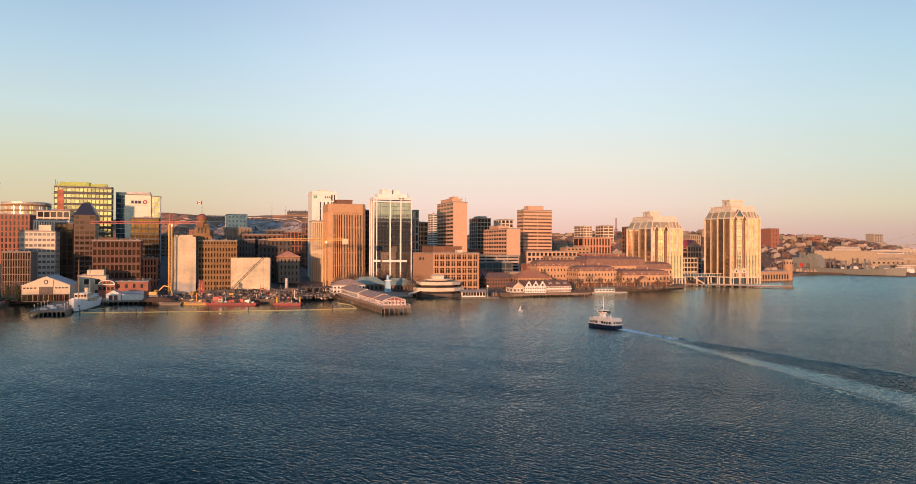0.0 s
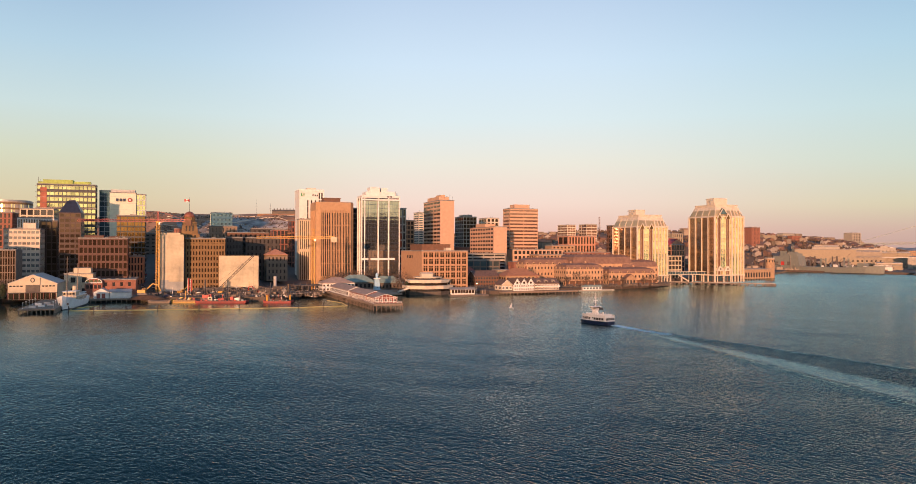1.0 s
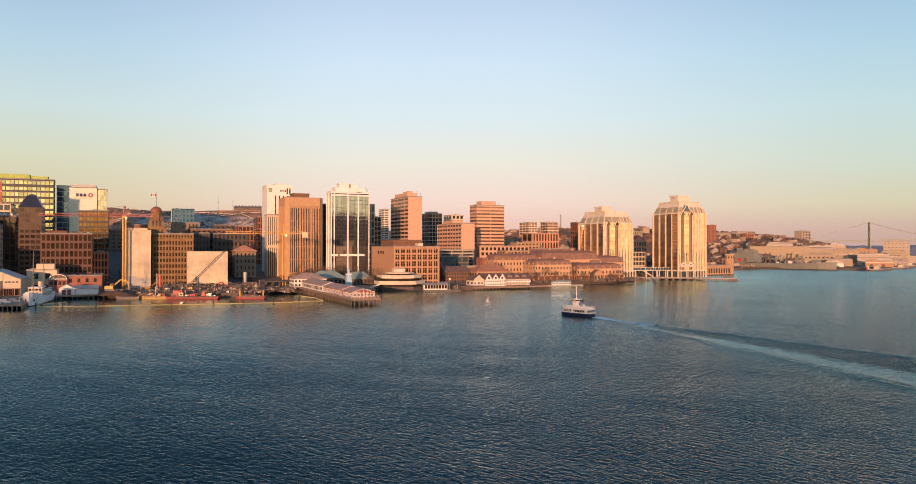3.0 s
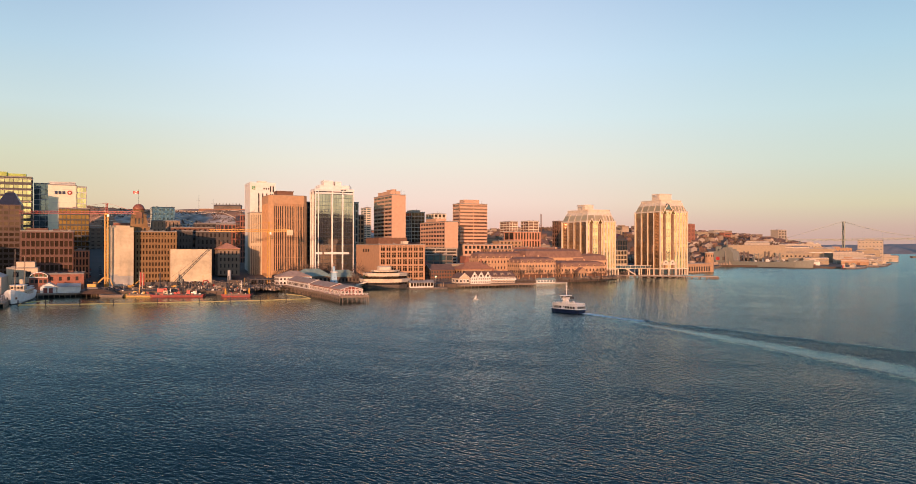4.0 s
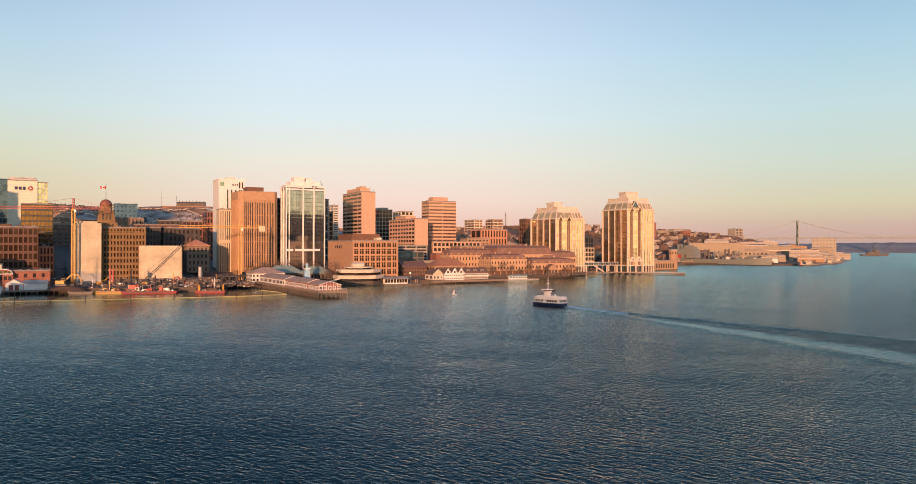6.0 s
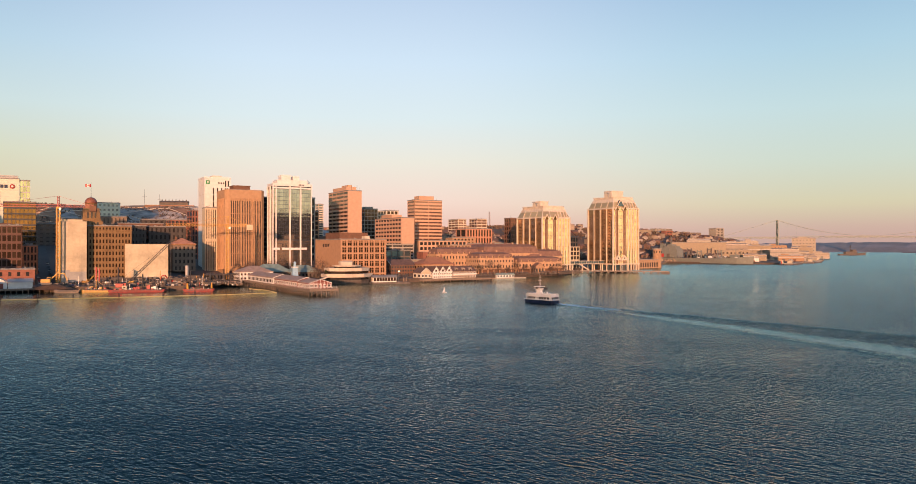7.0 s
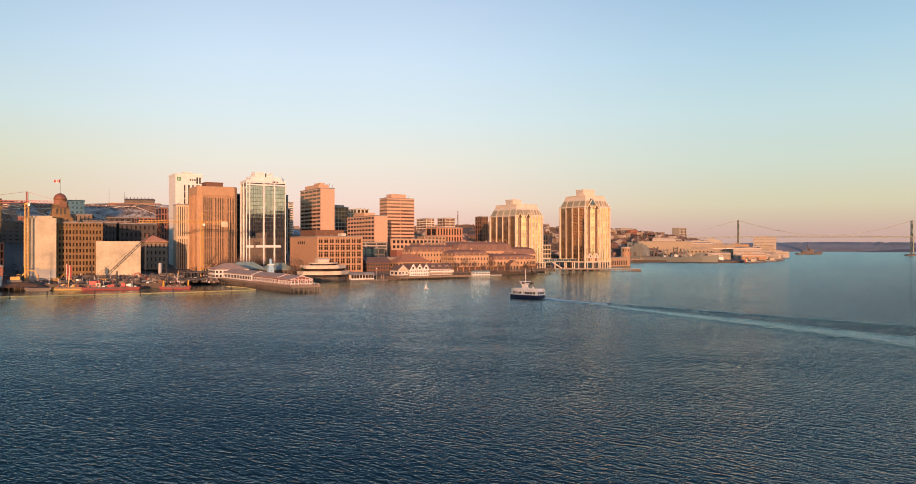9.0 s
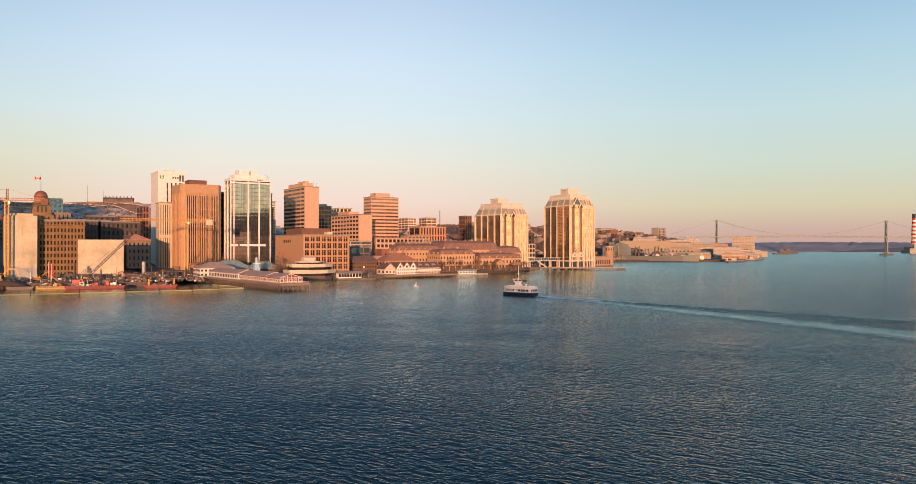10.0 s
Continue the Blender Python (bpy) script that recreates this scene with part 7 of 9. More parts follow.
# ---- floating boom with posts ----
bm_pts = [(-213, 470), (-219, 450), (-214, 434), (-200, 434), (-167, 441), (-123, 450), (-90, 458), (-62, 472), (-70, 500), (-82, 520)]
BOOMY = surf("pale_yellow_float", (0.62, 0.50, 0.20), 0.6, 0.2)
boom = thing("floating_boom", "yellow floating boom on the water held by dark posts", "floating boom")
for p_, q_ in zip(bm_pts[:-1], bm_pts[1:]):
    part("float", Geo().bar((*p_, 0.1), (*q_, 0.1), 0.25, 6), BOOMY, boom)
    part("post", Geo().cyl(q_[0], q_[1], -2, 2.6, 0.3, n=7), DARKM, boom)
for p_, q_ in zip(bm_pts[3:8], bm_pts[4:8]):
    part("post", Geo().cyl((p_[0] + q_[0]) / 2, (p_[1] + q_[1]) / 2, -2, 2.6, 0.3, n=7), DARKM, boom)


# ---- the harbour ferry and its wake ----
def ferry():
    b = thing("harbour_ferry", "white harbour ferry with dark blue hull and tall wheelhouse", "ferry", pose(69, 362, 0, 0, 0, 122) @ Matrix.Scale(0.83, 4))
    # x forward
    hull = [(-12.2, 2.6), (-11, 3.9), (-7, 4.5), (0, 4.7), (6, 4.4), (10, 3.0), (12.4, 0.5)]
    part("hull", Geo().loft([[(x * 0.96, -w * 0.8, -1.0), (x * 0.96, w * 0.8, -1.0), (x, w, 2.3), (x, -w, 2.3)] for x, w in hull]), BLUEP, b)
    part("rub_rail", Geo().loft([[(x, -w - 0.12, 2.15), (x, w + 0.12, 2.15), (x, w + 0.12, 2.4), (x, -w - 0.12, 2.4)] for x, w in hull]), WHITE, b)
    cab = [(-11, 3.5), (-10, 3.9), (-7, 4.2), (0, 4.4), (6, 4.0), (9, 2.9), (10.5, 1.6)]
    part("cabin", Geo().loft([[(x, -w, 2.05), (x, w, 2.05), (x, w * 0.98, 4.5), (x, -w * 0.98, 4.5)] for x, w in cab]), WHITE, b)
    for k in range(6):
        for s in (-1, 1):
            o = pane(b, "x", -9 + k * 2.0, s * 4.25 if 0 < k < 7 else s * 4.05, 2.75, 1.5, 1.25, G_DARK)
    for k in range(4):
        pane(b, "y", -11.0, -2.4 + k * 1.6, 2.75, 1.1, 1.25, G_DARK)
    part("upper_deck", Geo().loft([[(x, -w * 1.03, 4.5), (x, w * 1.03, 4.5), (x, w * 1.03, 4.7), (x, -w * 1.03, 4.7)] for x, w in cab]), WHITE, b)
    for s in (-1, 1):
        part("bulwark", Geo().loft([[(x, s * w, 4.7), (x, s * w - 0.12 * s, 4.7), (x, s * w - 0.12 * s, 5.6), (x, s * w, 5.6)] for x, w in cab]), WHITE, b)
    for k in range(5):
        part("bench", Geo().box(-9 + k * 1.8, -3, 4.7, -8.2 + k * 1.8, 3, 5.25), WHITE, b)
    part("lower_house", Geo().taper([(-0.9, -1.7), (2.9, -1.7), (2.9, 1.7), (-0.9, 1.7)], 4.7, [(-0.2, -1.0), (2.0, -1.0), (2.0, 1.0), (-0.2, 1.0)], 7.6), WHITE, b)
    part("wheelhouse", Geo().taper([(-0.2, -1.1), (2.0, -1.1), (2.0, 1.1), (-0.2, 1.1)], 7.6, [(-1.0, -1.9), (3.0, -1.9), (3.0, 1.9), (-1.0, 1.9)], 8.5), WHITE, b)
    wg = part("wheelhouse_glass", Geo().taper([(-0.95, -1.85), (2.95, -1.85), (2.95, 1.85), (-0.95, 1.85)], 8.5, [(-1.15, -2.05), (3.15, -2.05), (3.15, 2.05), (-1.15, 2.05)], 9.6), G_DARK, b)
    for k in range(5):
        part("mullion", Geo().box(-1.0 + k * 0.98, -2.1, 8.5, -0.88 + k * 0.98, 2.1, 9.65), WHITE, wg)
    part("wheelhouse_roof", Geo().box(-1.5, -2.4, 9.6, 3.5, 2.4, 9.85), WHITE, b)
    part("bridge_wing", Geo().box(0.2, -3.0, 7.5, 1.8, 3.0, 7.65), WHITE, b)
    part("mast", Geo().cyl(0.5, 0, 9.9, 17.5, 0.22, 0.1, 8).bar((0.5, -1.8, 13.2), (0.5, 1.8, 13.2), 0.1).bar((0.5, -1.1, 15), (0.5, 1.1, 15), 0.08), WHITE, b)
    part("radar", Geo().box(0.9, -1.3, 11.3, 1.3, 1.3, 11.6).box(0.4, -0.4, 10.9, 1.4, 0.4, 11.3), DARKM, b)
    part("flag", Geo().box(-5.4, -0.04, 8.2, -2.6, 0.04, 9.4).box(-2.6, -0.06, 7.4, -2.5, 0.06, 9.5), DARKM, b)
    part("funnel", Geo().taper([(-3.6, 1.8), (-2.4, 1.8), (-2.4, 2.8), (-3.6, 2.8)], 4.7, [(-3.4, 2.0), (-2.6, 2.0), (-2.6, 2.6), (-3.4, 2.6)], 6.8), WHITE, b)
    part("funnel", Geo().taper([(-3.6, -2.8), (-2.4, -2.8), (-2.4, -1.8), (-3.6, -1.8)], 4.7, [(-3.4, -2.6), (-2.6, -2.6), (-2.6, -2.0), (-3.4, -2.0)], 6.8), WHITE, b)
    for k in range(9):
        for s in (-1, 1):
            part("stanchion", Geo().box(-9.6 + k * 2.0, s * 3.9 - 0.08, 5.5, -9.45 + k * 2.0, s * 3.9 + 0.08, 6.3), WHITE, b)
    for k in range(7):
        for s in (-1, 1):
            part("side_slot", Geo().box(2.0 + k * 0.75, s * (4.36 - 0.06 * k) - 0.06, 2.75, 2.3 + k * 0.75, s * (4.36 - 0.06 * k) + 0.06, 4.1), DARKM, b)
    part("locker", Geo().box(4.5, -1.6, 4.7, 6.5, 1.6, 5.9).box(-9.8, -2.6, 4.7, -9.0, 2.6, 5.9), WHITE, b)
    for k in range(4):
        part("life_raft", Geo().cyl(0, 0, 0, 1.2, 0.4, n=8), WHITE, b).matrix_basis = pose(-3.2 - (k // 2) * 4, (-3.6, 3.6)[k % 2], 5.1, 0, 90, 0)


ferry()


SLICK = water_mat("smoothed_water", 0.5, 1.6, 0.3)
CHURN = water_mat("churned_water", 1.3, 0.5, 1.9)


def wake():
    """Low ridges of disturbed water spreading from the stern, and torn foam close behind it."""
    def way(t):
        return Vector((75.5 + 8 * t + 60 * t - 22 * t * t * 0.5, 351 - 175 * t + 25 * t * t, 0))
    rr = random.Random(5)
    g = Geo()
    n = 150
    for arm, spread in ((-1, 31.0), (-0.5, 33.0), (1, 11.0)):
        row = []
        for i in range(n + 1):
            t = i / n * 1.5
            c, f = way(t), (way(t + 0.01) - way(t)).normalized()
            s = Vector((-f.y, f.x, 0))
            off = arm * (1.5 + spread * t) + 0.9 * noise.noise((i * 0.13, arm, 0))
            hgt = (0.20 + 0.14 * noise.noise((i * 0.31, arm, 2))) * (1.15 - 0.5 * t)
            wd = 0.9 + 1.5 * t
            p = c + s * off
            row += [p + s * wd + Vector((0, 0, -0.03)), p + s * wd * 0.3 + Vector((0, 0, hgt)), p - s * wd * 0.25 + Vector((0, 0, hgt * 0.9)), p - s * wd + Vector((0, 0, -0.03))]
        fs = []
        for i in range(n):
            for k in range(3):
                fs.append((i * 4 + k, (i + 1) * 4 + k, (i + 1) * 4 + k + 1, i * 4 + k + 1))
        g.add(row, fs)
    solid("wake_ridges", g, WATER, "low wake waves trailing behind the ferry", "wake", kind="stuff", smooth=True)
    for name, mt, lab, lanes in (("wake_slick", SLICK, "smoothed pale trail of water behind the ferry", ((1.6, 31), (0.9, 24), (0.3, 17))),
                                 ("wake_churn", CHURN, "dark choppy trail of water behind the ferry", ((0.1, 16), (-0.7, 3), (-1.6, -11)))):
        strip = Geo()
        for i in range(n + 1):
            t = i / n * 1.5
            c, d = way(t), (way(t + 0.01) - way(t)).normalized()
            s = Vector((-d.y, d.x, 0)) * -1
            for k, (o0, o1) in enumerate(lanes):
                o = o0 + o1 * t + (0.8 + 2.6 * t) * noise.noise((i * 0.22, k * 3.0, 7))
                strip.v.append(tuple(c + s * o + Vector((0, 0, 0.035))))
        strip.f = [(i * 3 + k, (i + 1) * 3 + k, (i + 1) * 3 + k + 1, i * 3 + k + 1) for i in range(n) for k in range(2)]
        solid(name, strip, mt, lab, "wake", kind="stuff")
    f = Geo()
    for k in range(1300):
        t = abs(rr.gauss(0, 0.035)) if k < 1000 else rr.uniform(0.0, 0.22)
        c, d = way(t), (way(t + 0.01) - way(t)).normalized()
        s = Vector((-d.y, d.x, 0))
        off = rr.uniform(-1, 0.6) * (2.0 + 9 * t)
        p = c + s * off + Vector((0, 0, 0.06 + max(0, 0.35 - 2.5 * t) * rr.random()))
        r = rr.uniform(0.25, 0.8) if k < 600 else rr.uniform(0.15, 0.5)
        f.add([p + d * r * 2 + Vector((0, 0, -0.05)), p + s * r, p - d * r * 2 + Vector((0, 0, -0.05)), p - s * r, p + Vector((0, 0, 0.12))], [(0, 1, 4), (1, 2, 4), (2, 3, 4), (3, 0, 4)])
    solid("wake_foam", f, FOAM, "white foam churned up behind the ferry", "foam", kind="stuff")


wake()
bo = thing("sailing_dinghy", "small boat with a white sail on open water", "boat", pose(37, 455, 0, 0, 0, -15) @ Matrix.Scale(0.6, 4))
part("hull", Geo().loft([[(x, -w, 0.7), (x, 0, -0.2), (x, w, 0.7)] for x, w in ((-2.4, 0.7), (-1, 0.9), (1, 0.8), (2.6, 0.05))]), WHITE, bo)
part("sail", Geo().loft([[(-1.8, 0, 0.9), (0.6, 0.1, 0.9), (0.6, 0.16, 0.9), (-1.8, 0.06, 0.9)], [(-0.5, 0.25, 3.2), (0.55, 0.2, 3.2), (0.55, 0.26, 3.2), (-0.5, 0.31, 3.2)], [(0.35, 0, 5.6), (0.5, 0.05, 5.6), (0.5, 0.08, 5.6), (0.35, 0.05, 5.6)]]), WHITE, bo)
part("mast", Geo().cyl(0.6, 0, 0.5, 5.8, 0.06, n=5), TIMBER, bo)


# ---- dockyard ----
def supply_ship():
    """Grey naval supply ship along the dockyard."""
    bow, stern = Vector((632, 1083, 0)), Vector((540, 1232, 0))
    ln = (bow - stern).length
    an = math.degrees(math.atan2(bow.y - stern.y, bow.x - stern.x))
    b = thing("supply_ship", "grey naval supply ship with high stern house and lifting posts", "ship", pose(stern.x, stern.y, 0, 0, 0, an))
    sec = [(0, 9, 9.5), (6, 11, 9.5), (40, 12, 9.0), (ln * 0.75, 12, 9.0), (ln * 0.88, 9.5, 10.5), (ln * 0.96, 4.5, 12.0), (ln + 3, 0.3, 12.8)]
    part("hull", Geo().loft([[(x * 0.985, -w * 0.85, -2), (x * 0.985, w * 0.85, -2), (x, w, z), (x, -w, z)] for x, w, z in sec]), GREYP, b)
    part("waterline", Geo().loft([[(x * 0.987, -w * 0.92, -0.5), (x * 0.987, w * 0.92, -0.5), (x * 0.99, w * 0.94, 0.8), (x * 0.99, -w * 0.94, 0.8)] for x, w, z in sec]), DARKM, b)
    part("stern_house", Geo().box(4, -10, 9.5, 46, 10, 25).taper([(46, -10), (50, -10), (50, 10), (46, 10)], 9.5, [(46, -9), (47, -9), (47, 9), (46, 9)], 25), GREYP, b)
    part("bridge_house", Geo().box(22, -8, 25, 44, 8, 29).box(28, -6, 29, 38, 6, 31.5), GREYP, b)
    part("funnel", Geo().box(12, -3, 25, 20, 3, 33), GREYP, b)
    part("mast", lattice(Geo(), (32, 0, 31), (32, 0, 44), 0.8, 6, 0.2), GREYP, b)
    for k in range(3):
        part("hangar_door", Geo().box(7 + k * 11, -10.1, 10.5, 13 + k * 11, -10.0, 16), DARKST if k != 1 else REDP, b)
    for k in range(4):
        x = 66 + k * 18
        g = Geo()
        for s in (-6, 6):
            g.box(x - 0.8, s - 0.8, 9, x + 0.8, s + 0.8, 25 - (k % 2) * 3)
        g.box(x - 0.7, -6.5, 22 - (k % 2) * 3, x + 0.7, 6.5, 23.2 - (k % 2) * 3)
        g.bar((x, -6, 12), (x + 7, -7, 21), 0.3).bar((x, 6, 12), (x + 7, 7, 21), 0.3)
        part("lifting_post", g, GREYP if k % 2 else DARKST, b)
    rr = random.Random(3)
    for k in range(16):
        x, y = rr.uniform(54, ln - 25), rr.uniform(-8, 8)
        part("deck_gear", Geo().box(x, y, 9, x + rr.uniform(2, 6), y + rr.uniform(1.5, 3), 9 + rr.uniform(1.5, 4)), rr.choice((GREYP, WHITE, STEEL)), b)
    part("fore_house", Geo().box(ln * 0.80, -6, 9.5, ln * 0.86, 6, 15), GREYP, b)
    part("fore_mast", Geo().cyl(ln * 0.84, 0, 15, 24, 0.5, 0.3, 8), GREYP, b)


supply_ship()
DOCKP = surf("dockyard_cladding", (0.28, 0.225, 0.155), 0.7, 0.14)
block("machine_shed", "huge tan clad dockyard shed", 600, 1290, 96, 50, 35, DOCKP, G_DARK, nf=1, nb=9, ns=2, faces="", a=-14, z0=2)
block("machine_shed", "tan clad dockyard shed with a lean-to", 672, 1262, 60, 40, 21, DOCKP, G_DARK, nf=2, nb=8, ns=4, faces="f", a=-14, z0=2, sp=7, pier=4)
tr = thing("round_turret_wharf", "low arcaded pier building with a round turret", "building", pose(352, 905, 0, 0, 0, 26))
part("wall", Geo().box(0.5, 0.5, -2, 56, 16, 11), TANB, tr)
wall_face(tr, "f", 56, 16, -2, 11, 1, 12, 1.8, 7.4, 0.5, G_DARK, TANB)
part("roof", Geo().box(-0.4, -0.4, 11, 56.4, 16.4, 11.8), GREYROOF, tr)
part("turret", Geo().cyl(60, 6, -2, 24, 5.6, n=16), TANB, tr)
part("turret_cap", Geo().cyl(60, 6, 24, 25.2, 6.2, n=16), CONC, tr)
for k in range(6):
    t = math.pi + k * math.pi / 5
    pane(tr, "x", 60 + 5.65 * math.cos(t), 6 + 5.65 * math.sin(t), 19.5, 1.3, 2.6, G_DARK).rotation_euler = (0, 0, t + math.pi / 2)
block("blue_shed", "pale blue dockyard shed", 345, 985, 45, 22, 20, surf("pale_blue_cladding", (0.36, 0.43, 0.48), 0.6, 0.15), G_DARK, nf=1, nb=4, ns=2, faces="f", sp=8)
DOCKW = surf("off_white_cladding", (0.33, 0.285, 0.23), 0.7, 0.14)
DOCKG = surf("weathered_grey_cladding", (0.27, 0.225, 0.175), 0.75, 0.3, 0.1, 0.6)
# x, y, width, depth, top, turn, wall, storeys
DOCK = ((702, 1298, 46, 30, 31, -31, DOCKG, 2), (771, 1327, 46, 30, 29, -32, DOCKP, 2), (807, 1412, 36, 26, 38, -31, CONC, 3), (774, 1255, 48, 26, 22, -34, CONC, 3), (742, 1182, 40, 16, 12, -35, TANB, 1),
        (786, 1168, 16, 14, 9, -35, DOCKG, 1), (690, 1205, 38, 18, 13, -33, DOCKP, 1), (655, 1150, 26, 14, 9, -30, STEEL, 1), (838, 1262, 26, 18, 12, -36, DOCKG, 2), (862, 1306, 22, 20, 17, -36, DOCKW, 3),
        (962, 1466, 46, 34, 45, -36, DOCKW, 6), (915, 1400, 40, 26, 26, -36, DOCKP, 2), (945, 1428, 26, 20, 26, -36, DOCKG, 3), (880, 1440, 44, 30, 30, -34, TANB, 3), (1020, 1490, 40, 24, 13, -37, CONC, 2),
        (725, 1345, 40, 24, 36, -30, DOCKW, 2), (660, 1350, 44, 24, 40, -28, CONC, 3), (1075, 1590, 40, 24, 11, -37, GREYP, 2), (812, 1225, 20, 14, 11, -36, CONC, 1))
for k, (x, y, w, d, h, turn_, wl, nf_) in enumerate(DOCK):
    names = {CREAM: "cream flat-roofed dockyard building", DOCKP: "tan clad dockyard workshop", CONC: "pale concrete dockyard store with a low roof ridge", DOCKG: "weathered grey clad dockyard workshop", TANB: "tan brick dockyard workshop",
             STEEL: "low steel-clad dockyard hut", DOCKW: "off-white dockyard block with a flat roof", GREYP: "grey dockyard shed on the water"}
    dk, dk_h = block("dockyard_building", names[wl], x, y, w, d, h, wl, G_PALE, nf=nf_, nb=max(3, w // 6), ns=3, faces="f" if nf_ > 2 and k in (2, 10, 13) else "", a=turn_, z0=1.5, sp=max(2.2, h / nf_ * 0.7), pier=3.9, edge=2.6, rec=0.5, group="dockyard buildings",
          pent=((0.1 + 0.1 * (k % 4), 0.2, 0.4 + 0.12 * (k % 4), 0.8, 2.0 + k % 3),), units=k % 3, roof=(PALE, GREYROOF, CONC)[k % 3])
    if k not in (2, 10, 13):
        for q_ in range(2):
            part("loading_door", Geo().box(w * (0.15 + 0.42 * q_), -0.25, 0, w * (0.15 + 0.42 * q_) + 5, 0.1, min(6.0, dk_h * 0.5)), (GREYP, DARKST, DBROWN)[(k + q_) % 3], dk)
        part("wall_band", Geo().box(0.3, -0.2, dk_h * 0.72, w - 0.3, 0.05, dk_h * 0.72 + 1.1), (GREYROOF, STEEL, DOCKG)[k % 3], dk)
        part("roof_ridge", Geo().gable(w * 0.05, d * 0.1, w * 0.95, d * 0.55, dk_h + 0.2, dk_h + 2.4, "x", 0.2), (GREYROOF, PALE, CONC)[k % 3], dk)
for x, y, ln, yaw, lb in ((668, 1046, 62, 44, "dark timber-faced finger pier at the dockyard"), (770, 1140, 80, 46, "low concrete dockyard quay with stores on it"), (886, 1278, 70, 52, "low concrete dockyard pier at the point")):
    jd = thing("dockyard_pier", lb, "pier", pose(x, y, 0, 0, 0, yaw))
    part("deck", Geo().box(-10, -9, 1.6, ln, 9, 2.8), CONC, jd)
    part("fender_wall", Geo().box(-10, -9.4, -3, ln, -8.8, 2.0).box(-10.4, -9, -3, -10, 9, 2.0), DARKST, jd)
    part("pier_hut", Geo().box(10, -3, 2.8, 22, 3, 6.4).gable(10, -3, 22, 3, 6.4, 8.2), CREAM, jd)
    for q_ in range(5):
        part("bollard", Geo().cyl(-6 + q_ * 12, -8, 2.8, 4.0, 0.4, 0.5, 8), DARKM, jd)
tug = thing("harbour_tug", "small dark tug moored at the dockyard pier", "boat", pose(650, 1037, 0, 0, 0, 48))
part("hull", Geo().loft([[(x, -w * 0.8, -0.6), (x, w * 0.8, -0.6), (x, w, z), (x, -w, z)] for x, w, z in ((0, 2.6, 2.0), (4, 3.4, 1.9), (14, 3.4, 2.2), (19, 1.8, 3.0), (21, 0.2, 3.4))]), DARKM, tug)
part("wheelhouse", Geo().box(8, -2, 2, 14, 2, 4.6).box(10, -1.6, 4.6, 13.5, 1.6, 6.8), CREAM, tug)
part("funnel", Geo().cyl(6, 0, 2, 6, 0.8, 0.7, 8), REDP, tug)
rc = random.Random(83)
g = Geo()
for k in range(460):
    s_ = rc.uniform(0, 1)
    bx, by = (634 + 500 * s_, 1098 + 500 * s_) if s_ > 0.12 else (560 + 640 * s_, 1180 - 640 * s_)
    t_ = rc.uniform(6, 120)
    cx_, cy_ = bx - 0.7 * t_, by + 0.7 * t_
    e = rc.random()
    if e < 0.45:
        s0 = rc.uniform(1.5, 5.0)
        g.box(cx_, cy_, 2.0, cx_ + s0 * 2, cy_ + s0 * 1.4, 2.6 + s0 * rc.uniform(0.6, 1.4))
    elif e < 0.8:
        g.bar((cx_, cy_, 2.0), (cx_, cy_, rc.uniform(7, 19)), 0.22)
    else:
        h_ = rc.uniform(10, 26)
        g.bar((cx_, cy_, 2.0), (cx_, cy_, h_), 0.35).bar((cx_, cy_, h_), (cx_ + rc.uniform(-9, 9), cy_ + rc.uniform(-9, 9), h_ + rc.uniform(-2, 6)), 0.3)
solid("dockyard_clutter", g, surf("dock_gear", (0.30, 0.24, 0.19), 0.8, 0.4, 0.1, 0.5), "countless lamp poles, huts and stacked gear in the dockyard", "dockyard clutter", kind="stuff")
wv = thing("grey_warship", "small grey warship moored beyond the dockyard", "ship", pose(1588, 2140, 0, 0, 0, 12))
part("hull", Geo().loft([[(x, -w * 0.8, -1), (x, w * 0.8, -1), (x, w, z), (x, -w, z)] for x, w, z in ((0, 6, 5), (30, 7.5, 5), (80, 7, 6), (105, 3, 8), (118, 0.3, 9))]), DARKST, wv)
part("superstructure", Geo().box(25, -5, 5, 75, 5, 12).box(55, -4, 12, 72, 4, 18), DARKST, wv)
part("mast", lattice(Geo(), (50, 0, 12), (50, 0, 32), 1.2, 7, 0.3), DARKST, wv)


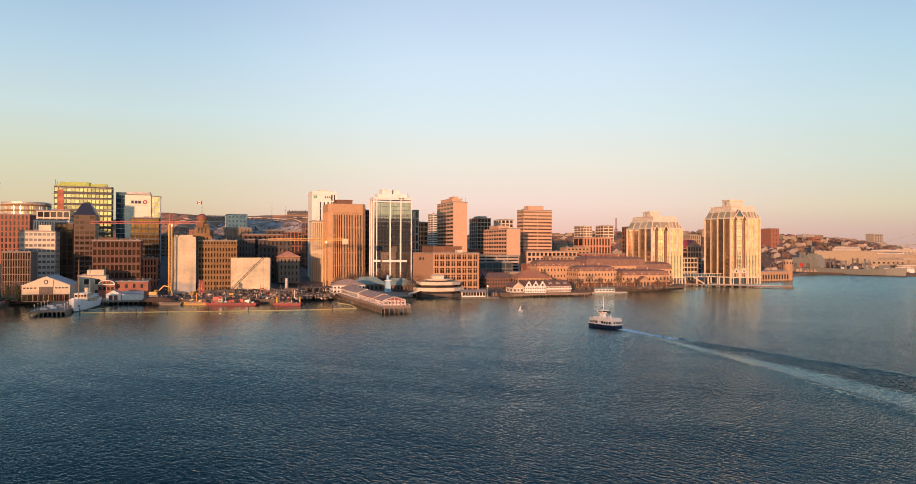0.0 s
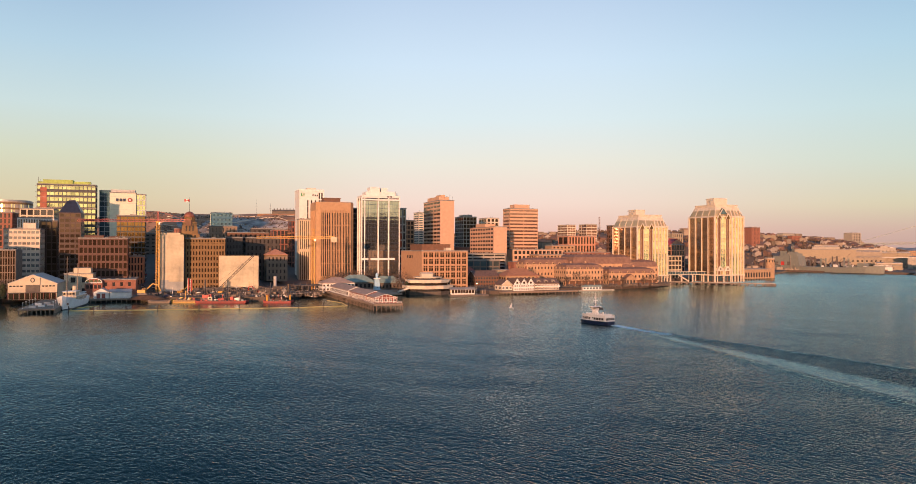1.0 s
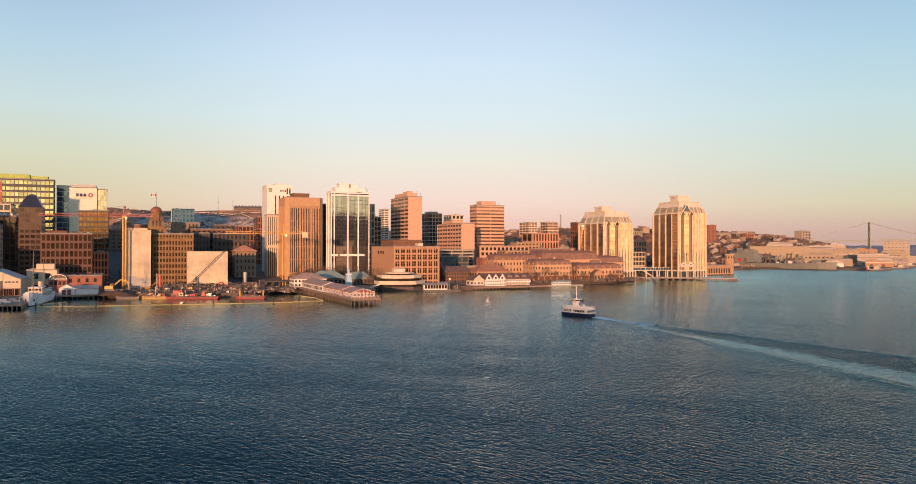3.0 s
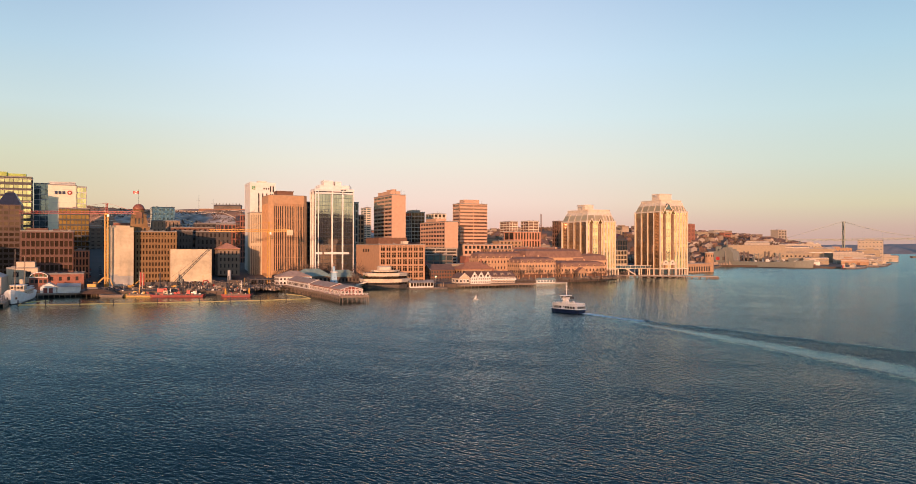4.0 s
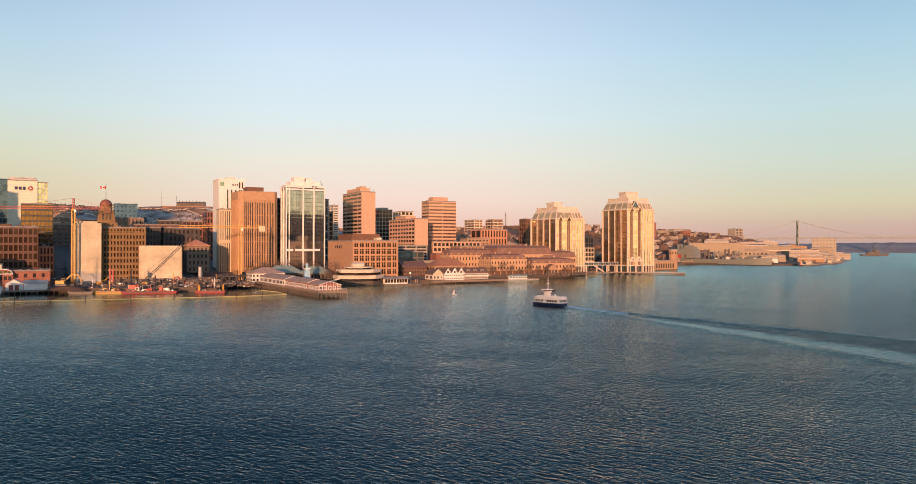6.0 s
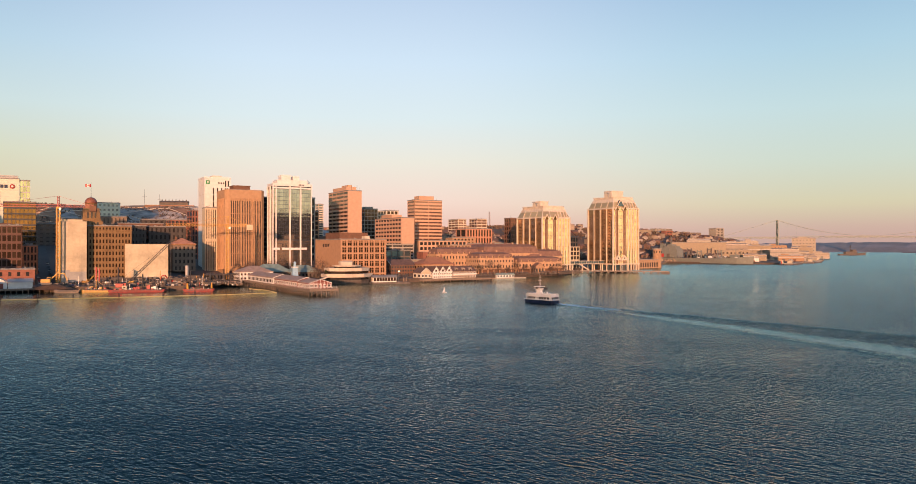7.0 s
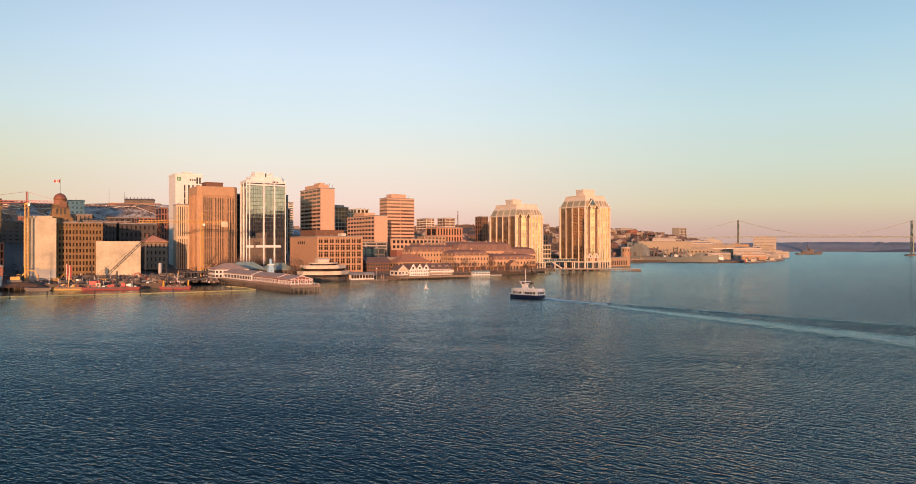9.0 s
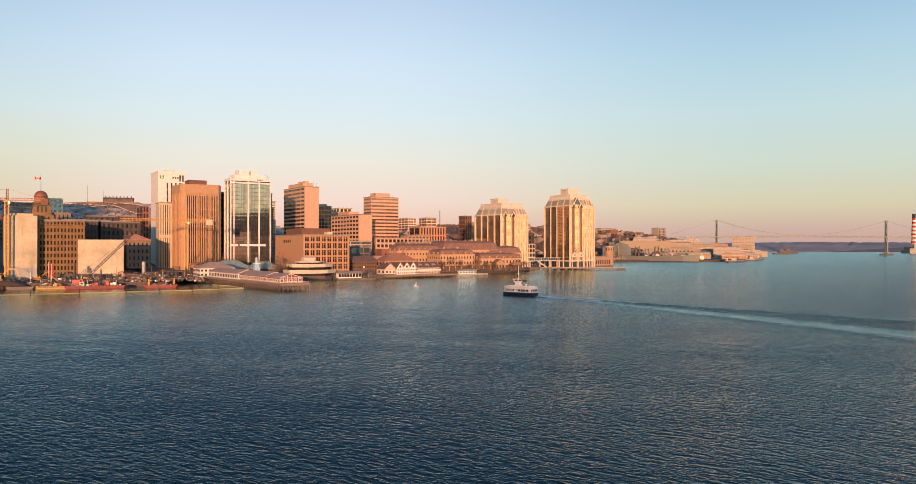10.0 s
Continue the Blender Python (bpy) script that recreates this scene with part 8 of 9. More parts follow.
# ---- suspension bridge ----
def bridge():
    BRG = surf("bridge_green_paint", (0.24, 0.25, 0.20), 0.6, 0.15)
    b = thing("suspension_bridge", "suspension bridge with two latticed grey-green towers over the narrows", "bridge")
    t1, t2 = Vector((1158, 1814, 0)), Vector((1652, 1748, 0))
    w = (t2 - t1).normalized()
    s = Vector((-w.y, w.x, 0)) * 4.2
    zt, zd = 97.0, 50.0
    for t in (t1, t2):
        tw = thing("tower", "", "")
        tw.parent = b
        for k in (-1, 1):
            part("leg", Geo().loft([[t + s * k * f + w * a_ + s.normalized() * b_ + Vector((0, 0, z)) for a_, b_ in ((-e, -e), (e, -e), (e, e), (-e, e))] for f, e, z in ((1.15, 1.4, -2), (0.95, 0.95, zt))]), BRG, tw)
        for z in (18, 46, 68, 93):
            part("cross_beam", Geo().bar(t + s * -1.1 + Vector((0, 0, z)), t + s * 1.1 + Vector((0, 0, z)), 1.1), BRG, tw)
        for z in (18, 46, 68):
            z2 = {18: 46, 46: 68, 68: 93}[z]
            part("brace", Geo().bar(t - s + Vector((0, 0, z)), t + s + Vector((0, 0, z2)), 0.7).bar(t + s + Vector((0, 0, z)), t - s + Vector((0, 0, z2)), 0.7), BRG, tw)
        part("pier_base", Geo().loft([[t + Vector((r * math.cos(i * 0.5236) * 1.3, r * math.sin(i * 0.5236), z)) for i in range(12)] for r, z in ((17, -3), (15, 3.5), (9, 5))]), DARKST, tw)
    a, e = t1 - w * 330, t2 + w * 420
    n = 40
    pts = [a.lerp(e, i / n) for i in range(n + 1)]
    zdk = lambda p: zd + 4.5 * (1 - ((p - (t1 + t2) / 2).length / 400) ** 2)
    for k in range(n):
        p, q = pts[k], pts[k + 1]
        g = Geo()
        for o in (-1, 1):
            g.bar(p + s * o + Vector((0, 0, zdk(p) - 4)), q + s * o + Vector((0, 0, zdk(q) - 4)), 0.5)
            g.bar(p + s * o + Vector((0, 0, zdk(p) + 0.6)), q + s * o + Vector((0, 0, zdk(q) + 0.6)), 0.3)
            g.bar(p + s * o + Vector((0, 0, zdk(p) - 4)), (p + q) / 2 + s * o + Vector((0, 0, zdk(p))), 0.35).bar((p + q) / 2 + s * o + Vector((0, 0, zdk(p))), q + s * o + Vector((0, 0, zdk(q) - 4)), 0.35)
        g.add([p - s + Vector((0, 0, zdk(p))), p + s + Vector((0, 0, zdk(p))), q + s + Vector((0, 0, zdk(q))), q - s + Vector((0, 0, zdk(q))),
               p - s + Vector((0, 0, zdk(p) - 1)), p + s + Vector((0, 0, zdk(p) - 1)), q + s + Vector((0, 0, zdk(q) - 1)), q - s + Vector((0, 0, zdk(q) - 1))],
              [(0, 1, 2, 3), (7, 6, 5, 4), (0, 4, 5, 1), (1, 5, 6, 2), (2, 6, 7, 3), (3, 7, 4, 0)])
        part("deck_section", g, BRG, b)
    for o in (-1, 1):
        def cab_z(u):
            return zt - (zt - zdk(t1) - 4) * 4 * u * (1 - u)
        g = Geo()
        for k in range(20):
            u0, u1 = k / 20, (k + 1) / 20
            g.bar(t1.lerp(t2, u0) + s * o * 0.95 + Vector((0, 0, cab_z(u0))), t1.lerp(t2, u1) + s * o * 0.95 + Vector((0, 0, cab_z(u1))), 0.34)
        g.bar(t1 + s * o * 0.95 + Vector((0, 0, zt)), t1 - w * 165 + s * o * 0.95 + Vector((0, 0, zd - 2)), 0.26)
        g.bar(t2 + s * o * 0.95 + Vector((0, 0, zt)), t2 + w * 165 + s * o * 0.95 + Vector((0, 0, zd - 2)), 0.26)
        part("main_cable", g, BRG, b)
        for k in range(1, 20):
            u = k / 20
            p = t1.lerp(t2, u) + s * o * 0.95
            part("hanger", Geo().bar(p + Vector((0, 0, cab_z(u))), p + Vector((0, 0, zdk(t1.lerp(t2, u)))), 0.06, 3), BRG, b)
    for q in (t1 - w * 110, t1 - w * 200, t1 - w * 290, t2 + w * 110, t2 + w * 200, t2 + w * 300, t2 + w * 390):
        part("approach_pier", Geo().bar(q + s + Vector((0, 0, -3)), q + s * 0.8 + Vector((0, 0, zdk(q) - 4)), 1.5).bar(q - s + Vector((0, 0, -3)), q - s * 0.8 + Vector((0, 0, zdk(q) - 4)), 1.5), BRG, b)


bridge()
stack = thing("striped_chimney", "tall red and white striped power station chimney", "chimney", pose(2292, 2268, 0))
for k in range(13):
    r0, r1 = 13.6 - k * 0.32, 13.6 - (k + 1) * 0.32
    part("band", Geo().cyl(0, 0, 37 + k * 7.1, 44.1 + k * 7.1, r0, r1, 24), WHITE if k % 2 else REDP, stack)
part("base", Geo().cyl(0, 0, 0, 37, 15.5, 13.7, 24), PALE, stack)
part("power_house", Geo().box(-34, -20, -1, 60, 30, 12).box(-24, -16, 12, 60, 26, 22), GREYP, stack)
part("rim", Geo().cyl(0, 0, 129.3, 144, 9.5, 9.2, 24), DARKM, stack)
ph = thing("power_hall", "pale power station hall at the water", "building", pose(2240, 2190, 0, 0, 0, 20))
part("wall", Geo().box(0, 0, -2, 120, 40, 18), PALE, ph)
part("upper_wall", Geo().box(30, 8, 18, 120, 38, 34), PALE, ph)

# ---- streets and cars ----
def street(x, y, width, length, label):
    g = Geo()
    n = round(length / 12)
    pts = []
    for i in range(n + 1):
        for s in (0, width):
            gx, gy = grid_at(x, y, s, i * 12)
            pts.append((gx, gy, max(ground(gx, gy), ground(*grid_at(x, y, width / 2, i * 12))) + 0.35))
    base = len(pts)
    pts += [(a, b, c - 1.2) for a, b, c in pts]
    fs = []
    for i in range(n):
        k = 2 * i
        fs += [(k, k + 1, k + 3, k + 2), (base + k, base + k + 2, base + k + 3, base + k + 1), (k, k + 2, base + k + 2, base + k), (k + 1, base + k + 1, base + k + 3, k + 3)]
    fs += [(0, base, base + 1, 1), (2 * n, 2 * n + 1, base + 2 * n + 1, base + 2 * n)]
    solid("road", g.add(pts, fs), ASPH, label, "road", kind="structure")


street(-211, 522, 12, 300, "steep asphalt street climbing from the quay")
street(-140, 600, 10, 200, "asphalt street between the stone houses")


def make_car(mat, m, label):
    b = thing("parked_car", label, "car", m, "parked cars")
    part("body", Geo().loft([[(-2.1, -0.85, z) for z in (0.35,)] + [(2.1, -0.85, 0.35), (2.1, 0.85, 0.35), (-2.1, 0.85, 0.35)], [(-2.15, -0.9, 0.85), (2.15, -0.9, 0.8), (2.15, 0.9, 0.8), (-2.15, 0.9, 0.85)]]), mat, b)
    part("cabin", Geo().taper([(-1.5, -0.85), (0.9, -0.85), (0.9, 0.85), (-1.5, 0.85)], 0.83, [(-1.1, -0.7), (0.3, -0.7), (0.3, 0.7), (-1.1, 0.7)], 1.45), G_DARK, b)
    for k in range(4):
        w = part("wheel", Geo().cyl(0, 0, -0.1, 0.1, 0.33, n=10), DARKM, b)
        w.matrix_basis = pose((-1.3, 1.3)[k % 2], (-0.9, 0.9)[k // 2], 0.33, 90, 0, 0)
    return b


CARS = [make_car(mt, pose(-220 + k * 0.0, 560 + k * 25, 0, 0, 0, 0), lb) for k, (mt, lb) in enumerate(((WHITE, "white car parked by the quay"), (DARKM, "dark grey car parked by the quay"), (REDP, "small red car parked by the quay"), (STEEL, "silver car parked by the quay")))]
rng = random.Random(21)
for k in range(22):
    if k < 12:
        gx, gy = grid_at(-211, 522, (2.2, 9.8)[k % 2], 22 + k * 11 + rng.uniform(-3, 3))
        an = GA + 90 + (180 if k % 2 else 0)
    elif k < 20:
        gx, gy = grid_at(-300, 452, 4 + (k - 12) * 3.4, 20 + (k % 3) * 9)
        an = GA + 90
    else:
        gx, gy = grid_at(-92, 602, (k - 20) * 4.4, 6)
        an = GA + 90
    zz = max(ground(gx, gy), 2.5) + (0.4 if k < 12 else 0.1)
    if k < 4:
        CARS[k].matrix_basis = pose(gx, gy, zz, 0, 0, an)
    else:
        copy_thing(CARS[k % 4], pose(gx, gy, zz, 0, 0, an))


# ---- trees ----
def make_tree(seed, h, r, mat, label, conifer=False):
    rr = random.Random(seed)
    b = thing("conifer" if conifer else "bare_tree", label, "tree", None, "town trees")
    t = Geo().cyl(0, 0, -0.6, h * 0.45, 0.28, 0.16, 6).cyl(0, 0, h * 0.45, h * 0.9, 0.16, 0.04, 5)
    tips = []
    for k in range(9 if not conifer else 0):
        z = h * (0.28 + 0.06 * k)
        an = k * 2.4 + rr.uniform(-0.4, 0.4)
        ln = r * (1.0 - 0.06 * k) * rr.uniform(0.75, 1.05)
        q = Vector((ln * math.cos(an), ln * math.sin(an), z + ln * rr.uniform(0.5, 0.9)))
        t.bar((0, 0, z), q, 0.07, 3)
        tips += [(q, z), ((q + Vector((0, 0, z))) * 0.62, z)]
    part("trunk", t, BARK, b)
    c = Geo()
    if conifer:
        for k in range(230):
            f = rr.random() ** 0.8
            z, an = h * (0.12 + 0.86 * f), rr.uniform(0, 6.28)
            rad = r * (1 - f) * rr.uniform(0.5, 1.1) + 0.1
            p = Vector((rad * math.cos(an), rad * math.sin(an), z))
            o = Vector((math.cos(an), math.sin(an), -0.5)) * rr.uniform(0.4, 0.9)
            s = Vector((-math.sin(an), math.cos(an), 0)) * rr.uniform(0.25, 0.5)
            c.add([p - o * 0.4 + Vector((0, 0, 0.3)), p + o + s, p + o - s], [(0, 1, 2)])
    else:
        for k in range(420):
            q, z = rr.choice(tips)
            p = q + Vector((rr.gauss(0, r * 0.27), rr.gauss(0, r * 0.27), rr.gauss(0.2, h * 0.09)))
            d = Vector((rr.gauss(0, 1), rr.gauss(0, 1), rr.uniform(0.2, 1.5))).normalized() * rr.uniform(0.35, 0.9)
            s = d.cross(Vector((rr.random(), rr.random(), rr.random()))).normalized() * 0.14
            c.add([p - d * 0.3 + s, p - d * 0.3 - s, p + d], [(0, 1, 2)])
    part("crown", c, mat, b)
    return b


TREES = [make_tree(1, 10, 4.0, TWIG, "bare brown broadleaf tree"), make_tree(2, 8, 3.4, TWIG, "small bare reddish tree"), make_tree(3, 12, 4.6, TWIG, "tall bare brown tree")]
FIRS = [make_tree(4, 10, 2.4, FIR, "dark green conifer with drooping boughs", True)]
SPOTS = [(-100 + 4 * k, 646 + (k % 3) * 4) for k in range(10)] + [(-30, 592), (-36, 606), (-28, 600), (-38, 600)] + [(-318 + 6 * k, 492 + (k % 2) * 6) for k in range(7)] + [(8, 640), (12, 634), (20, 634), (86, 646)]
SPOTS += [(-240 + 9 * k, 930 + 14 * (k % 3)) for k in range(12)] + [(180 + 8 * k, 690 + 5 * k) for k in range(3)] + [(-72 + 5 * k, 655) for k in range(6)] + [(52 + 6 * k, 676 + 2 * k) for k in range(5)]
rng = random.Random(31)
for k in range(15):
    q, u = rng.uniform(500, 2250), rng.uniform(200, 800)
    u0 = float(np.interp(q, SQ, SU))
    tx, ty = (u0 + u) * IN[0] + q * AL[0], (u0 + u) * IN[1] + q * AL[1]
    if math.hypot((tx + 290) / 330, (ty - 1120) / 230) > 1:
        SPOTS.append((tx, ty))
SPOTS += [(96 + 9 * k, 655 + 3.4 * k + (k % 2) * 2) for k in range(8)]
SHADY = [(-292 + 4 * k, 487 + 3 * (k % 3)) for k in range(5)] + [(-31, 588), (-95, 644)]
SPOTS += SHADY
for k, (tx, ty) in enumerate(SPOTS):
    src = FIRS[0] if k % 11 == 10 or (tx, ty) in SHADY else TREES[k % 3]
    sc = rng.uniform(0.8, 1.25)
    m = pose(tx, ty, ground(tx, ty) - 0.2, 0, 0, rng.uniform(0, 360))
    if k in (0, 1, 2, 10):
        src.matrix_basis = m
    else:
        o = copy_thing(src, m)
        o.scale = (sc, sc, sc)


# ---- houses on the slopes ----
def cottage(name_label, w, d, he, hr, wall, roof, flat=False):
    b = thing("hill_house", name_label, "house", None, "houses on the slope")
    if flat:
        part("wall", Geo().box(0, 0, -3, w, d, he), wall, b)
        part("roof", Geo().box(-0.3, -0.3, he, w + 0.3, d + 0.3, he + 0.5), roof, b)
    else:
        part("wall", Geo().gable_wall(0, 0, w, d, -3, he, hr, "x"), wall, b)
        part("roof", Geo().gable(0, 0, w, d, he + 0.05, hr + 0.05, "x"), roof, b)
    for i in range(2):
        pane(b, "x", w / 2, -0.05, 1.0 + i * he * 0.48, w * 0.7, 1.3, G_DARK)
    return b


HOUSEW = surf("old_white_boards", (0.36, 0.32, 0.28), 0.8, 0.3, per=0.4)
HOUSEC = surf("old_cream_boards", (0.28, 0.225, 0.165), 0.8, 0.3, per=0.4)
KINDS = [cottage("white boarded house with a dark gabled roof", 11, 9, 6.5, 9.5, HOUSEW, SLATE), cottage("red brick house with a brown roof", 12, 10, 6.5, 9.8, BRICK, SLATE),
         cottage("cream boarded house with a grey roof", 10, 9, 6.2, 9.0, HOUSEC, GREYROOF), cottage("orange brick row of houses with a rust roof", 24, 11, 8, 11.5, BRICK, RUSTROOF),
         cottage("flat-roofed brick block of flats", 24, 14, 12.5, 13, BRICK, GREYROOF, True), cottage("flat-roofed pale block of flats", 22, 13, 10, 11, HOUSEC, GREYROOF, True),
         cottage("grey boarded house with a dark roof", 11, 9, 6.5, 9.6, GREYP, SLATE)]
rng = random.Random(41)
used = []
first = [True] * len(KINDS)
tries = 0
while len(used) < 82 and tries < 6000:
    tries += 1
    if tries % 5 < 3:
        q, u = rng.uniform(700, 2150), rng.uniform(120, 520)
    elif tries % 5 == 3:
        q, u = rng.uniform(350, 640), rng.uniform(170, 620)
    else:
        q, u = rng.uniform(60, 420), rng.uniform(60, 420)
    u0 = float(np.interp(q, SQ, SU))
    hx, hy_ = (u0 + u) * IN[0] + q * AL[0], (u0 + u) * IN[1] + q * AL[1]
    if q > 640 and u < 130 and hx > 560:
        continue
    if any(math.hypot(hx - a, hy_ - b) < r + 10 for a, b, r in FOOT) or any(math.hypot(hx - a, hy_ - b) < 21 for a, b in used):
        continue
    used.append((hx, hy_))
    k = rng.choice((0, 1, 2, 3, 4, 5, 6, 3, 4) if q < 900 else (0, 1, 2, 2, 3, 4, 5, 6, 0))
    m = pose(hx, hy_, ground(hx, hy_) + 0.2, 0, 0, GA + rng.choice((0, 0, 6, -6, 90)))
    if first[k]:
        KINDS[k].matrix_basis, first[k] = m, False
    else:
        copy_thing(KINDS[k], m)

# the rest of the town's houses, too many to count
rng = random.Random(91)
FARW = surf("weathered_boards", (0.30, 0.255, 0.22), 0.8, 0.5, 0.03, 0.5)
FARB = surf("old_brick", (0.19, 0.11, 0.08), 0.9, 0.5, 0.03, 0.5)
FARC = surf("old_render", (0.27, 0.21, 0.155), 0.85, 0.45, 0.03, 0.5)
FAR = {"a": (Geo(), FARW, "countless pale boarded houses spread over the slopes"), "b": (Geo(), FARB, "countless brick houses spread over the slopes"), "c": (Geo(), FARC, "countless cream flat-roofed blocks spread over the slopes")}
roofs = Geo()
far_used = []
for k in range(4200):
    if k % 2:
        q, u = rng.uniform(720, 2300), rng.uniform(115, 640)
    else:
        q, u = rng.uniform(330, 800), rng.uniform(150, 620)
    u0 = float(np.interp(q, SQ, SU))
    hx, hy_ = (u0 + u) * IN[0] + q * AL[0], (u0 + u) * IN[1] + q * AL[1]
    if math.hypot((hx + 290) / 340, (hy_ - 1120) / 240) < 1 or len(far_used) > 640:
        continue
    if any(math.hypot(hx - a, hy_ - b) < r + 9 for a, b, r in FOOT) or any(math.hypot(hx - a, hy_ - b) < 15 for a, b in used + far_used):
        continue
    far_used.append((hx, hy_))
    kind_ = rng.choice("aabbc")
    w_, d_, h_ = (rng.uniform(8, 15), rng.uniform(8, 10), rng.uniform(5, 8)) if kind_ != "c" else (rng.uniform(12, 24), rng.uniform(10, 14), rng.uniform(8, 14))
    an = radians(GA + rng.choice((0, 0, 8, -8)))
    z_ = ground(hx, hy_)
    turn = lambda pts: [(hx + x * math.cos(an) - y * math.sin(an), hy_ + x * math.sin(an) + y * math.cos(an), z_ + z) for x, y, z in pts]
    one, top = Geo(), Geo()
    if kind_ == "c":
        one.box(0, 0, -4, w_, d_, h_)
        top.box(-0.3, -0.3, h_, w_ + 0.3, d_ + 0.3, h_ + 0.5)
    else:
        ax = rng.choice("xy")
        one.gable_wall(0, 0, w_, d_, -4, h_, h_ + 3, ax)
        top.gable(0, 0, w_, d_, h_ + 0.05, h_ + 3.05, ax)
    FAR[kind_][0].add(turn(one.v), one.f)
    roofs.add(turn(top.v), top.f)
for g, mt, lb in FAR.values():
    solid("far_houses", g, mt, lb, "houses", kind="stuff")
solid("far_roofs", roofs, SLATE, "countless dark roofs spread over the slopes", "roofs", kind="stuff")

# bigger blocks along the skyline of the far slope
for x, y, w, d, top, wl, lb in ((1028, 1893, 30, 25, 76.5, DOCKW, "tall pale apartment block on the far slope"), (592, 1450, 20, 30, 77, BRICK, "red brick apartment block on the slope"),
                                (820, 1820, 36, 20, 73, DOCKW, "cream school block on the slope"), (700, 1650, 34, 20, 66, DOCKP, "pale apartment block on the slope"), (930, 2000, 30, 20, 72, OBRICK, "brick block on the far slope"),
                                (380, 1330, 30, 22, 55, OBRICK, "orange brick block on the slope"), (430, 1420, 24, 20, 64, DOCKP, "pale block of flats on the slope")):
    block("slope_block", lb, x, y, w, d, top, wl, G_DARK, nf=5, nb=5, ns=2, faces="f", sp=2.6, pier=2.6, group="slope blocks")
mast = thing("radio_mast", "slim lattice radio mast on the ridge", "mast", pose(305, 1478, 56))
part("mast", lattice(Geo(), (0, 0, 0), (0, 0, 41), 0.9, 14, 0.22), DBROWN, mast)
fort = thing("hilltop_fort", "long low dark fort rampart on the grassy hill", "fort", pose(-262, 1066, 79, 0, 0, 2))
part("rampart", Geo().taper([(0, 0), (70, 0), (70, 40), (0, 40)], -6, [(4, 4), (66, 4), (66, 36), (4, 36)], 4.0), GRASS, fort)
part("barrack_block", Geo().box(22, 10, 3, 58, 20, 8).gable(22, 10, 58, 20, 8, 10, "x"), DARKST, fort)
for k in range(8):
    part("chimney", Geo().box(24 + k * 4.4, 14, 9, 25 + k * 4.4, 15, 12), DARKST, fort)
for k, (x, y) in enumerate(((-248, 1020), (-232, 1030))):
    solid("signal_mast", Geo().cyl(0, 0, 0, 24 - 6 * k, 0.22, 0.1, 6).bar((-2.5, 0, 15 - 4 * k), (2.5, 0, 15 - 4 * k), 0.12), DARKM, "thin signal mast on the hill", "mast", pose(x, y, ground(x, y)))
for k in range(8):
    g = Geo()
    pts = []
    for i in range(30):
        t = i / 29
        x, y = -360 + 230 * t, 905 + 15 * k + 30 * math.sin(t * (2.4 + k * 0.5) + k * 1.7)
        pts.append((x, y, ground(x, y) + 0.25))
    for p_, q_ in zip(pts[:-1], pts[1:]):
        g.bar(p_, q_, 0.4)
    solid("hill_path", g, PALE, "pale path curving across the grassy hill", "path", kind="structure")
ct = thing("clock_tower", "small white clock tower on the hillside", "tower", pose(-205, 940, ground(-205, 940)))
part("base", Geo().box(-6, -4, -1, 6, 4, 5), WHITE, ct)
part("drum", Geo().cyl(0, 0, 5, 9, 3.4, n=12), WHITE, ct)
part("belfry", Geo().cyl(0, 0, 9, 14, 2.3, n=8), WHITE, ct)
part("cap", Geo().cyl(0, 0, 14, 17, 2.5, 0.3, 8), TEAL, ct)


# ---- far shores ----
def ridge(name, label, b0, b1, dist, depth, top, seed, mat):
    g = Geo()
    n = round((b1 - b0) * 3)
    prof = ((0, -1.0), (0.02, 1.5), (0.25, 0.45), (0.6, 0.85), (1.0, 1.0), (1.6, 0.6))
    for i in range(n + 1):
        an = radians(b0 + (b1 - b0) * i / n)
        for k, (f, h) in enumerate(prof):
            r = dist + depth * f + 16 * noise.noise((i * 0.07, seed, 0)) * (dist / 1500)
            fade = min(1.0, (i + 0.3) / 16.0) if seed == 6.0 else 1.0
            z = h if k < 2 else fade * top * h * (0.85 + 0.2 * noise.noise((i * 0.05, k * 0.3, seed)) + 0.10 * noise.noise((i * 0.9, k, seed)))
            g.v.append((r * math.sin(an), r * math.cos(an), z))
    m = len(prof)
    g.f = [(i * m + k, (i + 1) * m + k, (i + 1) * m + k + 1, i * m + k + 1) for i in range(n) for k in range(m - 1)]
    solid(name, g, mat, label, "far shore", kind="structure")


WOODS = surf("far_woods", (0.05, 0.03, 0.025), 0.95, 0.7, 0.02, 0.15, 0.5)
# distance haze is put into the greyed colours of these two shores
HAZED = surf("hazed_shore_woods", (0.20, 0.195, 0.205), 0.95, 0.35, 0.006, 0.05, 0.4)
ridge("far_shore", "long grey-brown shore beyond the bridge", 30, 74, 4150, 380, 54, 1.0, HAZED)
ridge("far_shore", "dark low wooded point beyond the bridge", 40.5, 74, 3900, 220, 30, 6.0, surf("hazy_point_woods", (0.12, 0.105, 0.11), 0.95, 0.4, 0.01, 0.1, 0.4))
ridge("opposite_shore", "wooded town shore across the harbour", 150, 282, 1350, 420, 76, 2.0, WOODS)
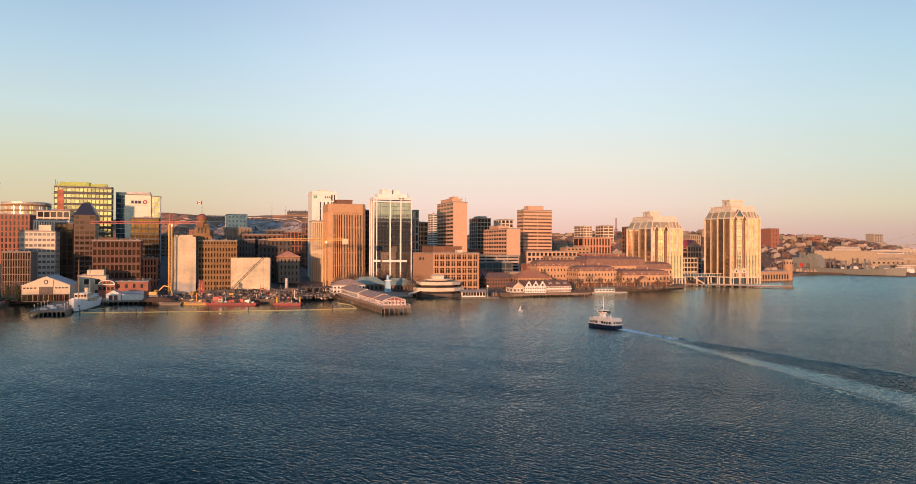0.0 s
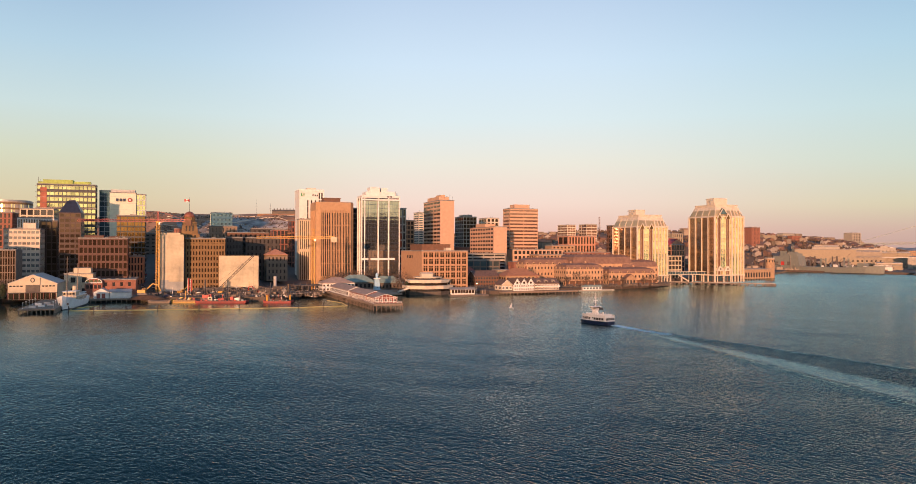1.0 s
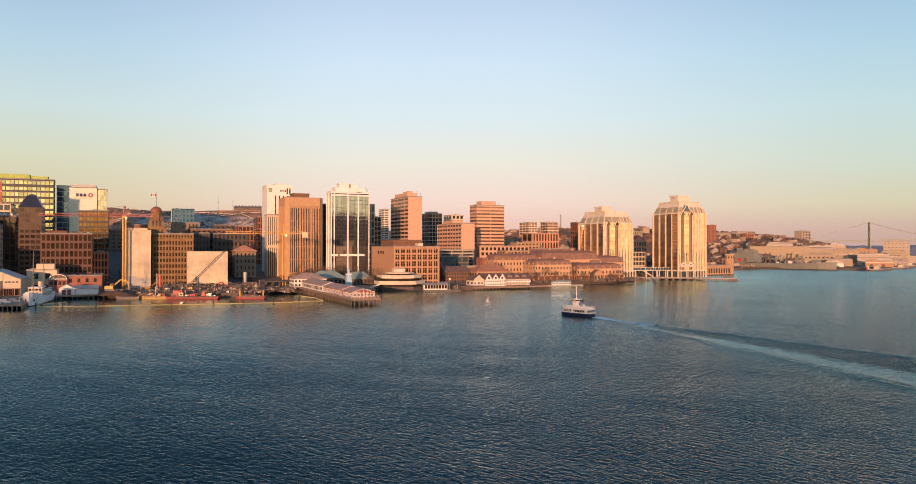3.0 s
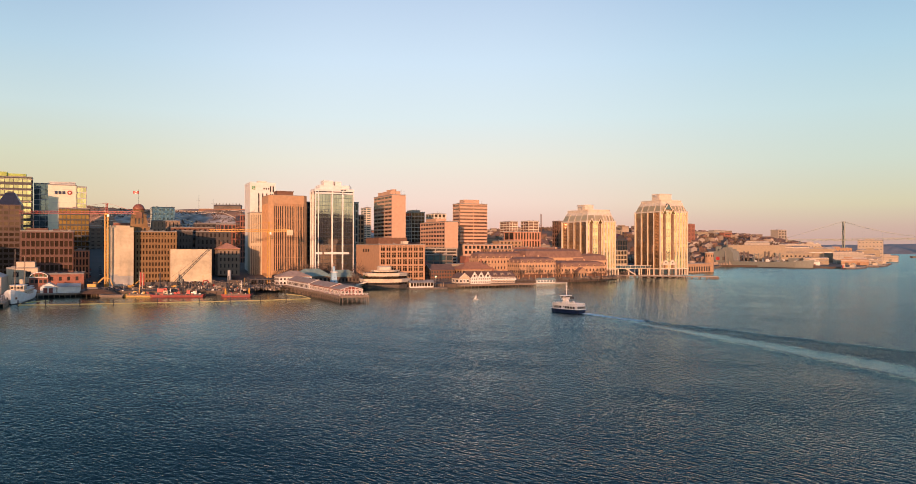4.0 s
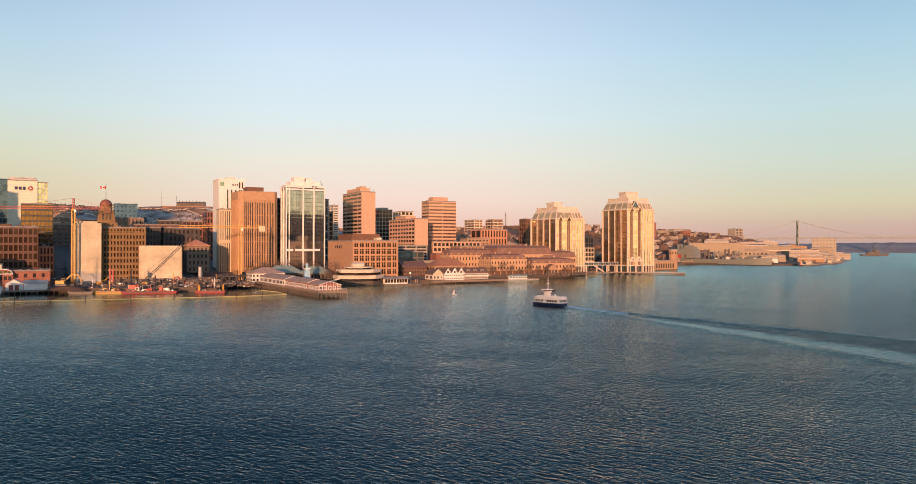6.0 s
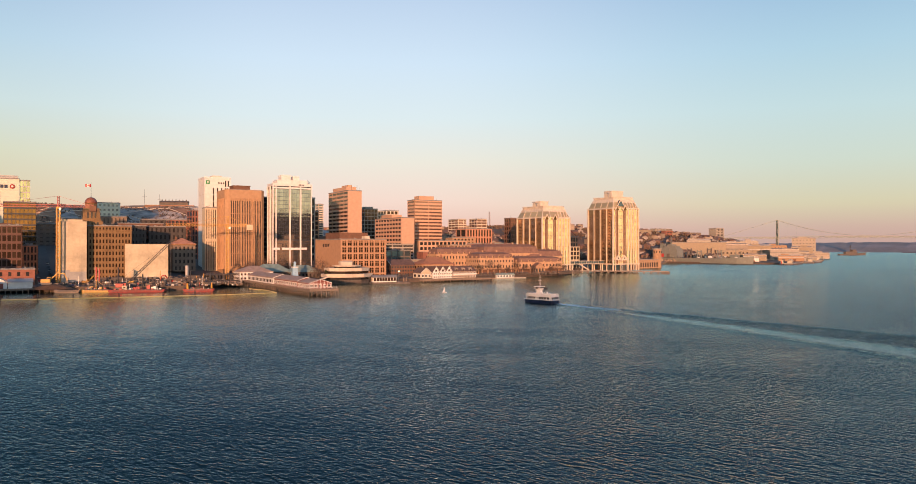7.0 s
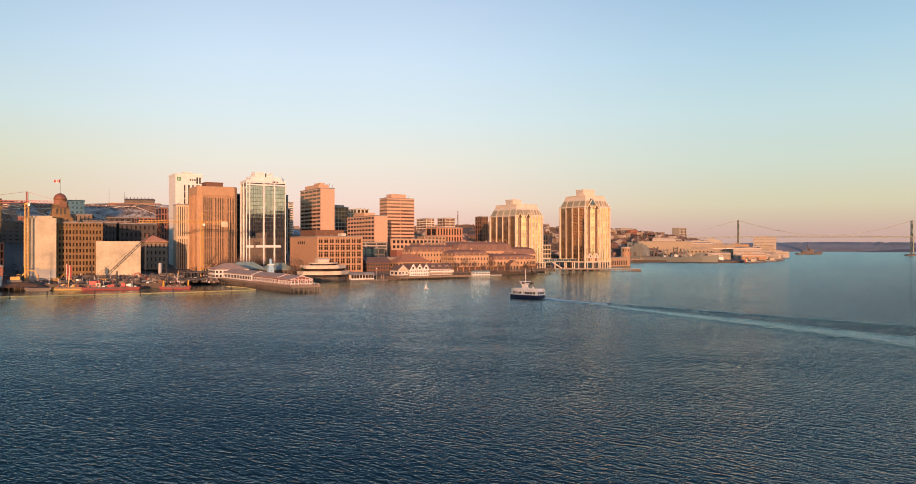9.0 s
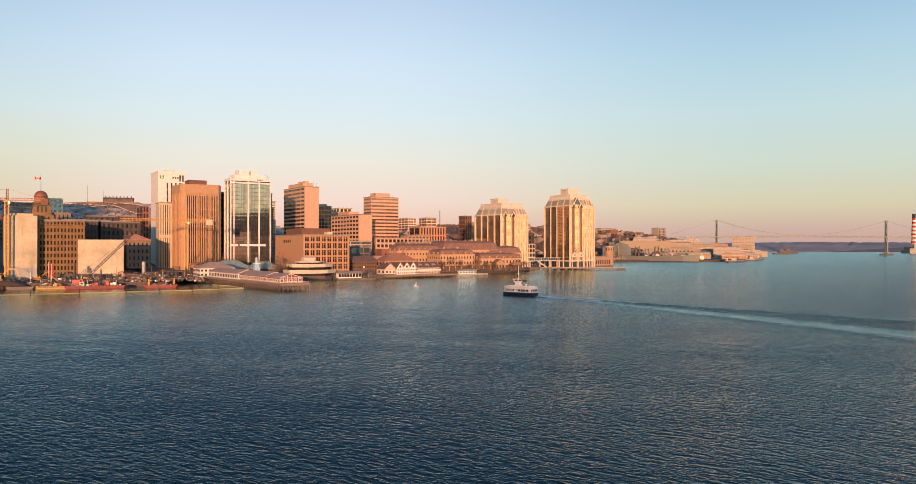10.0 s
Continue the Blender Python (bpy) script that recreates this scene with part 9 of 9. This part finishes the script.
# out of sight; set high and near to make the glass tower's reflection dark
ridge("opposite_shore", "unseen high ridge added to darken the glass tower's reflection", 100, 150, 760, 300, 150, 5.0, WOODS)
ridge("opposite_shore", "low wooded point across the harbour", 75, 104, 1900, 300, 10, 3.0, WOODS)



def bluff():
    """An unseen wooded shore behind, added and shaped to keep the low sun off the quays."""
    g = Geo()
    n = 300
    prof = ((-85, -1.0), (-80, 2.5), (-45, 46), (-14, 67), (0, 71), (60, 62), (160, 40), (230, 8))
    for i in range(n + 1):
        s = -1200 + 3000 * i / n
        for k, (o, z) in enumerate(prof):
            step = lambda a_, b_: min(1.0, max(0.0, (s - a_) / (b_ - a_)))
            # the crest is raised here so its shadow covers the old quays
            lift = 5 * step(-540, -430) * (1 - step(-345, -285))
            zz = z * (1 + lift / 71) + (1.6 * noise.noise((i * 0.9, k, 8.0)) + 1.5 * noise.noise((i * 0.06, 0, 9.0)) if k > 1 else 0)
            d = 700 + o
            g.v.append((-math.sin(radians(SUN_AZ)) * d + math.cos(radians(SUN_AZ)) * s, -math.cos(radians(SUN_AZ)) * d - math.sin(radians(SUN_AZ)) * s, zz))
    m = len(prof)
    g.f = [(i * m + k, (i + 1) * m + k, (i + 1) * m + k + 1, i * m + k + 1) for i in range(n) for k in range(m - 1)]
    solid("opposite_shore", g, WOODS, "unseen wooded bluff across the harbour, added to shade the quays", "far shore", kind="structure")


bluff()


# ---- bare woods on the slopes: countless small clumps ----
rng = random.Random(77)
wg = Geo()
for k in range(30000):
    if k < 27000:
        q, u = rng.uniform(750, 2700), rng.uniform(95, 900)
        if noise.noise((q / 90, u / 60, 1.0)) < -0.2:
            continue
    else:
        q, u = rng.uniform(150, 650), rng.uniform(420, 800)
        if noise.noise((q / 70, u / 60, 4.0)) < 0.15:
            continue
    u0 = float(np.interp(q, SQ, SU))
    p = Vector(((u0 + u) * IN[0] + q * AL[0], (u0 + u) * IN[1] + q * AL[1], ground_uq(u, q)))
    if math.hypot((p.x + 290) / 330, (p.y - 1120) / 230) < 1:
        continue
    h, r = rng.uniform(4, 7.5), rng.uniform(1.4, 3.0)
    for j in range(4):
        an = rng.uniform(0, 6.28)
        o = Vector((math.cos(an), math.sin(an), 0)) * r
        t = p + Vector((rng.uniform(-1, 1), rng.uniform(-1, 1), h * rng.uniform(0.75, 1.05)))
        wg.add([p + o + Vector((0, 0, h * 0.3)), p - o * 0.8 + Vector((0, 0, h * rng.uniform(0.25, 0.5))), t], [(0, 1, 2)])
hg = Geo()
for k in range(5200):
    x, y = rng.uniform(-480, -40), rng.uniform(885, 1030)
    if noise.noise((x / 26, y / 20, 2.0)) < 0.02 or ground(x, y) > 84:
        continue
    p = Vector((x, y, ground(x, y)))
    h, r = rng.uniform(0.5, 1.8), rng.uniform(0.6, 1.9)
    for j in range(3):
        an = rng.uniform(0, 6.28)
        o = Vector((math.cos(an), math.sin(an), 0)) * r
        hg.add([p + o, p - o * 0.8, p + Vector((rng.uniform(-0.5, 0.5), rng.uniform(-0.5, 0.5), h))], [(0, 1, 2)])
solid("hill_shrubs", hg, TWIG, "countless bare shrubs and hedges on the frosty hillside", "shrubs", kind="stuff")
me = bpy.data.meshes.new("slope_woods")
me.from_pydata(wg.v, [], wg.f)
me.materials.append(TWIG)
tagged(new("slope_woods", me), "bare brown woods covering the town slopes", "woods", "", "stuff")
